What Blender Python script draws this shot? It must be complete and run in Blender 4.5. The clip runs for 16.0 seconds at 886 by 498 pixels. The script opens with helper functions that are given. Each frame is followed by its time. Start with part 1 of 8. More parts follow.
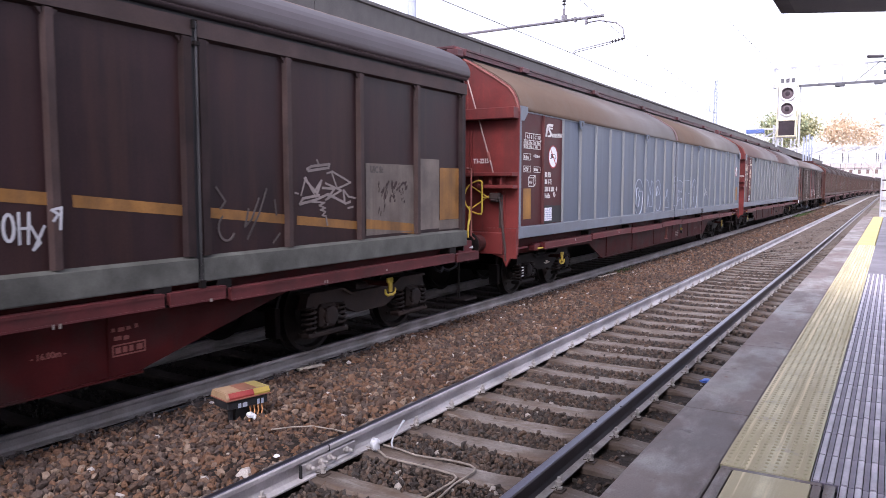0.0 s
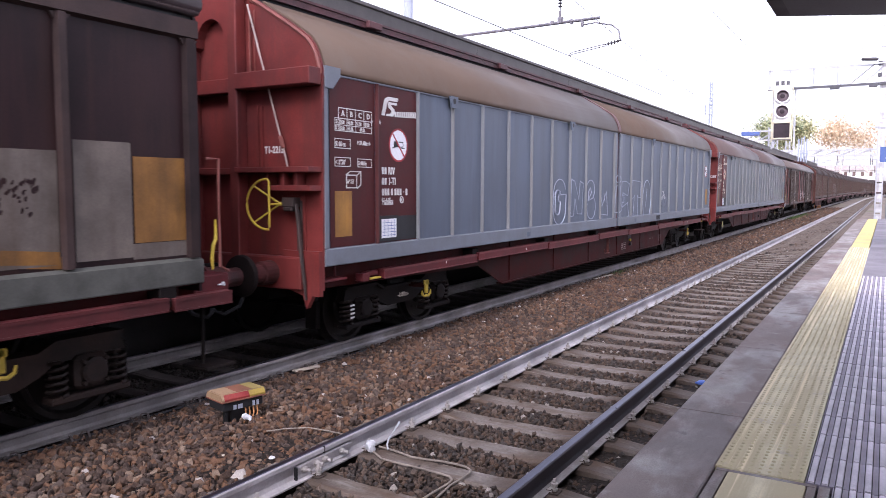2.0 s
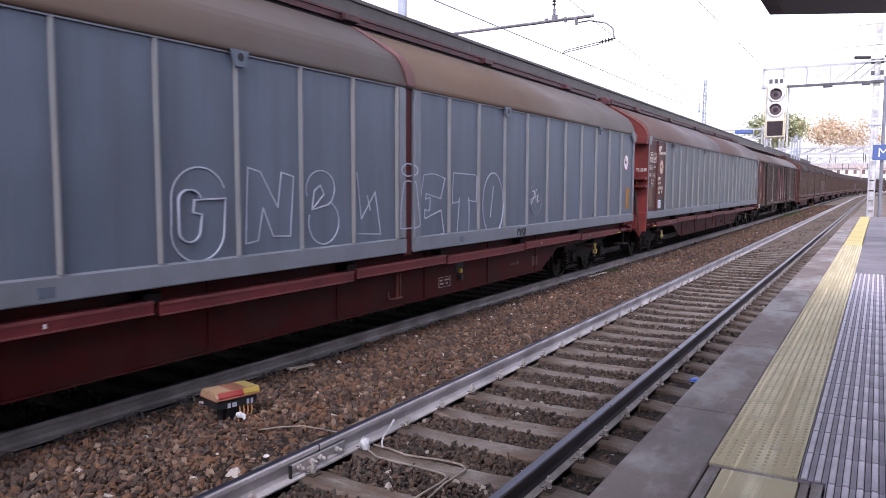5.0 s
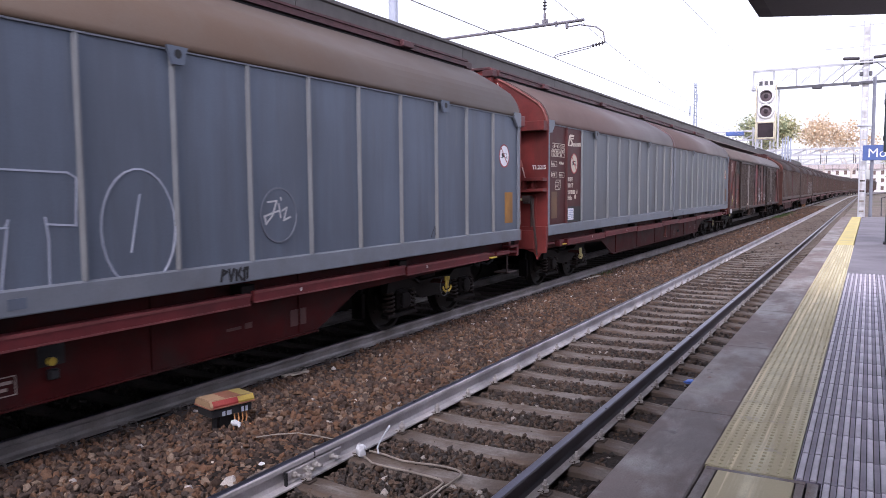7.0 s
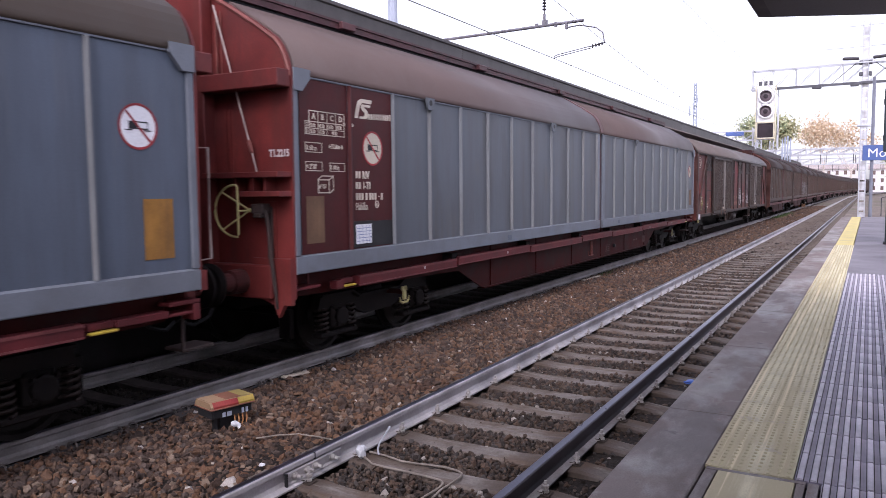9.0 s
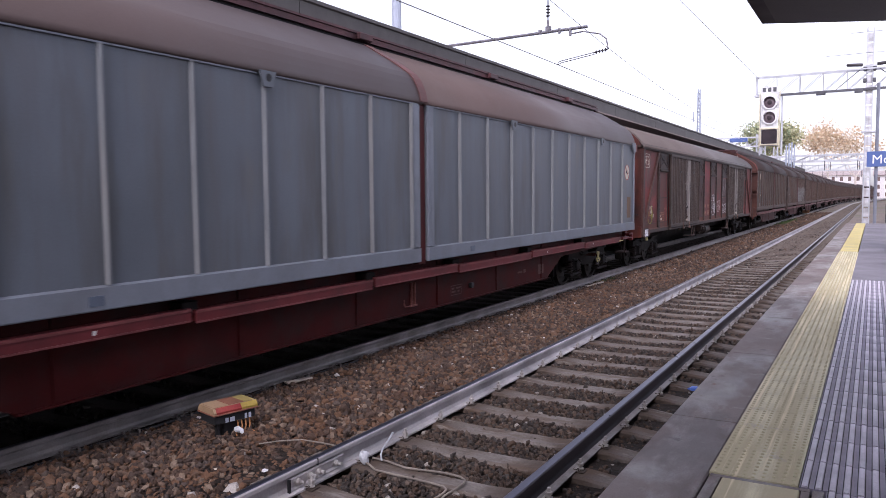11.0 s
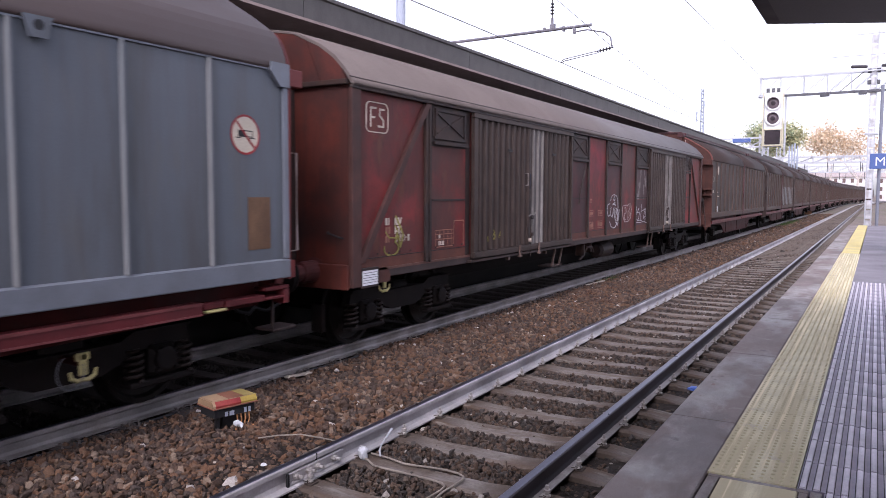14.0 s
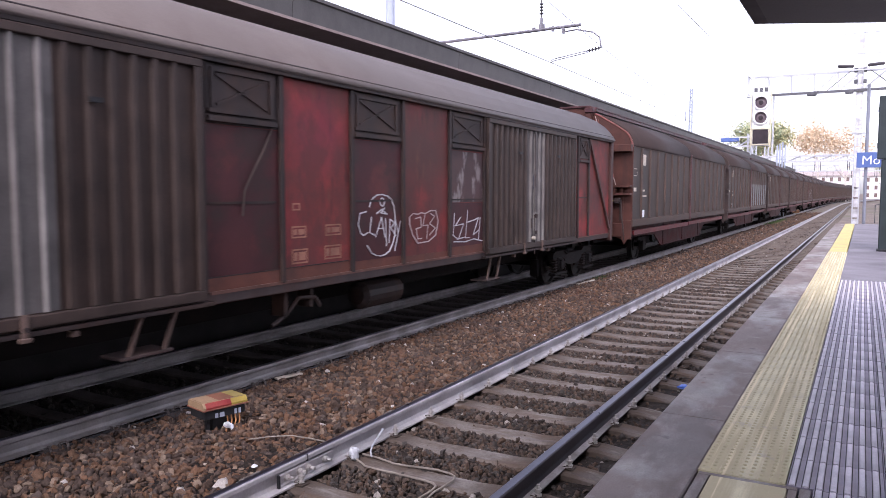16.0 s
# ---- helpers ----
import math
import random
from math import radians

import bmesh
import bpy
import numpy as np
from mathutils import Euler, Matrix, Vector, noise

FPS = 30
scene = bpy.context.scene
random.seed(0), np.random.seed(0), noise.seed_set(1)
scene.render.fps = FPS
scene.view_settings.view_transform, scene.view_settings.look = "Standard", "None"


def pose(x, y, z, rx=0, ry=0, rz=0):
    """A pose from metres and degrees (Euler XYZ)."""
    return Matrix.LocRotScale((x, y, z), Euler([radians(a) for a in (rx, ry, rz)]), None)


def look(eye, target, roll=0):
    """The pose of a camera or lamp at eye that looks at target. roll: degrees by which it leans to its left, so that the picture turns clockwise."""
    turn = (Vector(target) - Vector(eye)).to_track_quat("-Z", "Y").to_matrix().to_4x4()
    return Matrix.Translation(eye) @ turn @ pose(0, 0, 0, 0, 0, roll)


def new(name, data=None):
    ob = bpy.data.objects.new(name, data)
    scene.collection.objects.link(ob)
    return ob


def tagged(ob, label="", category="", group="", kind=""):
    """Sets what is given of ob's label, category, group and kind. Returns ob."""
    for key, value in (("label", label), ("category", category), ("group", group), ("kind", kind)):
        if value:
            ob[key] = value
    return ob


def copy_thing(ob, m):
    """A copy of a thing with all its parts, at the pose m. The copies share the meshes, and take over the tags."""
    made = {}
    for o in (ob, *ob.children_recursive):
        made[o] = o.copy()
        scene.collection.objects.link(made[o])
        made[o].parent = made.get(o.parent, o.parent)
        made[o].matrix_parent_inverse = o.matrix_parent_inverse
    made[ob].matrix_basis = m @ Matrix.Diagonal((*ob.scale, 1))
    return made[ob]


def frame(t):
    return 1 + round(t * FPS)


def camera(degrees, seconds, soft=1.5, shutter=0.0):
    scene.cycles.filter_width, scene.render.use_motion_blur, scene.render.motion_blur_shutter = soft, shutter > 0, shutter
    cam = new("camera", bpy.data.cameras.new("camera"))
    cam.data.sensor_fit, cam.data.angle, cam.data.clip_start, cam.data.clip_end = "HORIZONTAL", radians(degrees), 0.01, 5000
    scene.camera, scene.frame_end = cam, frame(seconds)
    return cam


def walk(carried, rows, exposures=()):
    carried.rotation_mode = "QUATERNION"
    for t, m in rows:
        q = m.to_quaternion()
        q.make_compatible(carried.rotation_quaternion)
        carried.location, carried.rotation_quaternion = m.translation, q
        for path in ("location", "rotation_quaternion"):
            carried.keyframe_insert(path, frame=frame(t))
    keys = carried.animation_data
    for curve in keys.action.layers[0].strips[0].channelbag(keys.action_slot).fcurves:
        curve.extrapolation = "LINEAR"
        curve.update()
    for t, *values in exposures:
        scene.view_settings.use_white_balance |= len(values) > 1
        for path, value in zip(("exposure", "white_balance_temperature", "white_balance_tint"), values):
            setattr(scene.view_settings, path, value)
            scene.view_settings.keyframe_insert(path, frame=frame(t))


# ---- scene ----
import itertools

LENS = 61.63
cam = camera(LENS, 16.0, 0.75, 0.25)
PATH = [
    (0.0, pose(0, 0, 1.841, 85.15, -0.02, 31.08)),
    (0.5, pose(0, 0, 1.841, 85.10, -0.08, 31.09)),
    (1.0, pose(0, 0, 1.841, 85.13, -0.09, 30.95)),
    (1.5, pose(0, 0, 1.841, 85.27, -0.11, 30.68)),
    (2.0, pose(0, 0, 1.841, 85.27, -0.13, 30.77)),
    (2.5, pose(0, 0, 1.841, 85.37, -0.11, 30.36)),
    (3.0, pose(0, 0, 1.841, 85.38, -0.09, 30.29)),
    (3.5, pose(0, 0, 1.841, 85.23, -0.17, 30.34)),
    (4.0, pose(0, 0, 1.841, 85.10, -0.21, 30.36)),
    (6.5, pose(0, 0, 1.841, 85.32, 0.36, 29.96)),
    (7.0, pose(0, 0, 1.841, 85.49, 0.51, 29.79)),
    (7.5, pose(0, 0, 1.841, 85.48, 0.55, 29.90)),
    (8.0, pose(0, 0, 1.841, 85.42, 0.63, 29.91)),
    (8.5, pose(0, 0, 1.841, 85.58, 0.64, 29.79)),
    (9.0, pose(0, 0, 1.841, 85.54, 0.60, 29.78)),
    (9.5, pose(0, 0, 1.841, 85.54, 0.62, 29.65)),
    (12.0, pose(0, 0, 1.841, 86.15, 0.26, 30.51)),
    (12.5, pose(0, 0, 1.841, 85.86, -0.07, 30.60)),
    (13.0, pose(0, 0, 1.841, 85.63, -0.59, 30.42)),
    (13.5, pose(0, 0, 1.841, 85.53, -0.39, 30.36)),
    (14.0, pose(0, 0, 1.841, 85.74, -0.19, 30.20)),
    (14.5, pose(0, 0, 1.841, 85.71, -0.20, 29.93)),
    (15.0, pose(0, 0, 1.841, 85.64, -0.04, 29.88)),
    (15.5, pose(0, 0, 1.841, 85.69, -0.03, 29.53)),
    (16.0, pose(0, 0, 1.841, 85.74, -0.00, 29.44)),
]
walk(cam, PATH, [(t, e, 6080, 25) for t, e in ((0.0, 1.58), (2.0, 1.5), (3.5, 1.34), (6.5, 1.12), (9.5, 1.07), (12.0, 0.92), (13.5, 1.03), (14.5, 1.28), (16.0, 1.37))])

# ---- world, sun ----
SUN_UP, SUN_ROUND = radians(45), radians(165)
world = bpy.data.worlds.new("sky")
scene.world = world
world.use_nodes = True
wn, wl = world.node_tree.nodes, world.node_tree.links
sky = wn.new("ShaderNodeTexSky")
sky.sky_type = "NISHITA"
sky.sun_disc = False
sky.sun_elevation, sky.sun_rotation = SUN_UP, SUN_ROUND
sky.air_density, sky.dust_density, sky.ozone_density = 1.0, 2.0, 1.0
wn["Background"].inputs["Strength"].default_value = 0.15
veil = wn.new("ShaderNodeHueSaturation")
veil.inputs["Saturation"].default_value = 0.3
wl.new(sky.outputs["Color"], veil.inputs["Color"])
wl.new(veil.outputs["Color"], wn["Background"].inputs["Color"])
sun = new("sun", bpy.data.lights.new("sun", "SUN"))
sun.data.energy, sun.data.angle, sun.data.color = 0.5, radians(14), (1.0, 0.96, 0.9)
sun.matrix_world = look((0, 0, 0), (-math.sin(SUN_ROUND) * math.cos(SUN_UP), -math.cos(SUN_ROUND) * math.cos(SUN_UP), -math.sin(SUN_UP)))


# ---- materials ----
def material(name, base, rough=0.7, metal=0.0, vary=0.35, scale=3.0, fine=60.0, bump=0.15, stain=None, stain_amount=0.0,
             streak=False, island=None, coat=0.0, fine_vary=0.08, gloss=0.25):
    """Paint or stone with patches, grain and fine relief; stain: a second colour in patches or, with streak, in runs down the face."""
    m = bpy.data.materials.new(name)
    m.use_nodes = True
    n, l = m.node_tree.nodes, m.node_tree.links
    b = n["Principled BSDF"]
    b.inputs["Roughness"].default_value, b.inputs["Metallic"].default_value = rough, metal
    b.inputs["Specular IOR Level"].default_value = gloss
    if coat:
        b.inputs["Coat Weight"].default_value = coat
    co = n.new("ShaderNodeTexCoord")
    big = n.new("ShaderNodeTexNoise")
    big.inputs["Scale"].default_value, big.inputs["Detail"].default_value = scale, 6
    small = n.new("ShaderNodeTexNoise")
    small.inputs["Scale"].default_value, small.inputs["Detail"].default_value = fine, 4
    l.new(co.outputs["Object"], big.inputs["Vector"])
    l.new(co.outputs["Object"], small.inputs["Vector"])
    ramp = n.new("ShaderNodeValToRGB")
    dark = [c * (1 - vary) for c in base]
    light = [min(1, c * (1 + vary)) for c in base]
    ramp.color_ramp.elements[0].position, ramp.color_ramp.elements[1].position = 0.3, 0.7
    ramp.color_ramp.elements[0].color, ramp.color_ramp.elements[1].color = (*dark, 1), (*light, 1)
    l.new(big.outputs["Fac"], ramp.inputs["Fac"])
    colour = ramp.outputs["Color"]
    if island:
        info = n.new("ShaderNodeNewGeometry")
        tones = n.new("ShaderNodeValToRGB")
        tones.color_ramp.interpolation = "CONSTANT"
        tones.color_ramp.elements[0].color = (*island[0][1], 1)
        tones.color_ramp.elements[1].position, tones.color_ramp.elements[1].color = island[1][0], (*island[1][1], 1)
        for at, c in island[2:]:
            tones.color_ramp.elements.new(at).color = (*c, 1)
        l.new(info.outputs["Random Per Island"], tones.inputs["Fac"])
        mixi = n.new("ShaderNodeMix")
        mixi.data_type, mixi.blend_type = "RGBA", "MIX"
        mixi.inputs["Factor"].default_value = 0.8
        l.new(colour, mixi.inputs["A"])
        l.new(tones.outputs["Color"], mixi.inputs["B"])
        colour = mixi.outputs["Result"]
    if stain:
        patch = n.new("ShaderNodeTexNoise")
        patch.inputs["Detail"].default_value, patch.inputs["Roughness"].default_value = 8, 0.65
        mapping = n.new("ShaderNodeMapping")
        mapping.inputs["Scale"].default_value = (3.0, 3.0, 0.25) if streak else (1.3, 1.3, 1.3)
        patch.inputs["Scale"].default_value = 1.6
        l.new(co.outputs["Object"], mapping.inputs["Vector"])
        l.new(mapping.outputs["Vector"], patch.inputs["Vector"])
        reach = n.new("ShaderNodeMapRange")
        reach.inputs["From Min"].default_value, reach.inputs["From Max"].default_value = 0.45, 0.72
        reach.inputs["To Max"].default_value = stain_amount
        l.new(patch.outputs["Fac"], reach.inputs["Value"])
        mixs = n.new("ShaderNodeMix")
        mixs.data_type = "RGBA"
        l.new(reach.outputs["Result"], mixs.inputs["Factor"])
        l.new(colour, mixs.inputs["A"])
        mixs.inputs["B"].default_value = (*stain, 1)
        colour = mixs.outputs["Result"]
    grain = n.new("ShaderNodeMix")
    grain.data_type, grain.blend_type = "RGBA", "MULTIPLY"
    grain.inputs["Factor"].default_value = 1.0
    tone = n.new("ShaderNodeMapRange")
    tone.inputs["From Min"].default_value, tone.inputs["From Max"].default_value = 0.3, 0.7
    tone.inputs["To Min"].default_value, tone.inputs["To Max"].default_value = 1 - fine_vary, 1 + fine_vary
    l.new(small.outputs["Fac"], tone.inputs["Value"])
    l.new(colour, grain.inputs["A"])
    l.new(tone.outputs["Result"], grain.inputs["B"])
    l.new(grain.outputs["Result"], b.inputs["Base Color"])
    rr = n.new("ShaderNodeMapRange")
    rr.inputs["To Min"].default_value, rr.inputs["To Max"].default_value = max(0.05, rough - 0.15), min(1, rough + 0.15)
    l.new(big.outputs["Fac"], rr.inputs["Value"])
    l.new(rr.outputs["Result"], b.inputs["Roughness"])
    if bump:
        bp = n.new("ShaderNodeBump")
        bp.inputs["Strength"].default_value, bp.inputs["Distance"].default_value = bump, 0.01
        l.new(small.outputs["Fac"], bp.inputs["Height"])
        l.new(bp.outputs["Normal"], b.inputs["Normal"])
    return m


def blotches(m, colour, scale, low, high, amount, stretch=(1, 1, 1), shift=0.0, rides=False):
    """Further stains with edges of their own; rides: they travel with the thing."""
    n, l = m.node_tree.nodes, m.node_tree.links
    base = n["Principled BSDF"].inputs["Base Color"]
    below = base.links[0].from_socket
    where, mapping, patch, reach, mix = n.new("ShaderNodeNewGeometry"), n.new("ShaderNodeMapping"), n.new("ShaderNodeTexNoise"), n.new("ShaderNodeMapRange"), n.new("ShaderNodeMix")
    mapping.inputs["Scale"].default_value = stretch
    mapping.inputs["Location"].default_value = (shift, shift, shift)
    patch.inputs["Scale"].default_value, patch.inputs["Detail"].default_value, patch.inputs["Roughness"].default_value = scale, 7, 0.62
    reach.inputs["From Min"].default_value, reach.inputs["From Max"].default_value, reach.inputs["To Max"].default_value = low, high, amount
    mix.data_type = "RGBA"
    mix.inputs["B"].default_value = (*colour, 1)
    carried = n.new("ShaderNodeTexCoord")
    l.new(carried.outputs["Object"] if rides else where.outputs["Position"], mapping.inputs["Vector"])
    l.new(mapping.outputs["Vector"], patch.inputs["Vector"])
    l.new(patch.outputs["Fac"], reach.inputs["Value"])
    l.new(reach.outputs["Result"], mix.inputs["Factor"])
    l.new(below, mix.inputs["A"])
    l.new(mix.outputs["Result"], base)


RUST, SOOT, DUST = (0.10, 0.045, 0.025), (0.02, 0.017, 0.016), (0.22, 0.19, 0.16)
M_BROWN = material("sooty_brown_paint", (0.0215, 0.0098, 0.0110), 0.45, stain=(0.046, 0.0205, 0.0150), stain_amount=0.6, streak=True, gloss=0.2, bump=0.05, scale=1.2)
# Ribs paler than the end posts: the light they catch is in the paint.
M_BROWN_RIB = material("lit_brown_rib", (0.047, 0.031, 0.029), 0.6, stain=(0.062, 0.034, 0.027), stain_amount=0.5, gloss=0.2, bump=0.08)
M_BROWN_END = material("unlit_brown_end_post", (0.027, 0.018, 0.018), 0.6, stain=(0.040, 0.024, 0.020), stain_amount=0.5, gloss=0.12, bump=0.08)
M_BEAM_GREEN = material("grey_green_beam_paint", (0.088, 0.089, 0.079), 0.55, stain=SOOT, stain_amount=0.4, bump=0.06)
M_BROWN_FAR = material("rusty_brown_wagon_paint", (0.058, 0.039, 0.032), 0.6, stain=SOOT, stain_amount=0.6, streak=True, bump=0.05, scale=1.0)
M_GREY = material("blue_grey_wagon_paint", (0.102, 0.123, 0.161), 0.45, stain=(0.078, 0.086, 0.102), stain_amount=0.6, streak=True, bump=0.04, vary=0.12, scale=0.9, fine_vary=0.05)
M_GREY2 = material("green_grey_wagon_paint", (0.109, 0.122, 0.141), 0.45, stain=(0.094, 0.090, 0.091), stain_amount=0.6, streak=True, bump=0.04, vary=0.12, scale=0.9, fine_vary=0.05)
blotches(M_GREY2, (0.082, 0.077, 0.074), 1.1, 0.50, 0.66, 0.6, (1, 2.2, 0.35), 3.3, True)
blotches(M_GREY2, (0.125, 0.122, 0.118), 1.6, 0.55, 0.68, 0.5, (1, 1.5, 0.5), 9.1, True)
blotches(M_GREY, (0.082, 0.094, 0.118), 0.9, 0.50, 0.66, 0.55, (1, 2.0, 0.4), 5.5, True)
blotches(M_GREY, (0.135, 0.145, 0.165), 2.4, 0.60, 0.72, 0.4, (1, 2.5, 0.3), 1.9, True)
M_GREY_RIB = material("pale_grey_rib_paint", (0.172, 0.183, 0.194), 0.5, stain=DUST, stain_amount=0.35, streak=True, bump=0.02, vary=0.1, fine_vary=0.04)
M_GREY_BEAM = material("grey_beam_paint", (0.160, 0.176, 0.204), 0.5, stain=(0.11, 0.105, 0.105), stain_amount=0.4, bump=0.02, vary=0.1, fine_vary=0.04)
M_LABEL = material("dark_red_label_paint", (0.064, 0.0122, 0.0128), 0.45, gloss=0.15, stain=(0.05, 0.022, 0.02), stain_amount=0.5, streak=True, bump=0.04, vary=0.15)
M_RED = material("red_oxide_wagon_paint", (0.155, 0.028, 0.025), 0.5, stain=(0.075, 0.03, 0.025), stain_amount=0.6, streak=True, bump=0.06, vary=0.2)
blotches(M_RED, (0.062, 0.019, 0.020), 1.1, 0.47, 0.63, 0.65, (1, 1, 0.6), 3.3, True)
M_SILL = material("dusty_red_sill_paint", (0.112, 0.0185, 0.021), 0.5, stain=(0.048, 0.017, 0.018), stain_amount=0.6, bump=0.08, vary=0.2)
M_SILLDARK = material("grimy_red_sill_paint", (0.088, 0.020, 0.021), 0.5, stain=(0.045, 0.019, 0.018), stain_amount=0.6, bump=0.08, vary=0.25)
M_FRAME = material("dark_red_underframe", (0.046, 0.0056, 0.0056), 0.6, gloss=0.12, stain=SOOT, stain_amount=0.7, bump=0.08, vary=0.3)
M_ROOF = material("taupe_roof_sheet", (0.103, 0.070, 0.050), 0.5, stain=(0.112, 0.090, 0.074), stain_amount=0.5, bump=0.03, vary=0.1, scale=0.7, fine_vary=0.05)
M_ROOF_DUSTY = material("dusty_mauve_roof_sheet", (0.112, 0.079, 0.072), 0.5, stain=(0.122, 0.095, 0.090), stain_amount=0.5, bump=0.03, vary=0.1, scale=0.7, fine_vary=0.05)
M_SEAM = material("worn_roof_seam", (0.125, 0.052, 0.048), 0.5, stain=(0.06, 0.04, 0.035), stain_amount=0.5, bump=0.03)
M_ROOF_DARK = material("sooty_roof_sheet", (0.073, 0.053, 0.055), 0.5, stain=(0.096, 0.074, 0.077), stain_amount=0.5, bump=0.03, vary=0.15, scale=0.7)
M_ROOF_PALE = material("pale_dusty_roof_sheet", (0.138, 0.112, 0.102), 0.55, stain=(0.10, 0.076, 0.068), stain_amount=0.5, bump=0.03, vary=0.1, scale=0.7)
M_OLDRED = material("faded_red_wagon_boards", (0.196, 0.0285, 0.026), 0.6, stain=(0.070, 0.024, 0.019), stain_amount=0.7, streak=False, bump=0.08, vary=0.5, scale=0.9)
blotches(M_OLDRED, (0.26, 0.038, 0.042), 1.3, 0.50, 0.66, 0.5, (1, 1, 1), 2.7, True)
blotches(M_OLDRED, (0.078, 0.030, 0.026), 0.9, 0.44, 0.58, 0.75, (1, 1, 1), 5.9, True)
blotches(M_OLDRED, (0.075, 0.022, 0.022), 1.5, 0.52, 0.66, 0.55, (1, 1.2, 0.7), 8.1, True)
blotches(M_OLDRED, (0.035, 0.017, 0.017), 3.5, 0.56, 0.68, 0.6, (1, 2.0, 0.6), 4.4, True)
blotches(M_OLDRED, (0.062, 0.027, 0.022), 0.7, 0.49, 0.60, 0.6, (1, 1, 0.8), 12.6, True)
blotches(M_OLDRED, (0.115, 0.046, 0.028), 4.0, 0.58, 0.68, 0.6, (1, 1, 0.5), 17.3, True)
M_OLDDARK = material("sooty_vent_paint", (0.029, 0.021, 0.020), 0.6, stain=RUST, stain_amount=0.4, bump=0.08)
M_OLDPOST = material("grimy_brown_post_paint", (0.047, 0.034, 0.032), 0.6, stain=(0.075, 0.036, 0.028), stain_amount=0.6, bump=0.08)
M_DOOR = material("brown_corrugated_door", (0.043, 0.027, 0.022), 0.55, stain=(0.025, 0.0165, 0.0145), stain_amount=0.6, streak=True, bump=0.05)
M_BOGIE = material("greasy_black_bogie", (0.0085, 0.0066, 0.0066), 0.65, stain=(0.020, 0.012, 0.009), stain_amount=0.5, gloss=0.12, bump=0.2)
M_BOGIE_RUSTY = material("greasy_rust_brown_bogie", (0.018, 0.012, 0.0105), 0.65, stain=(0.058, 0.029, 0.020), stain_amount=0.6, bump=0.2)
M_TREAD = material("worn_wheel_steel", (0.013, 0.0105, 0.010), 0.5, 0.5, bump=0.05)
M_YELLOW = material("yellow_safety_paint", (0.50, 0.36, 0.045), 0.5, stain=(0.2, 0.13, 0.05), stain_amount=0.5, bump=0.05, vary=0.15)
M_OCHRE = material("ochre_stripe_paint", (0.30, 0.145, 0.032), 0.55, stain=(0.12, 0.07, 0.04), stain_amount=0.6, streak=True, bump=0.04)
M_OCHRE2 = material("sooty_ochre_stripe_paint", (0.225, 0.108, 0.029), 0.55, stain=(0.09, 0.05, 0.028), stain_amount=0.6, streak=True, bump=0.04)
M_OCHRE3 = material("browned_ochre_paint", (0.14, 0.08, 0.045), 0.55, stain=(0.09, 0.045, 0.03), stain_amount=0.6, streak=True, bump=0.04)
M_WHITE = material("white_stencil_paint", (0.62, 0.60, 0.58), 0.6, stain=(0.3, 0.25, 0.23), stain_amount=0.5, bump=0.0, vary=0.1)
M_CHALK = material("pale_spray_paint", (0.36, 0.39, 0.47), 0.6, stain=(0.22, 0.23, 0.28), stain_amount=0.7, bump=0.0, vary=0.15)
M_BLACK = material("black_paint", (0.02, 0.02, 0.022), 0.5, bump=0.02)
M_PATCH = material("pale_grey_notice_patch", (0.130, 0.107, 0.092), 0.6, stain=(0.086, 0.064, 0.051), stain_amount=0.8, streak=True, bump=0.03)
M_PAPER = material("white_paper_label", (0.75, 0.75, 0.78), 0.6, bump=0.0, vary=0.05)
M_CREAMSIGN = material("faded_cream_sign", (0.52, 0.46, 0.37), 0.6, bump=0.0, vary=0.1)
M_SIGNRED = material("red_warning_ring", (0.30, 0.035, 0.04), 0.5, bump=0.0)
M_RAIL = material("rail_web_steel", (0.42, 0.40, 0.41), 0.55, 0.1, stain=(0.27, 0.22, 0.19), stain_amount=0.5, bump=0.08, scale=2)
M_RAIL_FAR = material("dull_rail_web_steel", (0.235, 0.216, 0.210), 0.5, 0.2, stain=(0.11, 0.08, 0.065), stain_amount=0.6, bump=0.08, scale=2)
# Pale foot strip: the light on the flange is put into its colour.
M_RAILFOOT = material("lit_rail_foot", (0.33, 0.31, 0.305), 0.6, 0.1, stain=(0.09, 0.06, 0.045), stain_amount=0.7, bump=0.08, scale=2)
# Darker rail web: the platform's shade is put into the steel colour.
M_RAIL_SHADED = material("shaded_rail_web_steel", (0.075, 0.066, 0.075), 0.5, 0.2, stain=(0.05, 0.036, 0.03), stain_amount=0.6, bump=0.08, scale=2)
# Puts the far platform side's shade into the colour; tile joints and grime share it.
M_SHADE_GRIME = material("shade_and_grime_black", (0.022, 0.02, 0.02), 0.8, bump=0.1)
M_RAILHEAD = material("polished_rail_head", (0.16, 0.16, 0.20), 0.32, 0.95, bump=0.02, vary=0.15)
M_SLEEPER = material("weathered_concrete_sleeper", (0.215, 0.192, 0.175), 0.85, stain=(0.075, 0.050, 0.033), stain_amount=0.9, bump=0.3, vary=0.2, fine_vary=0.18)
# rust washed from the rails onto the sleepers
sn, sl = M_SLEEPER.node_tree.nodes, M_SLEEPER.node_tree.links
clean = sn["Principled BSDF"].inputs["Base Color"].links[0].from_socket
where, split, far_off, gap, wash, rusty = sn.new("ShaderNodeTexCoord"), sn.new("ShaderNodeSeparateXYZ"), sn.new("ShaderNodeMath"), sn.new("ShaderNodeMath"), sn.new("ShaderNodeMapRange"), sn.new("ShaderNodeMix")
far_off.operation, gap.operation = "ABSOLUTE", "SUBTRACT"
gap.inputs[1].default_value = 0.7535
nearness = sn.new("ShaderNodeMath")
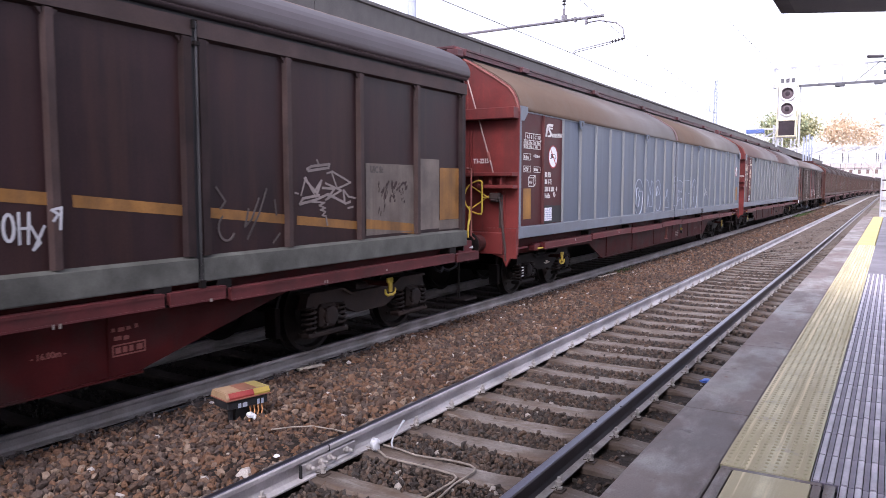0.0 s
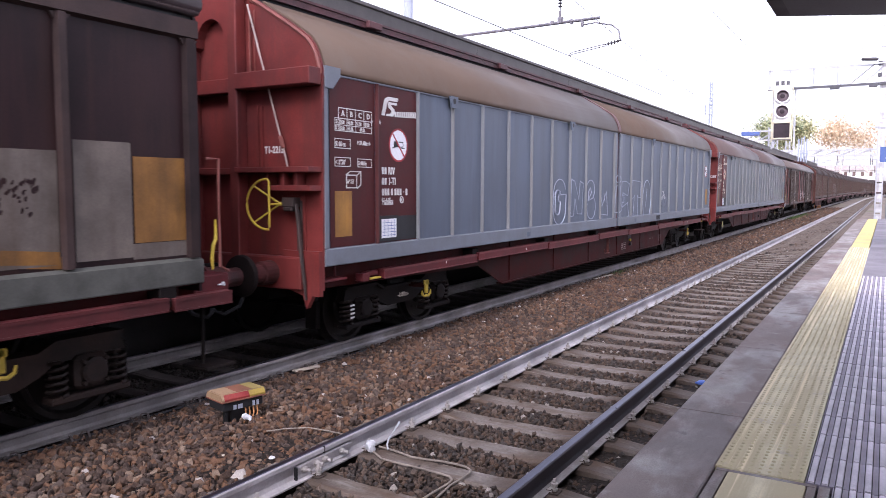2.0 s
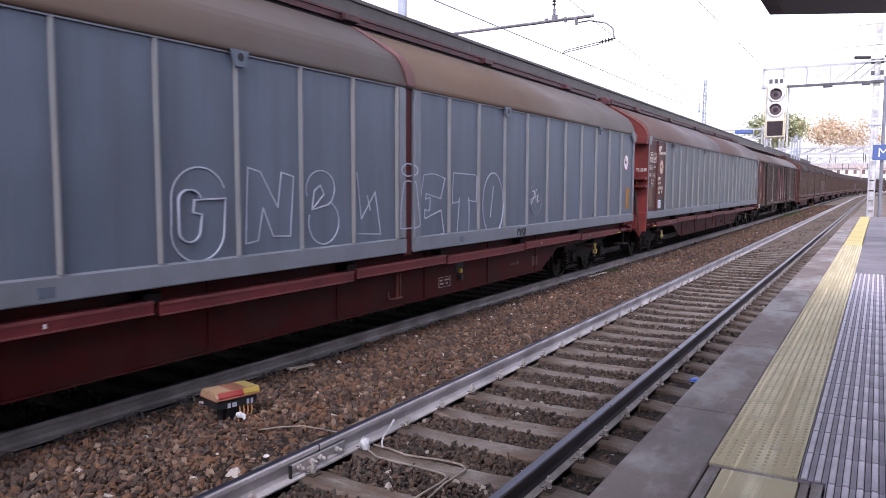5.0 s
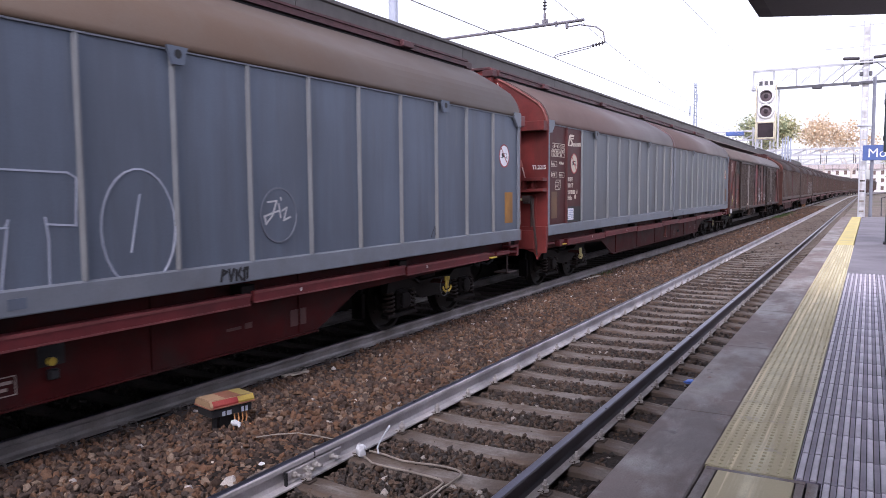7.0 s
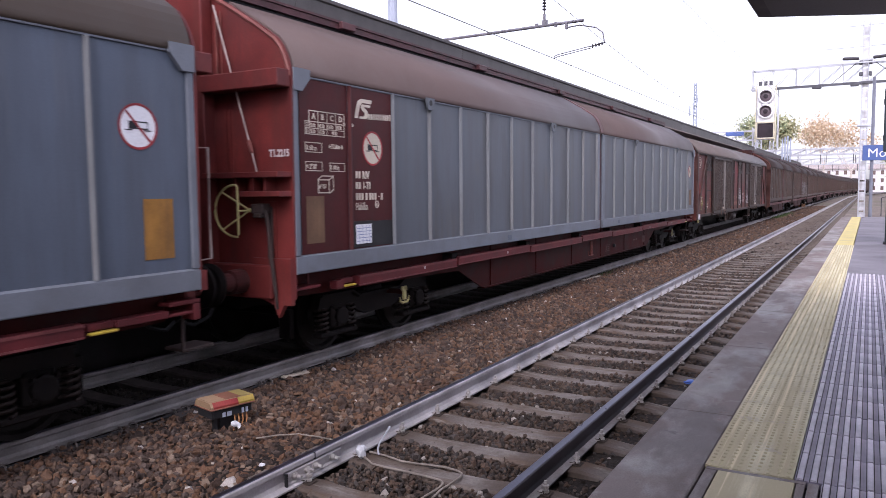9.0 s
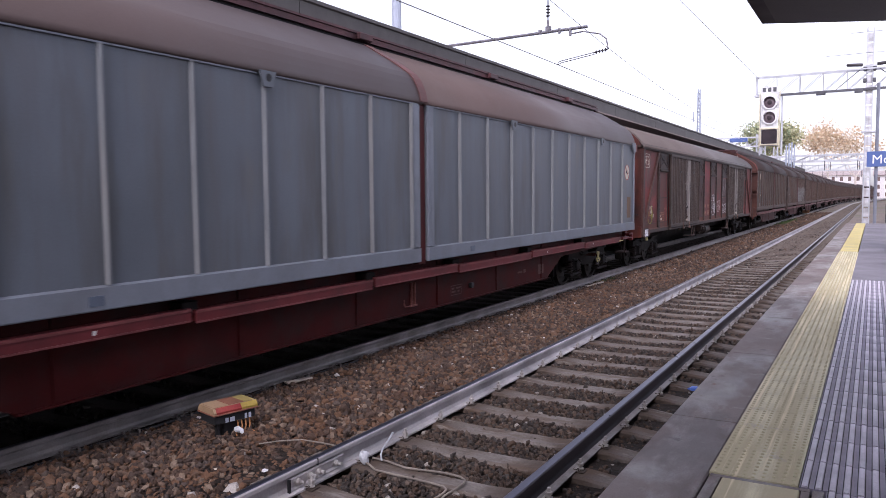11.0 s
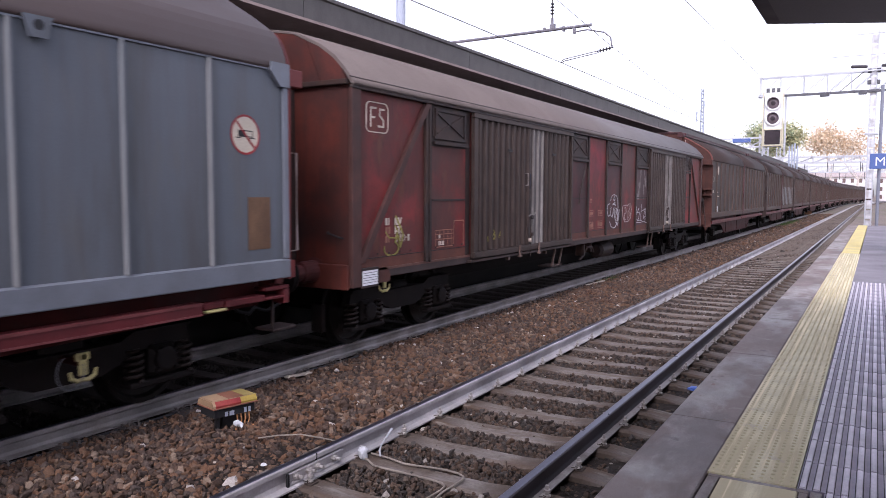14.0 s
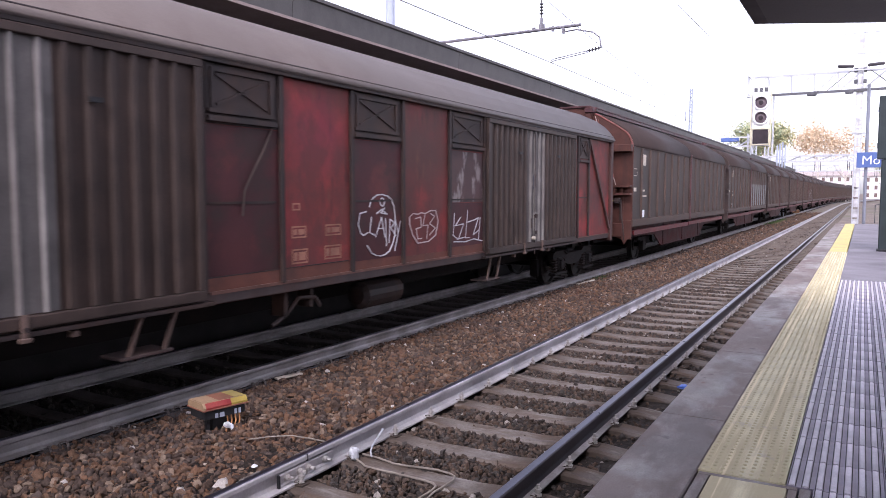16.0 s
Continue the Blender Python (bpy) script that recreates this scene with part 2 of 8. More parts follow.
nearness.operation = "ABSOLUTE"
wash.inputs["From Min"].default_value, wash.inputs["From Max"].default_value = 0.46, 0.16
wash.inputs["To Max"].default_value = 0.8
rusty.data_type = "RGBA"
rusty.inputs["B"].default_value = (0.062, 0.040, 0.027, 1)
sl.new(where.outputs["Object"], split.inputs["Vector"])
sl.new(split.outputs["X"], far_off.inputs[0])
sl.new(far_off.outputs[0], gap.inputs[0])
sl.new(gap.outputs[0], nearness.inputs[0])
sl.new(nearness.outputs[0], wash.inputs["Value"])
sl.new(wash.outputs["Result"], rusty.inputs["Factor"])
sl.new(clean, rusty.inputs["A"])
sl.new(rusty.outputs["Result"], sn["Principled BSDF"].inputs["Base Color"])
blotches(M_SLEEPER, (0.105, 0.066, 0.042), 2.2, 0.50, 0.62, 0.6, (0.7, 2.5, 1), 6.4)
blotches(M_SLEEPER, (0.30, 0.275, 0.25), 5.0, 0.56, 0.68, 0.5, (0.6, 4.0, 1), 2.8)
M_CLIP = material("zinc_rail_fastening", (0.50, 0.48, 0.46), 0.45, 0.5, stain=(0.12, 0.07, 0.05), stain_amount=0.6, bump=0.05)
M_PLATE = material("rusty_rail_plate", (0.055, 0.042, 0.034), 0.7, 0.1, stain=(0.035, 0.021, 0.014), stain_amount=0.7, bump=0.1)
M_COIL = material("greasy_spring_steel", (0.17, 0.15, 0.14), 0.4, 0.5, stain=(0.05, 0.035, 0.03), stain_amount=0.7, bump=0.05)
# Near black, so the gaps between stones carry their shade in the colour.
M_GROUND = material("shade_black_ballast_bed", (0.017, 0.012, 0.0095), 0.9, scale=1.5, fine=26.0, bump=1.0, vary=0.3, stain=(0.045, 0.034, 0.025), stain_amount=0.6, fine_vary=0.5)
M_YARD = material("pale_yard_ballast", (0.20, 0.163, 0.138), 0.9, scale=0.25, fine=9.0, bump=0.3, vary=0.25, stain=(0.125, 0.092, 0.070), stain_amount=0.7, fine_vary=0.3)
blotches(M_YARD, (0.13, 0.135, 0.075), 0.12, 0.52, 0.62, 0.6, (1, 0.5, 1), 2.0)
STONES = [(0, (0.132, 0.068, 0.037)), (0.17, (0.066, 0.042, 0.030)), (0.34, (0.145, 0.081, 0.047)), (0.46, (0.073, 0.057, 0.049)), (0.60, (0.141, 0.092, 0.063)),
          (0.70, (0.037, 0.026, 0.021)), (0.92, (0.22, 0.163, 0.120)), (0.990, (0.46, 0.43, 0.40))]
M_STONE = material("rust_brown_ballast_stone", (0.13, 0.085, 0.065), 0.85, island=STONES, bump=0.3, fine=90, fine_vary=0.18)
blotches(M_STONE, (0.046, 0.041, 0.041), 0.8, 0.48, 0.66, 0.35)
blotches(M_STONE, (0.105, 0.048, 0.026), 0.7, 0.52, 0.66, 0.4, (1, 1, 1), 4.7)
DARKSTONES = [(0, (0.060, 0.041, 0.030)), (0.3, (0.024, 0.0185, 0.0155)), (0.5, (0.088, 0.055, 0.037)), (0.68, (0.054, 0.047, 0.043)), (0.88, (0.118, 0.088, 0.068)), (0.985, (0.34, 0.31, 0.28))]
M_DARKSTONE = material("grey_brown_ballast_stone", (0.09, 0.07, 0.06), 0.85, island=DARKSTONES, bump=0.3, fine=90, fine_vary=0.18)
# Oily stones and sleepers, darkened further to paint in the shade under the train.
OILSHADE_STONES = [(0, (0.022, 0.018, 0.016)), (0.4, (0.032, 0.025, 0.021)), (0.8, (0.045, 0.036, 0.03))]
M_OILSHADE_STONE = material("oily_shaded_ballast_stone", (0.025, 0.02, 0.018), 0.7, island=OILSHADE_STONES, bump=0.3, fine=90, fine_vary=0.18)
M_OILSHADE_SLEEPER = material("oil_stained_shaded_sleeper", (0.075, 0.062, 0.058), 0.8, stain=(0.02, 0.016, 0.014), stain_amount=0.8, bump=0.3)
M_FARSLEEPER = material("brown_far_sleeper", (0.150, 0.122, 0.102), 0.9, stain=(0.085, 0.064, 0.050), stain_amount=0.8, bump=0.3, vary=0.3, fine_vary=0.18)
M_COPING = material("worn_concrete_coping", (0.365, 0.340, 0.322), 0.65, stain=(0.215, 0.180, 0.160), stain_amount=0.75, bump=0.3, vary=0.22, scale=3.0, fine=140, fine_vary=0.25)
blotches(M_COPING, (0.19, 0.143, 0.128), 1.7, 0.45, 0.58, 0.85, (1.6, 0.7, 1))
blotches(M_COPING, (0.13, 0.105, 0.098), 0.9, 0.49, 0.60, 0.7, (2.0, 0.8, 1), 7.3)
blotches(M_COPING, (0.165, 0.115, 0.10), 0.75, 0.47, 0.56, 0.65, (1.2, 0.6, 1), 11.4)
blotches(M_COPING, (0.46, 0.435, 0.41), 6.0, 0.62, 0.72, 0.3, (1, 1, 1), 3.1)
blotches(M_COPING, (0.20, 0.105, 0.065), 9.0, 0.66, 0.71, 0.7, (1, 1, 1), 14.2)
blotches(M_COPING, (0.09, 0.075, 0.07), 7.0, 0.64, 0.70, 0.6, (1, 1, 1), 21.7)
M_ASPHALT = material("grey_platform_asphalt", (0.215, 0.198, 0.216), 0.7, stain=(0.18, 0.165, 0.178), stain_amount=0.5, bump=0.25, scale=1.2, fine=160)
M_TACTILE = material("dirty_yellow_tactile_tile", (0.68, 0.62, 0.425), 0.7, stain=(0.40, 0.365, 0.265), stain_amount=0.85, bump=0.15, vary=0.15, fine=120)
blotches(M_TACTILE, (0.47, 0.40, 0.24), 1.0, 0.42, 0.58, 0.75, (9.0, 0.5, 1), 1.7)
blotches(M_TACTILE, (0.84, 0.73, 0.50), 1.0, 0.54, 0.62, 0.7, (22.0, 0.45, 1), 5.2)
blotches(M_TACTILE, (0.36, 0.32, 0.30), 4.0, 0.60, 0.72, 0.6, (1, 1, 1), 2.2)
# Blister tops are darker than the tile, with pale patches.
M_BLISTER = material("darker_blister_tops", (0.47, 0.42, 0.26), 0.7, stain=(0.75, 0.66, 0.42), stain_amount=1.0, bump=0.1, vary=0.25, fine=120)
M_YELLOWLINE = material("yellow_platform_line", (0.64, 0.53, 0.21), 0.7, stain=(0.52, 0.45, 0.26), stain_amount=0.6, bump=0.1, vary=0.12)
M_GROOVE = material("purple_grey_guide_tile", (0.36, 0.318, 0.38), 0.6, stain=(0.215, 0.19, 0.225), stain_amount=0.5, bump=0.15, fine=120)
M_RIDGE = material("worn_guide_ridge", (0.74, 0.685, 0.745), 0.6, stain=(0.50, 0.46, 0.50), stain_amount=0.5, bump=0.1, fine=120)
M_CANOPY = material("dark_canopy_paint", (0.03, 0.026, 0.034), 0.5, bump=0.04, vary=0.15)
M_SOFFIT_FAR = material("brown_canopy_soffit", (0.30, 0.235, 0.215), 0.7, stain=(0.22, 0.17, 0.155), stain_amount=0.5, bump=0.03, vary=0.15)
M_ROOF_BROWN = material("sooty_brown_roof_sheet", (0.048, 0.033, 0.030), 0.7, stain=(0.032, 0.023, 0.021), stain_amount=0.6, gloss=0.15, bump=0.03, vary=0.15, scale=0.7)
M_ENDBROWN = material("rust_brown_end_paint", (0.075, 0.029, 0.022), 0.6, stain=(0.04, 0.022, 0.019), stain_amount=0.7, streak=True, bump=0.08, vary=0.25)
M_SOFFIT = material("grey_canopy_soffit", (0.12, 0.115, 0.12), 0.6, bump=0.03, vary=0.1)
M_FASCIA = material("grey_metal_fascia", (0.100, 0.092, 0.089), 0.5, stain=(0.048, 0.044, 0.045), stain_amount=0.5, bump=0.03, vary=0.12, scale=0.8)
M_MAST = material("pale_blue_grey_mast_paint", (0.38, 0.42, 0.50), 0.5, bump=0.03, vary=0.1)
M_GALV = material("galvanised_steel", (0.52, 0.53, 0.56), 0.45, 0.3, bump=0.04, vary=0.12)
M_LOCKBAR = material("worn_grey_bar", (0.055, 0.053, 0.056), 0.4, 0.3, stain=(0.05, 0.045, 0.045), stain_amount=0.5, bump=0.03)
M_GALV2 = material("dull_grey_steel", (0.10, 0.10, 0.11), 0.45, 0.3, bump=0.05)
M_WIRE = material("dark_copper_wire", (0.22, 0.21, 0.21), 0.5, 0.5, bump=0.0)
M_INSULDARK = material("dark_insulator", (0.05, 0.045, 0.05), 0.4, bump=0.0)
M_SIGWHITE = material("white_signal_backboard", (0.72, 0.72, 0.72), 0.5, bump=0.02, vary=0.08)
M_SIGCREAM = material("cream_signal_frame", (0.62, 0.57, 0.42), 0.55, bump=0.02, vary=0.1)
M_LENS = material("dark_signal_lens", (0.03, 0.02, 0.025), 0.4, bump=0.0)
M_LENSRIM = material("dull_brown_lens", (0.115, 0.088, 0.098), 0.35, bump=0.0)
M_BLUE = material("blue_station_sign", (0.085, 0.135, 0.33), 0.4, bump=0.0, vary=0.06)
M_PILLAR = material("dark_green_pillar_paint", (0.025, 0.035, 0.037), 0.4, bump=0.03, vary=0.2)
# Bark and leaves are lightened: the bright backlit haze is put into their colour.
M_BARK = material("hazed_pale_bark", (0.60, 0.53, 0.48), 0.9, bump=0.4, scale=6)
LEAFORANGE = [(0, (0.72, 0.55, 0.37)), (0.3, (0.82, 0.68, 0.50)), (0.6, (0.66, 0.50, 0.35)), (0.85, (0.85, 0.77, 0.60))]
LEAFGREEN = [(0, (0.27, 0.33, 0.20)), (0.3, (0.42, 0.47, 0.29)), (0.6, (0.54, 0.56, 0.34)), (0.85, (0.66, 0.63, 0.42))]
LEAFOLIVE = [(0, (0.36, 0.38, 0.22)), (0.3, (0.50, 0.50, 0.30)), (0.6, (0.64, 0.60, 0.36)), (0.85, (0.74, 0.66, 0.42))]
M_LEAFOLIVE = material("hazed_olive_leaves", (0.3, 0.28, 0.12), 0.7, island=LEAFOLIVE, bump=0.0)
M_LEAFORANGE = material("hazed_orange_leaves", (0.3, 0.17, 0.06), 0.7, island=LEAFORANGE, bump=0.0)
M_LEAFGREEN = material("hazed_green_leaves", (0.11, 0.13, 0.045), 0.7, island=LEAFGREEN, bump=0.0)
M_PLASTER = material("pale_plaster_wall", (0.72, 0.69, 0.68), 0.85, stain=(0.4, 0.36, 0.33), stain_amount=0.4, bump=0.05, vary=0.08)
M_TILE = material("pale_grey_brown_roof_tiles", (0.42, 0.36, 0.34), 0.85, bump=0.2)
M_GLASSDARK = material("brownish_window_glass", (0.16, 0.11, 0.10), 0.1, bump=0.0, coat=0.5)
M_BOXRED = material("red_plastic_lid", (0.27, 0.035, 0.035), 0.45, stain=(0.30, 0.13, 0.08), stain_amount=0.4, bump=0.04)
M_BOXORANGE = material("faded_orange_lid", (0.33, 0.155, 0.08), 0.55, stain=(0.4, 0.3, 0.2), stain_amount=0.5, bump=0.04)
M_BOXTAN = material("sun_faded_tan_plastic", (0.29, 0.205, 0.125), 0.6, stain=(0.30, 0.17, 0.10), stain_amount=0.6, bump=0.04)
M_BOXBROWN = material("sun_faded_red_plastic", (0.22, 0.095, 0.062), 0.6, stain=(0.22, 0.07, 0.05), stain_amount=0.6, bump=0.04)
M_BOXYELLOW = material("dirty_yellow_plastic", (0.38, 0.275, 0.06), 0.5, stain=(0.28, 0.19, 0.06), stain_amount=0.6, bump=0.04)
M_BOXOLIVE = material("sun_faded_yellow_plastic", (0.32, 0.25, 0.09), 0.6, stain=(0.25, 0.19, 0.08), stain_amount=0.5, bump=0.04)
M_CABLE = material("tan_cable_sheath", (0.26, 0.225, 0.19), 0.6, bump=0.05)
M_CABLEORANGE = material("orange_brown_cable", (0.36, 0.17, 0.07), 0.6, bump=0.05)
M_PLASTIC = material("white_plastic_bag", (0.55, 0.56, 0.59), 0.4, bump=0.1)
M_BLUEPLASTIC = material("blue_wrapper", (0.08, 0.16, 0.5), 0.4, bump=0.1)
M_WOOD = material("pale_broken_slab", (0.42, 0.36, 0.30), 0.8, bump=0.2)
M_LIME = material("lime_spray_paint", (0.26, 0.24, 0.06), 0.6, stain=(0.2, 0.14, 0.05), stain_amount=0.8, bump=0.0)
M_WEED = material("green_weeds", (0.06, 0.10, 0.03), 0.8, bump=0.0)


# ---- mesh helpers ----
def link(name, bm, mat, parent=None, label=""):
    me = bpy.data.meshes.new(name)
    bm.to_mesh(me)
    bm.free()
    me.materials.append(mat)
    ob = new(name, me)
    if parent:
        ob.parent = parent
    if label:
        ob["label"] = label
    return ob


def part(name, bm, mat, parent, label=""):
    """One bmesh as one mesh object under a thing or a part."""
    return link(name, bm, mat, parent, label)


def thing(name, m, label, category, group=""):
    ob = new(name)
    ob.empty_display_size = 0.3
    ob.matrix_basis = m
    return tagged(ob, label, category, group)


def box(bm, x0, x1, y0, y1, z0, z1, bevel=0.0):
    v = [bm.verts.new((x, y, z)) for x in (x0, x1) for y in (y0, y1) for z in (z0, z1)]
    f = [bm.faces.new([v[i] for i in q]) for q in ((0, 1, 3, 2), (4, 6, 7, 5), (0, 4, 5, 1), (2, 3, 7, 6), (0, 2, 6, 4), (1, 5, 7, 3))]
    if bevel:
        bmesh.ops.bevel(bm, geom=list({e for q in f for e in q.edges}), offset=bevel, segments=1, affect="EDGES")
    return bm


def boxes(*rows, bevel=0.0):
    bm = bmesh.new()
    for r in rows:
        box(bm, *r, bevel=bevel)
    return bm


def prism(bm, profile, axis, a0, a1):
    """A closed outline pushed along an axis: 'y' takes (x, z), 'x' takes (y, z), 'z' takes (x, y)."""
    def at(p, a):
        return {"y": (p[0], a, p[1]), "x": (a, p[0], p[1]), "z": (p[0], p[1], a)}[axis]
    lo = [bm.verts.new(at(p, a0)) for p in profile]
    hi = [bm.verts.new(at(p, a1)) for p in profile]
    k = len(profile)
    for i in range(k):
        bm.faces.new((lo[i], lo[(i + 1) % k], hi[(i + 1) % k], hi[i]))
    bm.faces.new(lo[::-1])
    bm.faces.new(hi)
    bmesh.ops.recalc_face_normals(bm, faces=bm.faces[:])
    return bm


def shell(bm, profile, y0, y1, thick=0.03):
    """A sheet bent to an open outline of (x, z), with thickness inwards (downwards)."""
    inner = [(x * (1 - thick / 1.5), z - thick) for x, z in profile]
    rows = [[bm.verts.new((x, y, z)) for x, z in line] for y in (y0, y1) for line in (profile, inner)]
    o0, i0, o1, i1 = rows
    for k in range(len(profile) - 1):
        for a, b in ((o0, o1), (i1, i0), (i0, o0), (o1, i1)):
            bm.faces.new((a[k], a[k + 1], b[k + 1], b[k]))
    for k in (0, -1):
        bm.faces.new((o0[k], o1[k], i1[k], i0[k]))
    bmesh.ops.recalc_face_normals(bm, faces=bm.faces[:])
    return bm


def tube(bm, points, r, n=8, closed=False):
    pts = [Vector(p) for p in points]
    rings = []
    k = len(pts)
    for i, p in enumerate(pts):
        a = pts[i - 1] if i or closed else p
        b = pts[(i + 1) % k] if i < k - 1 or closed else p
        way = (b - a).normalized()
        side = way.cross(Vector((0, 0, 1)))
        if side.length < 0.1:
            side = way.cross(Vector((1, 0, 0)))
        side.normalize()
        up = side.cross(way)
        rr = r[i] if isinstance(r, (list, tuple)) else r
        rings.append([bm.verts.new(p + rr * (math.cos(6.2832 * j / n) * side + math.sin(6.2832 * j / n) * up)) for j in range(n)])
    for i in range(k if closed else k - 1):
        a, b = rings[i], rings[(i + 1) % k]
        for j in range(n):
            bm.faces.new((a[j], a[(j + 1) % n], b[(j + 1) % n], b[j]))
    if not closed:
        bm.faces.new(rings[0][::-1])
        bm.faces.new(rings[-1])
    bmesh.ops.recalc_face_normals(bm, faces=bm.faces[:])
    return bm


def rod(a, b, r, n=8):
    return tube(bmesh.new(), [a, b], r, n)


def lathe(bm, outline, centre, axis="x", n=24, caps=True):
    """Turns an outline of (along, radius) about an axis through centre."""
    c = Vector(centre)
    rings = []
    for a, r in outline:
        ring = []
        for j in range(n):
            u, w = r * math.cos(6.2832 * j / n), r * math.sin(6.2832 * j / n)
            ring.append(bm.verts.new(c + Vector({"x": (a, u, w), "y": (u, a, w), "z": (u, w, a)}[axis])))
        rings.append(ring)
    for a, b in zip(rings, rings[1:] if caps else rings[1:] + rings[:1]):
        for j in range(n):
            bm.faces.new((a[j], a[(j + 1) % n], b[(j + 1) % n], b[j]))
    if caps:
        bm.faces.new(rings[0][::-1])
        bm.faces.new(rings[-1])
    bmesh.ops.recalc_face_normals(bm, faces=bm.faces[:])
    return bm


SIDE = Matrix(((0, 0, 1, 0), (1, 0, 0, 0), (0, 1, 0, 0), (0, 0, 0, 1)))
FRONT = Matrix(((1, 0, 0, 0), (0, 0, -1, 0), (0, 1, 0, 0), (0, 0, 0, 1)))


def lettering(name, text, size, at, turn, mat, parent, wide=1.0, bold=0.03):
    """Raised letters, 2 mm thick, lying on a side or an end of a thing."""
    cu = bpy.data.curves.new(name, "FONT")
    cu.body, cu.size, cu.extrude, cu.resolution_u, cu.offset = text, size, 0.002, 2, size * bold
    ob = new("letters", cu)
    me = bpy.data.meshes.new_from_object(ob)
    bpy.data.objects.remove(ob)
    me.materials.clear()
    me.materials.append(mat)
    me.transform(Matrix.Translation(at) @ turn @ Matrix.Diagonal((wide, 1, 1, 1)))
    ob = new(name, me)
    ob.parent = parent
    return ob


def stroke(bm, x, points, width, thick=0.003):
    """A painted line on a side at x through points of (y, z)."""
    for i, ((y0, z0), (y1, z1)) in enumerate(zip(points, points[1:])):
        way = Vector((y1 - y0, z1 - z0))
        if way.length < 1e-4:
            continue
        s = Vector((-way.y, way.x)).normalized() * width / 2
        e = way.normalized() * width * 0.35
        q = [(y0 - e.x + s.x, z0 - e.y + s.y), (y0 - e.x - s.x, z0 - e.y - s.y), (y1 + e.x - s.x, z1 + e.y - s.y), (y1 + e.x + s.x, z1 + e.y + s.y)]
        prism(bm, q, "x", x, x + thick + 0.0004 * (i + 1) + 0.0001 * (len(bm.faces) % 7))
    return bm


def arc(cy, cz, ry, rz, a0, a1, n=14):
    return [(cy + ry * math.cos(radians(a0 + (a1 - a0) * i / n)), cz + rz * math.sin(radians(a0 + (a1 - a0) * i / n))) for i in range(n + 1)]


def bars(x, rows, thick=0.003):
    """Plain bars on a side at x: rows of y0, y1, z0, z1."""
    bm = bmesh.new()
    for y0, y1, z0, z1 in rows:
        box(bm, x, x + thick, y0, y1, z0, z1)
    return bm


def arc_loop(x, cy, cz, ry, rz):
    """An open loop, hanging in a plane of constant x."""
    return [(x, a, b) for a, b in arc(cy, cz, ry, rz, 120, 380, 14)]


def outline_box(y0, y1, z0, z1, w):
    return [(y0, y1, z0, z0 + w), (y0, y1, z1 - w, z1), (y0, y0 + w, z0 + w, z1 - w), (y1 - w, y1, z0 + w, z1 - w)]


def each(name, rows, mat, parent, label="", bevel=0.0):
    """One part to a box."""
    for r in rows:
        part(name, boxes(r, bevel=bevel), mat, parent, label)


def each_bar(name, x, rows, mat, parent, thick=0.002, label=""):
    """One part to a painted bar on a side at x."""
    for r in rows:
        part(name, bars(x, [r], thick), mat, parent, label)


# ---- the large structure ----
NEAR, FAR, FAR_Z = -2.64, -6.72, -0.134
GAUGE = 1.507


GROUND_X = [-60, -9.0, -8.2, -7.6, -6.0, -5.85, -5.6, -5.3, -4.6, -4.0, -3.5, -1.2, 0.5, 60]
GROUND_Z = [-0.5, -0.5, -0.42, -0.37, -0.37, -0.325, -0.30, -0.285, -0.25, -0.22, -0.215, -0.215, -0.4, -0.4]


def ground_height(x):
    return float(np.interp(x, GROUND_X, GROUND_Z))


def make_ground():
    xs = [-2500, -300, -60, -20] + [-9 + 0.25 * i for i in range(41)] + [6, 20, 60, 300, 2500]
    ys = [-300, -60, -20] + [-6 + 0.5 * i for i in range(93)] + [45, 60, 80, 110, 160, 250, 400, 800, 1600, 3500]
    bm = bmesh.new()
    grid = [[bm.verts.new((x, y, ground_height(x) + (0.02 * noise.noise((x * 1.7, y * 1.7, 0)) if abs(x) < 12 and y < 45 else 0))) for x in xs] for y in ys]
    for a, b in zip(grid, grid[1:]):
        for i in range(len(xs) - 1):
            bm.faces.new((a[i], a[i + 1], b[i + 1], b[i]))
    # beyond y = 38 the ground takes the paler yard colour
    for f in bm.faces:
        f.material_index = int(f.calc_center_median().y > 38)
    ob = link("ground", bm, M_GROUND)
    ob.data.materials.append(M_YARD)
    return tagged(ob, "rust-brown railway ballast ground reaching the horizon", "ground", kind="structure")


make_ground()


def rail_profile(cx, top):
    half = [(0.0, 0.0), (0.030, 0.0), (0.036, -0.008), (0.036, -0.035), (0.012, -0.050), (0.009, -0.11), (0.025, -0.135), (0.072, -0.148), (0.072, -0.16)]
    return [(cx + x, top + z) for x, z in half] + [(cx - x, top + z) for x, z in half[:0:-1]]


Y_START, Y_BEND, RADIUS = -25.0, 140.0, 1300.0


def on_track(c, y):
    """Where the point at y along a line with side offset c lies, and its turn to the right in degrees: straight, then a wide bend."""
    if y <= Y_BEND:
        return c, y, 0.0
    a = (y - Y_BEND) / RADIUS
    return RADIUS - (RADIUS - c) * math.cos(a), Y_BEND + (RADIUS - c) * math.sin(a), math.degrees(a)


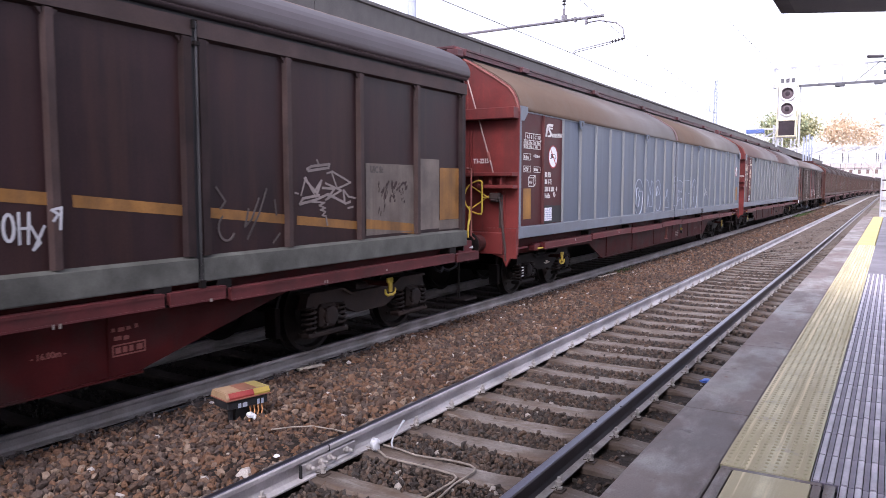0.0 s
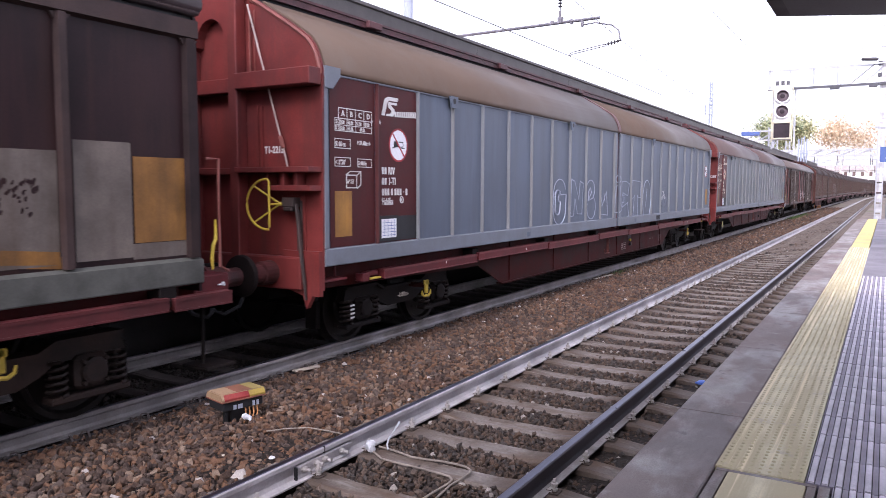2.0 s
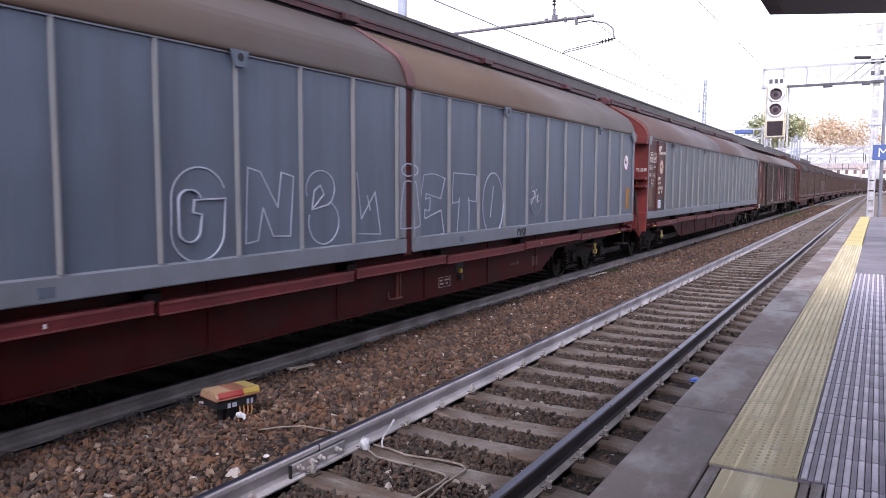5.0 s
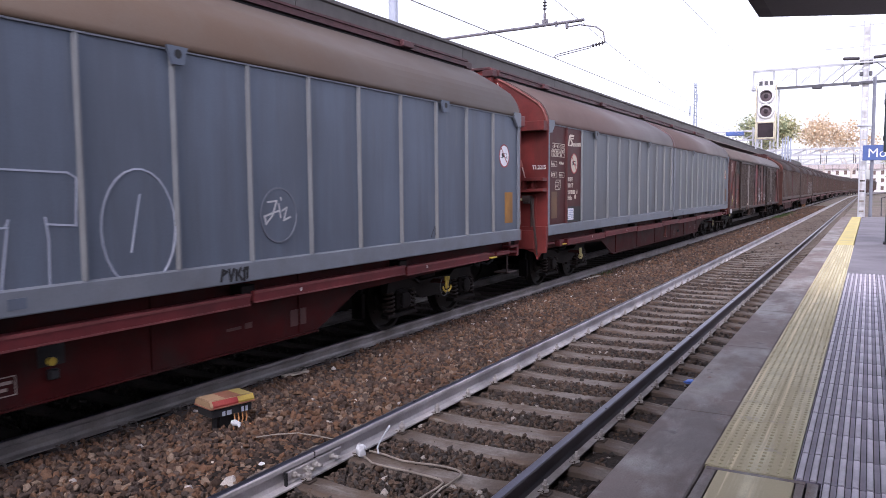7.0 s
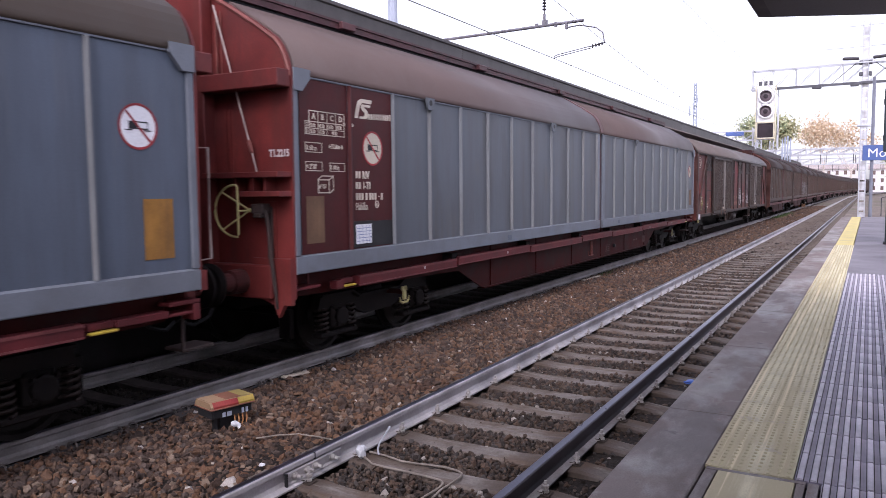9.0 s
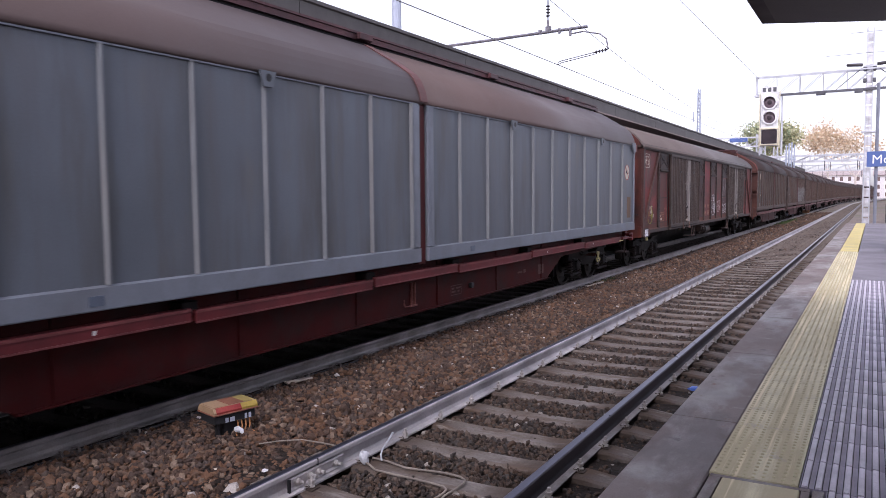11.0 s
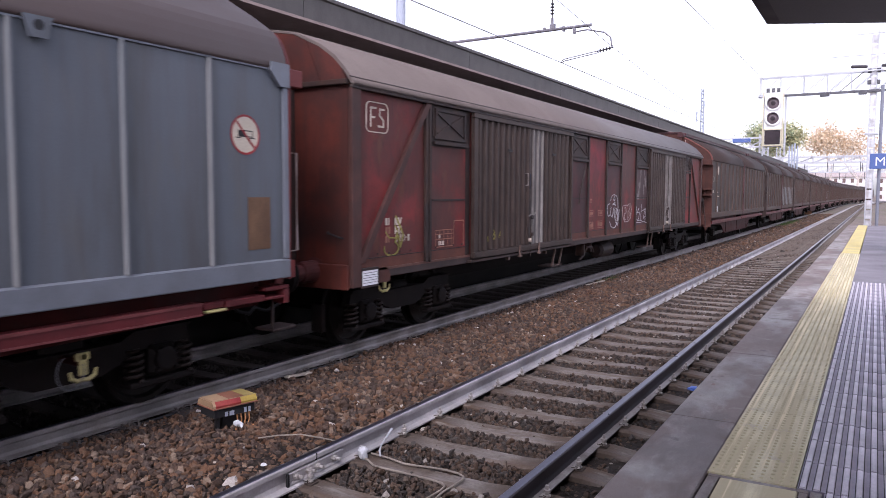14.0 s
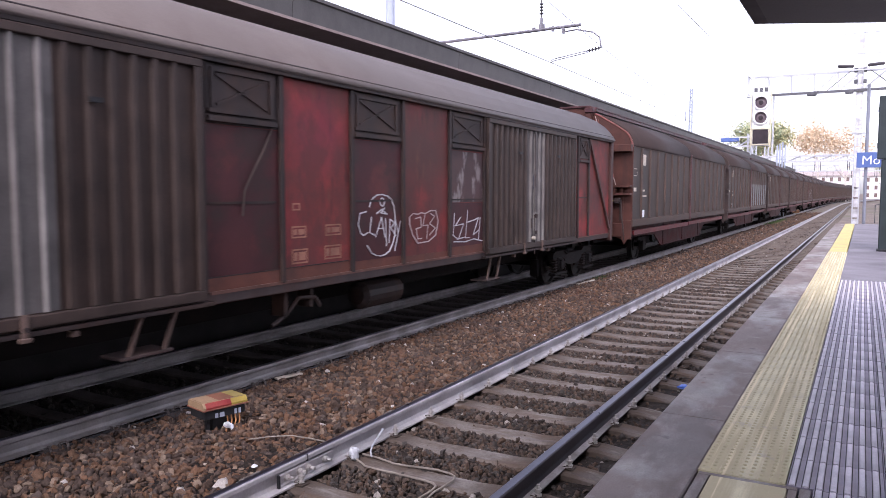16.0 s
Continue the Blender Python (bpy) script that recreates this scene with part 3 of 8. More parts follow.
def along(profile, c, top):
    """An outline of (x, z) round a line with side offset c, carried along the straight and the bend."""
    bm = bmesh.new()
    stops = [Y_START, 40, 90, Y_BEND] + [Y_BEND + 12 * k for k in range(1, 26)]
    rings = []
    for y in stops:
        ring = []
        for x, z in profile:
            px, py, _ = on_track(c + x, y)
            ring.append(bm.verts.new((px, py, top + z)))
        rings.append(ring)
    n = len(profile)
    for a, b in zip(rings, rings[1:]):
        for i in range(n):
            bm.faces.new((a[i], a[(i + 1) % n], b[(i + 1) % n], b[i]))
    bm.faces.new(rings[0][::-1])
    bm.faces.new(rings[-1])
    bmesh.ops.recalc_face_normals(bm, faces=bm.faces[:])
    return bm


for track_name, cx, top, label in (("track_1", NEAR, 0.0, "empty railway track on concrete sleepers in brown ballast"), ("track_2", FAR, FAR_Z, "railway track under the freight train")):
    track = tagged(thing(track_name, pose(0, 0, 0), label, "track"), kind="structure")
    for side in (-0.5, 0.5):
        rail = part("rail", along(rail_profile(0, 0), cx + side * GAUGE, top), (M_RAIL_SHADED if side > 0 else M_RAIL) if cx == NEAR else M_RAIL_FAR, track)
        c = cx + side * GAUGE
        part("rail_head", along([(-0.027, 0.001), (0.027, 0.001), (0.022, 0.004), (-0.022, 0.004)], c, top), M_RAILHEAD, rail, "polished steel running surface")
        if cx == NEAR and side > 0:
            part("rail_foot", along([(0.027, -0.1335), (0.074, -0.1465), (0.074, -0.150), (0.027, -0.140)], c, top), M_RAILFOOT, rail, "foot of the rail, paled for the light on it")
    # sleepers
    bm = bmesh.new()
    prism(bm, [(-1.15, -0.34), (1.15, -0.34), (1.15, -0.185), (0.9, -0.16), (0.58, -0.16), (0.4, -0.175), (-0.4, -0.175), (-0.58, -0.16), (-0.9, -0.16), (-1.15, -0.185)], "y", -0.108, 0.108)
    bmesh.ops.bevel(bm, geom=[e for e in bm.edges if abs(e.verts[0].co.y - e.verts[1].co.y) < 1e-4 and e.verts[0].co.z > -0.3 and e.verts[1].co.z > -0.3], offset=0.018, segments=1, affect="EDGES")
    one = bpy.data.meshes.new("sleeper")
    bm.to_mesh(one)
    bm.free()
    one.materials.append(M_SLEEPER if cx == NEAR else M_OILSHADE_SLEEPER)
    # a browner copy for the near track's sleepers further along
    browner = one.copy()
    browner.materials[0] = M_FARSLEEPER if cx == NEAR else M_OILSHADE_SLEEPER
    # fastening: plate, clip, bolt and nut
    bm = boxes((-0.03, 0.035, -0.04, 0.04, -0.158, -0.148), (-0.042, 0.0, -0.028, 0.028, -0.15, -0.135), bevel=0.004)
    plates = len(bm.faces)
    lathe(bm, [(-0.142, 0.022), (-0.128, 0.022), (-0.127, 0.013), (-0.112, 0.013), (-0.111, 0.021), (-0.09, 0.021), (-0.089, 0.011), (-0.06, 0.010)], (0, 0, 0), "z", 8)
    bm.faces.ensure_lookup_table()
    for f in bm.faces[plates:]:
        f.material_index = 1
    fast = bpy.data.meshes.new("rail_fastening")
    bm.to_mesh(fast)
    bm.free()
    fast.materials.append(M_PLATE)
    fast.materials.append(M_CLIP)
    fast.transform(Matrix.Translation((0, 0, -0.148)) @ Matrix.Diagonal((1.15, 1.15, 0.95, 1)) @ Matrix.Translation((0, 0, 0.148)))
    # the twin coils of a spring clip, beside the far rails
    bm = bmesh.new()
    for s in (-1, 1):
        tube(bm, [(0.055, s * 0.075, -0.13), (0.05, s * 0.08, -0.09), (0.02, s * 0.075, -0.068), (-0.015, s * 0.06, -0.08), (-0.02, s * 0.045, -0.11), (0.01, s * 0.035, -0.125)], 0.011, 6)
    lathe(bm, [(-0.13, 0.016), (-0.085, 0.016), (-0.08, 0.008)], (0.005, 0, 0), "z", 7)
    coil = bpy.data.meshes.new("spring_clip")
    bm.to_mesh(coil)
    bm.free()
    coil.materials.append(M_COIL)
    coil.transform(Matrix.Translation((0, 0, -0.13)) @ Matrix.Diagonal((1.1, 1.0, 0.7, 1)) @ Matrix.Translation((0, 0, 0.13)))
    first, pitch = (0.32, 0.59) if cx == NEAR else (0.115, 0.6)
    for i in range(-6, 110):
        s = new("sleeper", one if i < 42 else browner)
        s.parent = track
        s.location = (cx, first + pitch * i + random.uniform(-0.01, 0.01), top)
        s.rotation_euler[2] = random.uniform(-0.006, 0.006)
        if 2 <= i < 38:
            sides = ((-GAUGE / 2 - 0.095, math.pi), (-GAUGE / 2 + 0.095, 0), (GAUGE / 2 - 0.095, math.pi), (GAUGE / 2 + 0.095, 0))
            for c, turn in sides if cx == NEAR else sides[3:]:
                k = new("rail_fastening", fast) if cx == NEAR else new("spring_clip", coil)
                k.parent = s
                k.location, k.rotation_euler[2] = (c, 0, 0) if cx == NEAR else (c + 0.02, 0, -0.036), turn
    bm = bmesh.new()
    for i in range(110, 600):
        x, y, _ = on_track(cx, first + pitch * i)
        box(bm, x - 1.15, x + 1.15, y - 0.12, y + 0.12, top - 0.3, top - 0.17)
    tagged(part("far_sleepers", bm, M_FARSLEEPER if cx == NEAR else M_OILSHADE_SLEEPER, track, "distant row of concrete sleepers"), kind="stuff")

# the near platform
EDGE, YEL0, YEL1, TOP = -0.996, -0.63, -0.256, 0.55
platform = tagged(thing("platform_1", pose(0, 0, 0), "station platform with concrete coping and yellow tactile strip", "platform"), kind="structure")
part("platform_body", boxes((EDGE + 0.06, 9.0, -20, 36.4, -0.45, TOP - 0.14)), M_ASPHALT, platform)
part("platform_surface", boxes((0.90, 9.0, -20, 36.4, TOP - 0.14, TOP), (YEL1, 0.90, 12.55, 36.4, TOP - 0.14, TOP), (YEL1, 0.90, -20, 2.03, TOP - 0.14, TOP)), M_ASPHALT, platform, "grey worn asphalt surface")
bm = bmesh.new()
box(bm, EDGE, YEL0 - 0.004, 0, 1.992, TOP - 0.14, TOP, bevel=0.008)
slab = bpy.data.meshes.new("coping_slab")
bm.to_mesh(slab)
bm.free()
slab.materials.append(M_COPING)
for i in range(-5, 18):
    s = new("coping_slab", slab)
    s.parent = platform
    s.location = (random.uniform(-0.003, 0.003), 2.0 * i + 0.4, random.uniform(-0.002, 0.002))
# tactile tiles with staggered blisters
bm = boxes((YEL0, YEL1, 0.002, 0.396, TOP - 0.05, TOP + 0.002))
tile = bpy.data.meshes.new("tactile_tile")
bm.to_mesh(tile)
bm.free()
tile.materials.append(M_TACTILE)
bm = bmesh.new()
for i in range(9):
    for j in range(8):
        x, y = YEL0 + 0.021 + 0.0415 * i, 0.014 + 0.0497 * j + 0.0248 * (i % 2)
        lathe(bm, [(-0.001, 0.0095), (0.004, 0.008), (0.0055, 0.004)], (x, min(y, 0.385), TOP + 0.002), "z", 7)
dots = bpy.data.meshes.new("blisters")
bm.to_mesh(dots)
bm.free()
dots.materials.append(M_BLISTER)
for i in range(38):
    s = new("tactile_tile", tile)
    s.parent = platform
    s.location = (0, 3.545 + 0.398 * i, random.uniform(-0.001, 0.001))
    k = tagged(new("blisters", dots), kind="stuff")
    k.parent = s
part("plain_yellow_slab", boxes((-0.565, -0.245, 2.9, 3.50, TOP - 0.05, TOP + 0.003), (-0.565, -0.245, 2.3, 2.89, TOP - 0.05, TOP + 0.003), bevel=0.004), M_TACTILE, platform, "worn plain yellow slab")
part("slab_frame", boxes((-0.62, -0.572, 2.3, 3.50, TOP - 0.14, TOP), (-0.238, -0.205, 2.3, 3.50, TOP - 0.14, TOP), (-0.195, -0.152, 2.3, 3.53, TOP - 0.14, TOP), (-0.62, -0.205, 3.506, 3.535, TOP - 0.14, TOP)), M_COPING, platform)
part("slab_bed", boxes((YEL0, 0.9, -20, 12.62, TOP - 0.14, TOP - 0.03)), M_SHADE_GRIME, platform)
part("yellow_line", boxes((YEL0 + 0.01, YEL1 - 0.02, 18.68, 36.4, TOP - 0.14, TOP + 0.003)), M_YELLOWLINE, platform, "yellow painted safety line")
part("platform_strip", boxes((YEL0, YEL1, -20, 2.29, TOP - 0.14, TOP)), M_COPING, platform)
# guide tiles: flat tile, raised bars and the grime along them
WIDE, LONG = 0.3815, 0.375
for first, name in ((0, "guide_tile"), (2, "cut_guide_tile")):
    x0 = 0.0545 * first
    gt = bpy.data.meshes.new(name)
    bm = boxes((x0 + 0.002, WIDE - 0.001, 0.003, LONG - 0.003, TOP - 0.05, TOP))
    bm.to_mesh(gt)
    bm.free()
    gt.materials.append(M_GROOVE)
    ridges, grimes = bmesh.new(), bmesh.new()
    for i in range(first, 7):
        x = 0.010 + 0.0545 * i
        prism(ridges, [(x, TOP), (x + 0.026, TOP), (x + 0.023, TOP + 0.006), (x + 0.003, TOP + 0.006)], "y", 0.010, LONG - 0.010)
        for a in (x - 0.0035, x + 0.0262):
            box(grimes, a, a + 0.0035, 0.004, LONG - 0.004, TOP, TOP + 0.001)
    meshes = []
    for bm, n, mat in ((ridges, "guide_ridge", M_RIDGE), (grimes, "grime", M_SHADE_GRIME)):
        me = bpy.data.meshes.new(n)
        bm.to_mesh(me)
        bm.free()
        me.materials.append(mat)
        meshes.append((n, me))
    for i in range(-4, 24):
        for j in range(3):
            if (i < 0 and j == 0) != (first == 2):
                continue
            s = new(name, gt)
            s.parent = platform
            s.location = (YEL1 + 0.003 + WIDE * j, 3.545 + LONG * i, random.uniform(-0.001, 0.001))
            for n, me in meshes:
                new(n, me).parent = s

# the near platform's roof, over the viewer
bm = bmesh.new()
prism(bm, [(-0.93, 3.40), (2.6, 3.06), (6.0, 3.40), (6.0, 3.62), (2.6, 3.30), (-0.93, 3.62)], "y", -22, 7.49)
roof1 = tagged(thing("ceiling", pose(0, 0, 0), "dark platform canopy with grey soffit", "canopy"), kind="structure")
part("canopy_roof", bm, M_CANOPY, roof1)
bm = bmesh.new()
prism(bm, [(-0.80, 3.372), (2.6, 3.045), (2.6, 3.055), (-0.80, 3.382)], "y", -22, 7.36)
part("soffit", bm, M_SOFFIT, roof1, "grey soffit sheet")
part("canopy_column", boxes((2.5, 2.75, -6.1, -5.85, 0.55, 3.06), (2.5, 2.75, 5.9, 6.15, 0.55, 3.06)), M_CANOPY, roof1)

# the far platform and its canopy, behind the train, and unseen walls that block light
far = tagged(thing("platform_2", pose(0, 0, 0), "far platform behind the freight train", "platform"), kind="structure")
part("platform_body", boxes((-14.5, -8.42, -40, 150, -0.5, 0.38)), M_SHADE_GRIME, far)
part("platform_surface", boxes((-14.5, -8.40, -40, 150, 0.384, 0.42), bevel=0.01), M_ASPHALT, far, "grey worn asphalt surface")
can2 = tagged(thing("canopy", pose(0, 0, 0), "long platform canopy with a flat grey metal fascia", "canopy"), kind="structure")
M_PLASTER2 = material("dull_brown_plaster", (0.16, 0.14, 0.125), 0.85, stain=(0.10, 0.085, 0.075), stain_amount=0.5, bump=0.1)
part("roof_slab", boxes((-14.2, -8.68, -40, 118, 4.86, 5.16)), M_SOFFIT_FAR, can2)
for i in range(-6, 20):
    y0 = 6.0 * i - 2
    bm = bmesh.new()
    prism(bm, [(-8.66, 4.86), (-8.60, 4.84), (-8.58, 5.22), (-8.54, 5.24), (-8.54, 5.30), (-8.68, 5.30), (-8.68, 4.86)], "y", y0 + 0.006, y0 + 5.994)
    part("fascia_panel", bm, M_FASCIA, can2)
part("drip_edge", boxes((-8.70, -8.575, -40, 118, 4.79, 4.838)), M_SOFFIT_FAR, can2)
for i in range(-3, 12):
    part("column", boxes((-11.6, -11.35, 10 * i + 1, 10 * i + 1.25, 0.4, 4.86)), M_CANOPY, can2)
# Out of view; added to hold back low sky light from this side.
tagged(link("wall_east", boxes((26.0, 26.4, -80, 60, -0.5, 4.6)), M_PLASTER2), "unseen dull plaster wall beyond the near platform, added to block low light", "wall", kind="structure")
# Hidden wall, added to stop light reaching under the train from behind.
tagged(link("wall_west", boxes((-14.9, -14.5, -60, 150, -0.5, 5.2)), M_PLASTER2), "unseen dull plaster wall behind the far platform, added to block light", "wall", kind="structure")


# ---- the train ----
def run(t):
    """Metres that the train has gone at t seconds."""
    return 2.229 * t + 0.0809 * t * t


WHEEL_R = 0.46
AXLE_Z = FAR_Z + WHEEL_R
TRAIN, WHEELS = [], []


def wheelset(parent, y):
    bm = bmesh.new()
    for s in (-1, 1):
        o = [(s * 0.705, 0.08), (s * 0.705, 0.20), (s * 0.72, 0.40), (s * 0.69, 0.44), (s * 0.69, WHEEL_R + 0.028), (s * 0.715, WHEEL_R + 0.024), (s * 0.728, WHEEL_R),
             (s * 0.82, WHEEL_R - 0.004), (s * 0.82, 0.41), (s * 0.775, 0.385), (s * 0.765, 0.2), (s * 0.80, 0.16), (s * 0.80, 0.08)]
        lathe(bm, o, (0, 0, 0), "x", 28)
        for k in range(6):
            a = k * math.pi / 3
            c = (math.cos(a) * 0.29, math.sin(a) * 0.29)
            box(bm, s * 0.772 - 0.008, s * 0.772 + 0.008, c[0] - 0.02, c[0] + 0.02, c[1] - 0.02, c[1] + 0.02)
    lathe(bm, [(-0.98, 0.065), (0.98, 0.065)], (0, 0, 0), "x", 12)
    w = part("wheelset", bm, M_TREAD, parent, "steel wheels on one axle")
    w.location = (0, y, AXLE_Z)
    WHEELS.append(w)
    return w


def helix(x, y, z0, z1, r, turns, wire):
    n = int(turns * 10)
    return tube(bmesh.new(), [(x + r * math.cos(6.2832 * turns * i / n), y + r * math.sin(6.2832 * turns * i / n), z0 + (z1 - z0) * i / n) for i in range(n + 1)], wire, 6)


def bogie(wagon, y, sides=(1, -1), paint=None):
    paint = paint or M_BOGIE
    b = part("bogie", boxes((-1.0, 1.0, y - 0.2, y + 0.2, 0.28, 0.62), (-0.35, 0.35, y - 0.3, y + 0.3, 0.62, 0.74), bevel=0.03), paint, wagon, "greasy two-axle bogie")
    for s in sides:
        prof = [(-1.25, 0.42), (-1.20, 0.60), (-0.62, 0.60), (-0.45, 0.52), (0.45, 0.52), (0.62, 0.60), (1.20, 0.60), (1.25, 0.44), (0.62, 0.43), (0.48, 0.34), (0.3, 0.27), (-0.3, 0.27), (-0.48, 0.34), (-0.62, 0.43)]
        bm = prism(bmesh.new(), [(y + a, z) for a, z in prof], "x", s * 0.94, s * 1.06)
        prism(bm, [(y - 1.22, 0.585), (y - 0.6, 0.585), (y - 0.45, 0.51), (y + 0.45, 0.51), (y + 0.6, 0.585), (y + 1.22, 0.585), (y + 1.22, 0.615), (y + 0.6, 0.615), (y + 0.45, 0.54), (y - 0.45, 0.54), (y - 0.6, 0.615), (y - 1.22, 0.615)], "x", s * 0.9, s * 1.1)
        part("side_frame", bm, paint, b)
        for a in (-0.9, 0.9):
            bm = bmesh.new()
            box(bm, s * 0.93, s * 1.13, y + a - 0.15, y + a + 0.15, AXLE_Z - 0.15, AXLE_Z + 0.14, bevel=0.04)
            lathe(bm, [(s * 1.12, 0.12), (s * 1.16, 0.115), (s * 1.17, 0.09)], (0, y + a, AXLE_Z), "x", 14)
            for e in (-0.1, 0.1):
                for h in (-0.09, 0.09):
                    lathe(bm, [(s * 1.13, 0.018), (s * 1.175, 0.018)], (0, y + a + e, AXLE_Z + h), "x", 6)
            box(bm, s * 0.96, s * 1.12, y + a - 0.36, y + a + 0.36, AXLE_Z - 0.23, AXLE_Z - 0.17, bevel=0.015)
            part("axle_box", bm, paint, b)
            for e in (-0.27, 0.27):
                part("spring", helix(s * 1.04, y + a + e, AXLE_Z - 0.17, AXLE_Z + 0.12, 0.075, 5, 0.017), M_SPRING, b, "rusty coil spring")
        for e in (-1.42, 1.42):
            part("brake_block", boxes((*sorted((s * 0.62, s * 0.80)), y + e - 0.04, y + e + 0.04, 0.1, 0.45), bevel=0.01), M_BOGIE, b)
    for a in (-0.9, 0.9):
        wheelset(b, y + a)
    return b


M_SPRING = material("rusty_spring_steel", (0.020, 0.013, 0.011), 0.6, 0.1, bump=0.1)


def buffers(wagon, y, way):
    """Two buffers, the draw hook and a hanging hose on an end; way: -1 or 1 along the train."""
    for x in (-0.875, 0.875):
        bm = bmesh.new()
        lathe(bm, [(0, 0.17), (way * 0.035, 0.17), (way * 0.04, 0.135), (way * 0.30, 0.13), (way * 0.31, 0.10), (way * 0.52, 0.10)], (x, y, 0.90), "y", 18)
        bf = part("buffer", bm, M_BUFFER, wagon, "dark red buffer with greasy head")
        bm = bmesh.new()
        lathe(bm, [(way * 0.50, 0.08), (way * 0.54, 0.22), (way * 0.57, 0.23), (way * 0.60, 0.19), (way * 0.61, 0.1)], (x, y, 0.90), "y", 24)
        part("buffer_head", bm, M_BOGIE, bf, "greasy round buffer head")
    bm = boxes((-0.06, 0.06, min(y, y + way * 0.35), max(y, y + way * 0.35), 0.84, 0.96), bevel=0.02)
    tube(bm, [(-0.05, y + way * 0.3, 0.88), (-0.06, y + way * 0.42, 0.78), (0.06, y + way * 0.5, 0.72), (0.06, y + way * 0.55, 0.82)], 0.025, 6)
    part("coupling", bm, M_BOGIE, wagon)
    pts = [(0.45, y + way * 0.05, 0.72), (0.5, y + way * 0.25, 0.5), (0.48, y + way * 0.45, 0.44), (0.42, y + way * 0.6, 0.5)]
    part("brake_hose", tube(bmesh.new(), pts, 0.022, 6), M_BLACK, wagon)


M_BUFFER = material("dark_red_buffer", (0.085, 0.025, 0.024), 0.5, stain=SOOT, stain_amount=0.8, bump=0.06)


def lashing_hook(wagon, y, z, paint=None):
    """A narrow shank with a double hook, on a bracket."""
    bm = boxes((1.31, 1.345, y - 0.036, y + 0.036, z - 0.03, z + 0.15), (1.31, 1.345, y - 0.065, y + 0.055, z + 0.09, z + 0.155), bevel=0.01)
    tube(bm, [(1.33, y - 0.115, z + 0.015), (1.33, y - 0.10, z - 0.04), (1.33, y - 0.045, z - 0.068), (1.33, y, z - 0.06), (1.33, y + 0.045, z - 0.068), (1.33, y + 0.10, z - 0.04), (1.33, y + 0.115, z + 0.015)], [0.010, 0.016, 0.018, 0.018, 0.018, 0.016, 0.010], 7)
    h = part("lashing_hook", bm, paint or M_YELLOW, wagon, "yellow lashing hook")
    part("hook_bracket", boxes((0.9, 1.31, y - 0.03, y + 0.03, z + 0.05, z + 0.11)), M_FRAME, h)


def underframe(wagon, L, low0, low1, mat, belly=0.0, rise=0.8):
    """Side plates with the deep middle, sole bars and cross members."""
    for s in (1, -1):
        sag = [(low0 + 2.6, 0.27 - belly), (low1 - 2.6, 0.27 - belly)] if belly else []
        prof = [(0.2, 0.98), (0.2, 0.70), (low0 - 0.8, 0.62), (low0 - 0.1, 0.31), (low0, 0.27)] + sag + [(low1, 0.27), (low1 + 0.1, 0.30), (low1 + rise, 0.62 if rise < 1 else 0.76), (L - 0.2, 0.70 if rise < 1 else 0.78), (L - 0.2, 0.98)]
        part("sole_bar", prism(bmesh.new(), prof, "x", s * 1.255, s * 1.28), mat, wagon, "dark red underframe side plate")
        foot = [(low0, 0.27)] + sag + [(low1, 0.27)]
        part("lower_flange", prism(bmesh.new(), [(y, z - 0.018) for y, z in foot] + [(y, z) for y, z in foot[::-1]], "x", s * 1.19, s * 1.31), mat, wagon)
        n = max(2, int((low1 - low0) / 1.7)) if s > 0 else 0
        for i in range(n):
            y = low0 + 0.3 + (low1 - low0 - 0.6) * i / (n - 1)
            part("stiffener", boxes((1.278, 1.295, y - 0.01, y + 0.01, 0.28, 0.95)), mat, wagon)
    part("floor", boxes((-1.38, 1.38, 0.0, L, 0.96, 1.06)), M_FRAME, wagon)
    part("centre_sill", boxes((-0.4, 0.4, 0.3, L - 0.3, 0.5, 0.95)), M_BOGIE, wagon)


def sill_rail(wagon, y0, y1, joints, mat=None, drop=0.0, lifts=None):
    """The dusty channel along the foot of the side, in lengths."""
    cuts = [y0] + list(joints) + [y1]
    for i, (a, b) in enumerate(zip(cuts, cuts[1:])):
        up = lifts[i] if lifts else (0.02 if i % 2 else 0.0) - drop
        prof = [(1.29, 0.77 + up), (1.29, 0.83 + up), (1.41, 0.875 + up), (1.48, 0.87 + up), (1.495, 0.85 + up), (1.495, 0.765 + up), (1.48, 0.755 + up), (1.47, 0.77 + up)]
        channel = part("sill_channel", prism(bmesh.new(), prof, "y", a + 0.03, b - 0.03), mat or M_SILL, wagon, "dusty red steel channel")
        part("lip", boxes((1.493, 1.503, a + 0.03, b - 0.03, 0.845 + up, 0.872 + up), (1.493, 1.500, a + 0.03, b - 0.03, 0.752 + up, 0.768 + up)), M_LIP if not mat else mat, channel, "worn lip")
    each("roller_bracket", [(1.28, 1.45, c - 0.09, c + 0.09, 0.80, 0.985 if lifts else 0.93) for c in joints], M_BOGIE, wagon, bevel=0.01)
    part("far_sill", boxes((-1.495, -1.29, y0, y1, 0.76, 0.87)), mat or M_SILL, wagon)


M_LIP = material("worn_dusty_red_lip", (0.145, 0.042, 0.042), 0.5, stain=(0.09, 0.026, 0.027), stain_amount=0.6, bump=0.04)


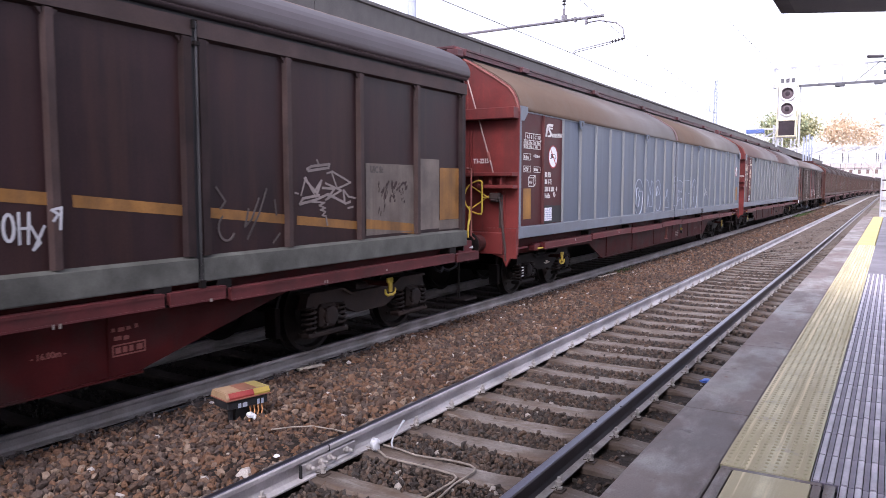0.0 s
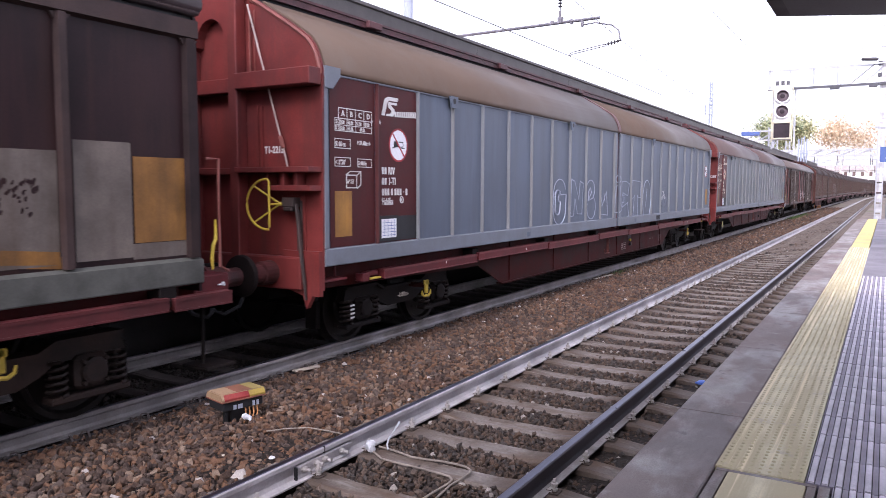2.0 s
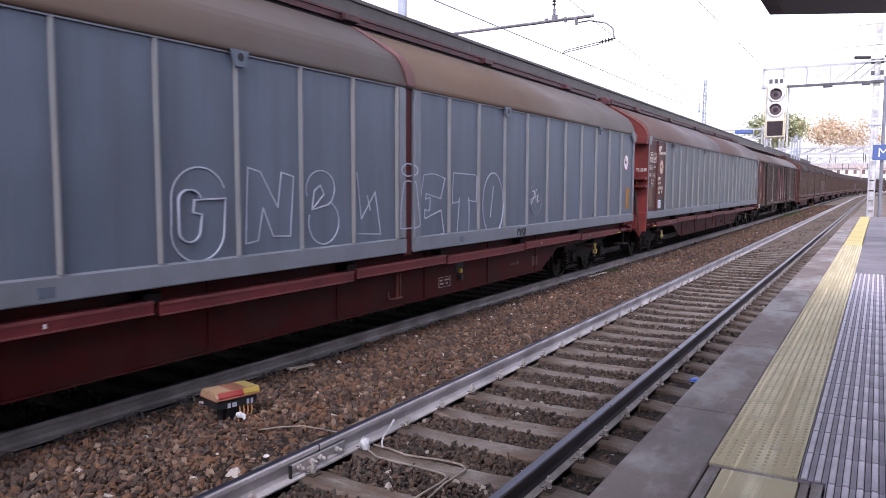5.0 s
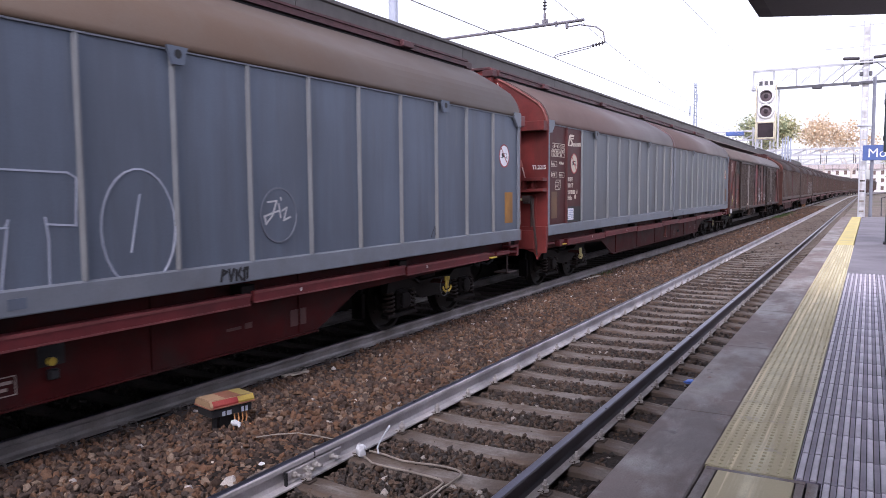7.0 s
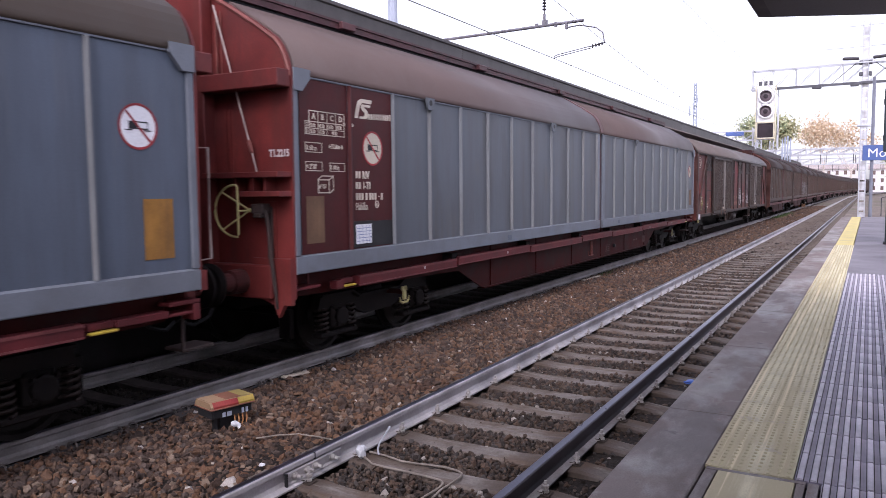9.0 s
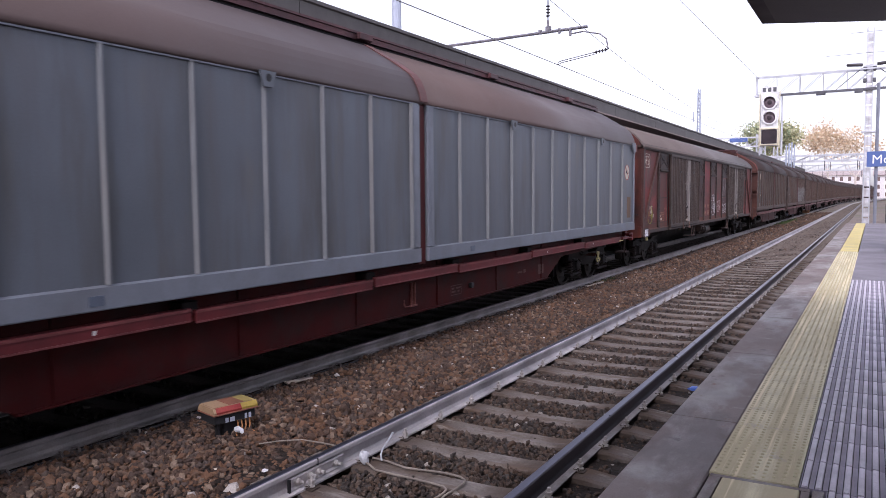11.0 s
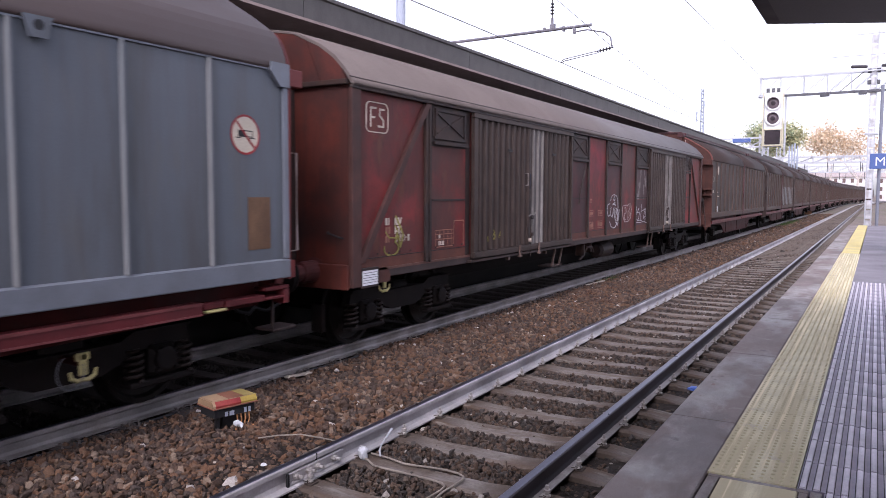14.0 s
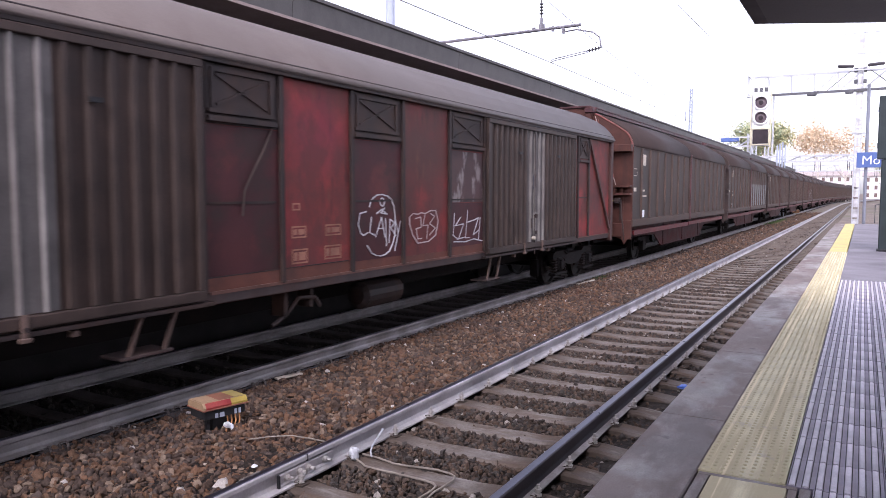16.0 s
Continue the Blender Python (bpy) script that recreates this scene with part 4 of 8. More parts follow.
def no_hump_sign(wagon, x, y, z, r, disc_paint=None):
    """White disc, red ring and bar, black wagon on a hump."""
    bm = bmesh.new()
    lathe(bm, [(0, r * 0.92), (0.002, r * 0.92)], (x, y, z), "x", 28)
    disc = part("warning_sign", bm, disc_paint or M_PAPER, wagon, "white round sign with red ring and bar")
    part("red_ring", lathe(bmesh.new(), [(0.0005, r), (0.004, r), (0.004, r * 0.895), (0.0005, r * 0.895)], (x, y, z), "x", 36, caps=False), M_SIGNRED, disc, "red ring")
    part("red_bar", stroke(bmesh.new(), x + 0.003, [(y - 0.57 * r, z + 0.61 * r), (y + 0.57 * r, z - 0.61 * r)], r * 0.1), M_SIGNRED, disc, "red slanting bar")
    part("wagon_mark", bars(x + 0.0025, [(y - 0.48 * r, y - 0.05 * r, z - 0.12 * r, z + 0.22 * r), (y - 0.05 * r, y + 0.5 * r, z + 0.17 * r, z + 0.22 * r), (y + 0.46 * r, y + 0.5 * r, z - 0.12 * r, z + 0.17 * r), (y - 0.05 * r, y + 0.46 * r, z - 0.12 * r, z - 0.07 * r), (y - 0.66 * r, y - 0.3 * r, z - 0.19 * r, z - 0.14 * r), (y + 0.3 * r, y + 0.66 * r, z - 0.19 * r, z - 0.14 * r)], 0.002), M_BLACK, disc)


def roof_parts(wagon, profile, y0, y1, mat, joints, label, seam=None):
    """Roof sheets between the joints, bent to the outline (x, z): over the ridge, or a sheet to each side where the outline stops short of it."""
    if profile[-1][0] == 0:
        lines = [profile + [(-x, z) for x, z in profile[-2::-1]]]
    else:
        lines = [profile, [(-x, z) for x, z in profile[::-1]]]
    cuts = [y0] + list(joints) + [y1]
    for line in lines:
        for a, b in zip(cuts, cuts[1:]):
            bm = shell(bmesh.new(), line, a + 0.004, b - 0.004)
            bm.normal_update()
            for f in bm.faces:
                f.smooth = abs(f.normal.y) < 0.5 and f.calc_area() > 0.3
            part("roof_sheet", bm, mat, wagon, label)
        for c in joints:
            part("roof_seam", shell(bmesh.new(), [(x * 1.006, z + 0.012) for x, z in line], c - (0.09 if seam else 0.03), c + (0.09 if seam else 0.03), 0.02), seam or mat, wagon)


def red_end(wagon, y, way, top, profile, mat, wheel=True, wheel_paint=None, rim_paint=None):
    """A welded end wall: plate cut to the roof outline, rim, two posts, ledges, braces and hand wheel."""
    low = 0.72 if wheel else 0.96
    full = [(1.52, low)] + [(x, z - 0.02) for x, z in profile] + [(-x, z - 0.02) for x, z in profile[::-1]] + [(-1.52, low)]
    a, b = sorted((y, y + way * 0.03))
    end = part("end_wall", prism(bmesh.new(), full, "y", a, b), mat, wagon, "red oxide steel end wall")
    o = y + way * 0.03
    rim = [(x * 0.985, o, z - 0.045) for x, z in profile]
    part("rim", tube(bmesh.new(), rim, 0.025, 6), rim_paint or M_RIM, end, "pale edge of the end wall")
    part("rim", tube(bmesh.new(), [(-x, yy, z) for x, yy, z in rim], 0.025, 6), rim_paint or M_RIM, end, "pale edge of the end wall")

    def bx(x0, x1, d0, d1, z0, z1):
        ya, yb = sorted((o + way * d0, o + way * d1))
        return (x0, x1, ya, yb, z0, z1)
    for s in (1, -1):
        x0, x1 = sorted((s * 0.30, s * 0.44))
        part("end_post", boxes(bx(x0, x1, 0, 0.16, 0.85, top), bevel=0.012), mat, end)
        spandrel = [(s * 0.298, top - 0.04), (s * 0.298, 3.42)] + [(s * 0.24 * math.cos(radians(v)), 3.45 + 0.30 * math.sin(radians(v))) for v in (0, 20, 40, 60, 75, 90)] + [(0, top - 0.04)]
        part("arch_plate", prism(bmesh.new(), spandrel, "y", *sorted((o, o + way * 0.12))), mat, end)
        x0, x1 = sorted((s * 0.44, s * 1.53))
        part("ledge", boxes(bx(x0, x1, 0, 0.2, 2.92, 3.10), bevel=0.01), mat, end)
        reach = 1.52 if wheel else 1.3
        rows = [(0.44, reach, 0.22, 2.0, 2.06), (0.88, reach, 0.2, 1.80, 1.86), (0.80, 0.88, 0.15, 1.80, 2.0), (1.06, 1.12, 0.15, 1.86, 2.0), (1.26, 1.30, 0.15, 1.86, 2.0)]
        each("step_ledge", [bx(*sorted((s * p, s * q)), 0, d, z0, z1) for p, q, d, z0, z1 in rows], mat, end, bevel=0.006)
        bm = tube(bmesh.new(), [(s * 0.53, o + way * 0.06, 3.86), (s * 1.08, o + way * 0.08, 2.17), (s * 1.11, o + way * 0.08, 2.055)], 0.0105, 6)
        rod = part("brace_rod", bm, M_PALEROD, end, "pale slanting brace rod")
        part("turnbuckle", tube(bmesh.new(), [(s * 1.005, o + way * 0.078, 2.40), (s * 1.01, o + way * 0.078, 2.385), (s * 1.045, o + way * 0.079, 2.275), (s * 1.05, o + way * 0.079, 2.26)], [0.015, 0.024, 0.024, 0.015], 7), M_RIM, rod, "worn turnbuckle")
        each("brace_rod", [bx(*sorted((s * 0.53, s * 0.548)), 0.03, 0.05, 3.10, 3.80), bx(*sorted((s * 0.60, s * 0.609)), 0.03, 0.04, 3.10, 3.80)], M_RIM, end)
        bm = prism(bmesh.new(), [(s * 1.0, 1.15), (s * 1.52, 1.15), (s * 1.52, 0.97), (s * 1.0, 0.97)] if not wheel else [(s * 1.0, 1.15), (s * 1.52, 1.15), (s * 1.52, 0.66), (s * 1.42, 0.66), (s * 1.34, 0.52), (s * 1.28, 0.66), (s * 1.0, 0.74)], "y", *sorted((o, o + way * 0.06)))
        part("corner_plate", bm, mat, end)
        each("stiffener", [bx(*sorted((s * 0.60, s * 0.625)), 0.0, 0.03, 2.06, 2.75), bx(*sorted((s * 0.67, s * 0.69)), 0.0, 0.03, 2.06, 2.75), bx(*sorted((s * 0.9, s * 1.3)), 0.0, 0.02, 1.1, 1.75)], mat, end)
    each("cross_beam", [bx(-0.298, 0.298, 0, 0.15, 2.90, 3.06), bx(-0.298, 0.298, 0, 0.12, 1.98, 2.06)], mat, end, bevel=0.008)
    part("headstock", boxes(bx(-1.3, 1.3, 0.0, 0.12, 0.72, 1.08), bevel=0.015), mat, end)
    part("end_cap", boxes(bx(-0.42, 0.42, -0.3, 0.17, top - 0.03, top + 0.02), bx(0.28, 0.5, 0.0, 0.2, top - 0.16, top - 0.04), bevel=0.01), M_CAP, end, "dark ridge cap")
    # grab handle
    part("grab_handle", tube(bmesh.new(), [(-0.30, o + way * 0.14, 2.38), (-0.26, o + way * 0.20, 2.38), (-0.26, o + way * 0.20, 1.2), (-0.30, o + way * 0.14, 1.2)], 0.013, 6), M_PALEROD, end)
    if not wheel:
        part("grab_handle", tube(bmesh.new(), [(1.36, o, 2.26), (1.43, o + way * 0.2, 2.26), (1.43, o + way * 0.2, 1.24), (1.36, o, 1.22)], 0.014, 6), M_PALEROD, end, "pale worn grab handle")
    if wheel:
        # a half wheel: bowed rim, straight side and three spokes that meet at the shaft
        d, hub = o + way * 0.26, Vector((1.03, o + way * 0.12, 1.66))
        edge = [Vector((0.97 + 0.30 * math.cos(radians(v)), d, 1.655 + 0.272 * math.sin(radians(v)))) for v in range(96, 265, 12)]
        ring = [Vector((0.975, d, 1.925))] + edge + [Vector((0.985, d, 1.385)), Vector((1.0, d, 1.41)), Vector((1.0, d, 1.90))]
        bm = tube(bmesh.new(), ring, 0.013, 7, closed=True)
        for v in (edge[3], edge[-4], Vector((1.0, d, 1.655))):
            tube(bm, [v, hub], 0.011, 6)
        tube(bm, [hub, Vector((1.06, o + way * 0.10, 1.66))], 0.022, 7)
        part("hand_wheel", bm, wheel_paint or M_YELLOW, end, "yellow brake hand wheel")
        part("brake_lever", tube(bmesh.new(), [(1.24, o + way * 0.10, 1.66), (1.27, o + way * 0.10, 1.45), (1.29, o + way * 0.10, 1.2), (1.345, o + way * 0.10, 0.80), (1.345, o + way * 0.08, 0.62)], [0.02, 0.022, 0.024, 0.02, 0.016], 7), M_OLDPOST, end, "worn brown brake lever")
        part("brake_gearbox", boxes(bx(1.07, 1.24, 0.02, 0.15, 1.625, 1.73), bx(1.10, 1.22, 0.02, 0.16, 1.58, 1.63), bx(1.20, 1.235, 0.02, 0.06, 0.9, 1.6), bx(1.25, 1.265, 0.02, 0.05, 0.9, 1.7), bevel=0.012), M_OLDPOST, end, "grimy brake gearbox")
    return end


M_PALEROD = material("pale_worn_rod", (0.36, 0.30, 0.275), 0.5, stain=(0.2, 0.1, 0.08), stain_amount=0.5, bump=0.0)
M_RIM = material("worn_pale_red_edge", (0.19, 0.065, 0.055), 0.55, stain=(0.12, 0.05, 0.04), stain_amount=0.5, bump=0.05)
M_LABELRIB = material("worn_dark_red_rib", (0.080, 0.022, 0.022), 0.5, stain=(0.06, 0.03, 0.028), stain_amount=0.5, bump=0.03)
M_CAP = material("dark_maroon_paint", (0.085, 0.035, 0.038), 0.5, stain=SOOT, stain_amount=0.5, bump=0.05)
PROFILE = [(1.54, 3.085), (1.535, 3.134), (1.515, 3.213), (1.481, 3.302), (1.431, 3.391), (1.362, 3.47), (1.263, 3.539), (1.076, 3.663), (0.661, 3.91)]
END_PROFILE = PROFILE + [(0.53, 3.975)]


def sliding_wall(wagon, y0, y1, ribs, mats, brown=(), z0=0.99, zb=1.175, z1=3.085, rib=0.05, face=1.50):
    """One sliding side: sheets between ribs, a foot beam, end frames; every rib is a part."""
    m_sheet, m_rib, m_beam = mats
    wall = part("sliding_wall", boxes((face - 0.03, face, y0, y1, z0, z1)), m_sheet, wagon)
    part("foot_beam", prism(bmesh.new(), [(face, z0 - 0.01), (face + 0.035, z0 - 0.01), (face + 0.04, z0), (face + 0.04, zb - 0.015), (face, zb)], "y", y0, y1), m_beam, wall, "foot beam of the sliding wall")
    part("head_rail", boxes((face, face + 0.02, y0, y1, z1 - 0.035, z1)), m_beam, wall)
    for y in (y0 + 0.035, y1 - 0.035):
        part("end_frame", boxes((face, face + 0.035, y - 0.035, y + 0.035, zb, z1 - 0.035), bevel=0.006), m_beam, wall)
    for i, y in enumerate(ribs):
        prof = [(face, y - rib / 2), (face + 0.045, y - rib / 4), (face + 0.045, y + rib / 4), (face, y + rib / 2)]
        part("rib", prism(bmesh.new(), prof, "z", zb, z1 - 0.035), M_LABELRIB if i in brown else m_rib, wall)
    return wall


def ridge(w, L, z):
    """The maroon guide rails along the ridge, over a trough coloured black for its shade."""
    for s in (1, -1):
        prof = [(s * 0.43, z - 0.11), (s * 0.525, z - 0.11), (s * 0.525, z - 0.035), (s * 0.545, z - 0.03), (s * 0.545, z), (s * 0.43, z)]
        part("ridge_rail", prism(bmesh.new(), prof, "y", 0.0, L), M_CAP, w, "dark red rail along the ridge")
    part("ridge_trough", boxes((-0.47, 0.47, 0.01, L - 0.01, 3.60, z - 0.06), (0.43, 0.68, 0.02, L - 0.02, 3.80, 3.86), (-0.68, -0.43, 0.02, L - 0.02, 3.80, 3.86)), M_BLACK, w, "trough under the ridge rail, coloured black for its shade")


def grey_wagon(s0, variant):
    """A long sliding-wall wagon: grey sides, red ends, taupe roof."""
    L, mid = 20.27, 10.195
    sheet = M_GREY if variant else M_GREY2
    w = thing("freight_wagon", pose(FAR, s0, 0), ("long grey sliding-wall freight wagon with red ends and outlined graffiti" if variant else
              "long grey sliding-wall freight wagon with red ends and dusty roof"), "freight wagon", "wagons of the train")
    underframe(w, L, 4.80, L - 5.15, M_FRAME)
    sill_rail(w, 1.12, L - 1.1, [3.58, 6.30, 9.07, 11.20, 13.90, 16.70], drop=0.022)
    first = [0.98 + 0.893 * k for k in range(11)]
    second = [11.215 + 0.893 * k for k in range(10)]
    for a, b, ribs, lugs in ((0.0, mid - 0.1, first, (2.73, 7.25)), (mid + 0.1, L, second, (13.03, 17.66))):
        wall = sliding_wall(w, a, b, ribs, (sheet, M_GREY_RIB, M_GREY_BEAM), brown=(0,) if a == 0 else (), rib=0.036)
        part("inner_frame", boxes((1.50, 1.534, b - 0.145, b - 0.072, 1.18, 3.05) if a == 0 else (1.50, 1.534, a + 0.072, a + 0.155, 1.18, 3.05)), M_GREY_BEAM, wall)
        for y in lugs:
            part("lifting_lug", prism(bmesh.new(), [(y - 0.11, 3.085), (y + 0.11, 3.085), (y + 0.06, 2.93), (y - 0.06, 2.93)], "x", 1.542, 1.57), sheet, wall, "grey lug with a round hole")
            part("lug_hole", lathe(bmesh.new(), [(1.569, 0.04), (1.572, 0.04)], (0, y, 3.02), "x", 12), M_BLACK, wall)
        part("latch_plate", boxes((1.54, 1.546, a + 1.2, a + 1.33, 1.03, 1.11) if a else (1.54, 1.546, 5.25, 5.38, 1.02, 1.10)), M_GREY, wall)
    for y, e in ((0.0, 1), (L, -1)):
        prof = [(y, 3.13), (y + e * 0.26, 3.13), (y + e * 0.26, 3.04), (y + e * 0.13, 2.90), (y, 2.90)]
        part("corner_gusset", prism(bmesh.new(), prof, "x", 1.51, 1.555), M_GREY_BEAM, w)
    part("door_post", boxes((1.40, 1.49, mid - 0.092, mid + 0.092, 0.94, 3.14), bevel=0.008), M_LABEL, w, "dark red post between the sliding walls")
    part("far_side", boxes((-1.53, -1.50, 0.0, L, 0.98, 3.08)), M_GREY, w)
    roof_parts(w, PROFILE, 0.02, L - 0.02, M_ROOF if variant else M_ROOF_DUSTY, [mid], "taupe rounded roof sheet", M_SEAM)
    ridge(w, L, 4.115)
    each("rail_lug", [(0.526, 0.60, 2.1 + 4.0 * k, 2.4 + 4.0 * k, 4.005, 4.10) for k in range(5)], M_CAP, w, bevel=0.01)
    red_end(w, 0.0, -1, 4.14, END_PROFILE, M_RED, wheel_paint=M_YELLOW if variant else M_OLDYELLOW)
    red_end(w, L, 1, 4.14, END_PROFILE, M_RED, wheel=False)
    for y, way in ((-0.02, -1), (L + 0.02, 1)):
        buffers(w, y, way)
    for y in (2.15, L - 2.15):
        bogie(w, y)
    for y in (2.38, L - 2.2):
        lashing_hook(w, y, 0.42, M_YELLOW if variant else M_OLDYELLOW)
    lever = part("yellow_lever", boxes((1.44, 1.50, 0.86, 1.08, 0.745, 0.768), bevel=0.006), M_YELLOW, w, "yellow release lever")
    part("lever_housing", boxes((1.38, 1.49, 0.72, 0.86, 0.735, 0.83), (1.36, 1.44, 0.86, 1.10, 0.78, 0.84), bevel=0.008), M_SILL, lever)
    if variant:
        each("white_dash", [(1.165, 1.170, 0.90, 0.98, 0.24 + 0.05 * k, 0.262 + 0.05 * k) for k in range(4)], M_WHITE, w)
        lettering("pivot_mark", "-1.80m-", 0.085, (1.128, 1.98, 0.37), SIDE, M_WHITE2, w)
    lever = part("yellow_lever", boxes((1.44, 1.50, L - 1.07, L - 0.83, 0.74, 0.763), bevel=0.006), M_YELLOW if variant else M_OLDYELLOW, w, "yellow release lever")
    part("lever_housing", boxes((1.36, 1.49, L - 0.83, L - 0.32, 0.765, 0.83), (1.38, 1.46, L - 1.08, L - 0.83, 0.77, 0.83), bevel=0.008), M_SILL, lever)
    part("end_fork", boxes((1.34, 1.50, L - 0.32, L + 0.02, 0.86, 0.90), (1.34, 1.50, L - 0.06, L + 0.02, 0.71, 0.86), (1.34, 1.50, L - 0.32, L - 0.06, 0.77, 0.80), bevel=0.008), M_SILL, w, "dusty red forked end of the sill")
    part("end_step", boxes((1.05, 1.32, L - 0.03, L + 0.34, 0.39, 0.42), (1.28, 1.31, L - 0.03, L, 0.42, 0.72), bevel=0.006), M_OLDPOST, w, "grimy hanging step")
    part("hook_ring", tube(bmesh.new(), arc_loop(1.35, L - 2.32, 0.44, 0.115, 0.14), 0.006, 6), M_GALV2, w, "thin wire loop beside the hook")
    part("footstep", boxes((1.30, 1.50, 0.02, 0.42, 0.80, 0.83), (1.32, 1.34, 0.02, 0.05, 0.83, 0.96), (1.32, 1.34, 0.39, 0.42, 0.83, 0.96), bevel=0.005), M_SILL, w)
    # the label panels
    x = 1.502
    panel = part("label_panel", bars(x, [(1.01, 1.85, 1.178, 3.045)], 0.006), M_LABEL, w, "dark red panel with white stencilled markings")
    part("label_panel", bars(x, [(0.12, 0.945, 1.178, 3.045)], 0.006), M_LABEL, w, "dark red panel with white stencilled markings")
    x += 0.007
    white = M_WHITE if variant else M_WHITE2
    part("black_patch", bars(x, [(1.40, 1.845, 1.19, 1.49)], 0.002), M_BLACK, panel)
    part("ochre_patch", bars(x, [(0.20, 0.50, 1.29, 1.80)], 0.002), M_OCHRE if variant else M_OCHRE3, panel, "dull yellow patch")
    holder = part("card_holder", bars(x, [(1.02, 1.42, 1.19, 1.50)], 0.012), M_BLACK, panel, "black card holder with white paper")
    part("card", bars(x + 0.013, [(1.06, 1.375, 1.23, 1.46)], 0.002), M_PAPER, holder, "white paper card")
    part("card_print", bars(x + 0.0155, [(1.08, 1.36, 1.26 + 0.038 * k, 1.265 + 0.038 * k) for k in range(5)] + [(1.12 + 0.07 * k, 1.124 + 0.07 * k, 1.24, 1.45) for k in range(4)], 0.001), M_BLUE, holder)
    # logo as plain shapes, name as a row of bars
    bm = bmesh.new()
    prism(bm, [(1.085, 2.70), (1.155, 2.70), (1.20, 2.85), (1.245, 2.885), (1.42, 2.885), (1.44, 2.93), (1.22, 2.93), (1.155, 2.90), (1.125, 2.83)], "x", x, x + 0.002)
    prism(bm, [(1.18, 2.70), (1.32, 2.70), (1.365, 2.735), (1.355, 2.79), (1.27, 2.84), (1.40, 2.84), (1.415, 2.868), (1.235, 2.868), (1.215, 2.84), (1.235, 2.80), (1.29, 2.77), (1.29, 2.745), (1.255, 2.725), (1.19, 2.725)], "x", x, x + 0.002)
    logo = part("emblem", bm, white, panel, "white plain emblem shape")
    each_bar("name_bar", x, [(1.365 + 0.049 * k, 1.40 + 0.049 * k, 2.70 + 0.002 * k, 2.765 + 0.003 * k) for k in range(10)], white, logo)
    no_hump_sign(w, x, 1.44, 2.36, 0.205, M_PAPER if variant else M_CREAMSIGN)
    # table of load limits
    rows = outline_box(0.27, 0.89, 2.46, 2.72, 0.01) + [(0.205, 0.27, 2.46, 2.47), (0.205, 0.27, 2.525, 2.533), (0.28, 0.88, 2.525, 2.533), (0.205, 0.88, 2.595, 2.605), (0.205, 0.213, 2.47, 2.60)]
    rows += [(0.42 + 0.155 * k, 0.428 + 0.155 * k, 2.534, 2.71) for k in range(3)] + [(0.42, 0.428, 2.47, 2.524), (0.575, 0.583, 2.47, 2.524)]
    part("load_table", bars(x, rows, 0.002), white, panel)
    for k, c in enumerate("ABCD"):
        lettering("table_letter", c, 0.085, (x, 0.325 + 0.155 * k, 2.63), SIDE, white, panel)
    for k, c in enumerate(("33.0t", "41.0t", "51.0t", "59.0t")):
        lettering("load_figure", c, 0.062, (x, 0.285 + 0.154 * k, 2.542), SIDE, white, panel, 0.75)
    for y, c in ((0.285, "33.0t"), (0.44, "41.0t"), (0.66, "49.0t")):
        lettering("load_figure", c, 0.062, (x, y, 2.476), SIDE, white, panel, 0.75)
    lettering("class_mark", "S", 0.065, (x, 0.225, 2.542), SIDE, white, panel)
    lettering("class_mark", "SS", 0.065, (x, 0.215, 2.476), SIDE, white, panel, 0.55)
    lettering("length_mark", "←21.60m→", 0.07, (x, 0.60, 2.325), SIDE, white, panel, 0.75)
    rows = outline_box(0.20, 0.485, 2.27, 2.38, 0.009) + outline_box(0.20, 0.485, 2.07, 2.175, 0.009) + outline_box(0.61, 0.885, 2.07, 2.17, 0.009)
    rows += outline_box(0.40, 0.60, 1.83, 1.985, 0.014)
    part("stencil", bars(x, rows, 0.002), white, panel)
    bm = stroke(bmesh.new(), x, [(0.40, 1.98), (0.47, 2.02), (0.67, 2.02), (0.67, 1.87), (0.60, 1.83)], 0.012, 0.002)
    stroke(bm, x, [(0.60, 1.98), (0.67, 2.02)], 0.012, 0.002)
    part("stencil", bm, white, panel)
    lettering("radius_mark", "R 60 m", 0.075, (x, 0.22, 2.295), SIDE, white, panel, 0.8)
    lettering("slope_mark", "< 2°30'", 0.075, (x, 0.215, 2.095), SIDE, white, panel, 0.8)
    lettering("weight_mark", "31 000 kg", 0.065, (x, 0.62, 2.095), SIDE, white, panel, 0.62)
    lettering("volume_mark", "m³ 153", 0.065, (x, 0.415, 1.885), SIDE, white, panel, 0.68)
    for y in (0.89, 1.05):
        part("star_mark", prism(bmesh.new(), [(y + r * math.sin(k * math.pi / 5), 2.61 + r * math.cos(k * math.pi / 5)) for k, r in enumerate((0.028, 0.012) * 5)], "x", x, x + 0.002), white, panel)
    # running numbers as plain bars, type words as letters
    rows = []
    for z, starts in ((2.00, (1.09, 1.145)), (1.875, (1.09, 1.145)), (1.745, (1.09, 1.145, 1.20, 1.28, 1.355, 1.41, 1.465, 1.60))):
        rows += [(a, a + 0.040, z, z + 0.082) for a in starts]
    rows.append((1.54, 1.57, 1.78, 1.792))
    each_bar("number_bar", x, rows, white, panel)
    lettering("regime_mark", "RIV", 0.122, (x, 1.22, 2.00), SIDE, white, panel, 0.8, 0.025)
    lettering("country_mark", "I-TI", 0.122, (x, 1.235, 1.875), SIDE, white, panel, 0.85, 0.025)
    tagged(lettering("type_mark", "Habillss", 0.125, (x, 1.085, 1.63), SIDE, white, panel, 0.62, 0.015), kind="stuff")
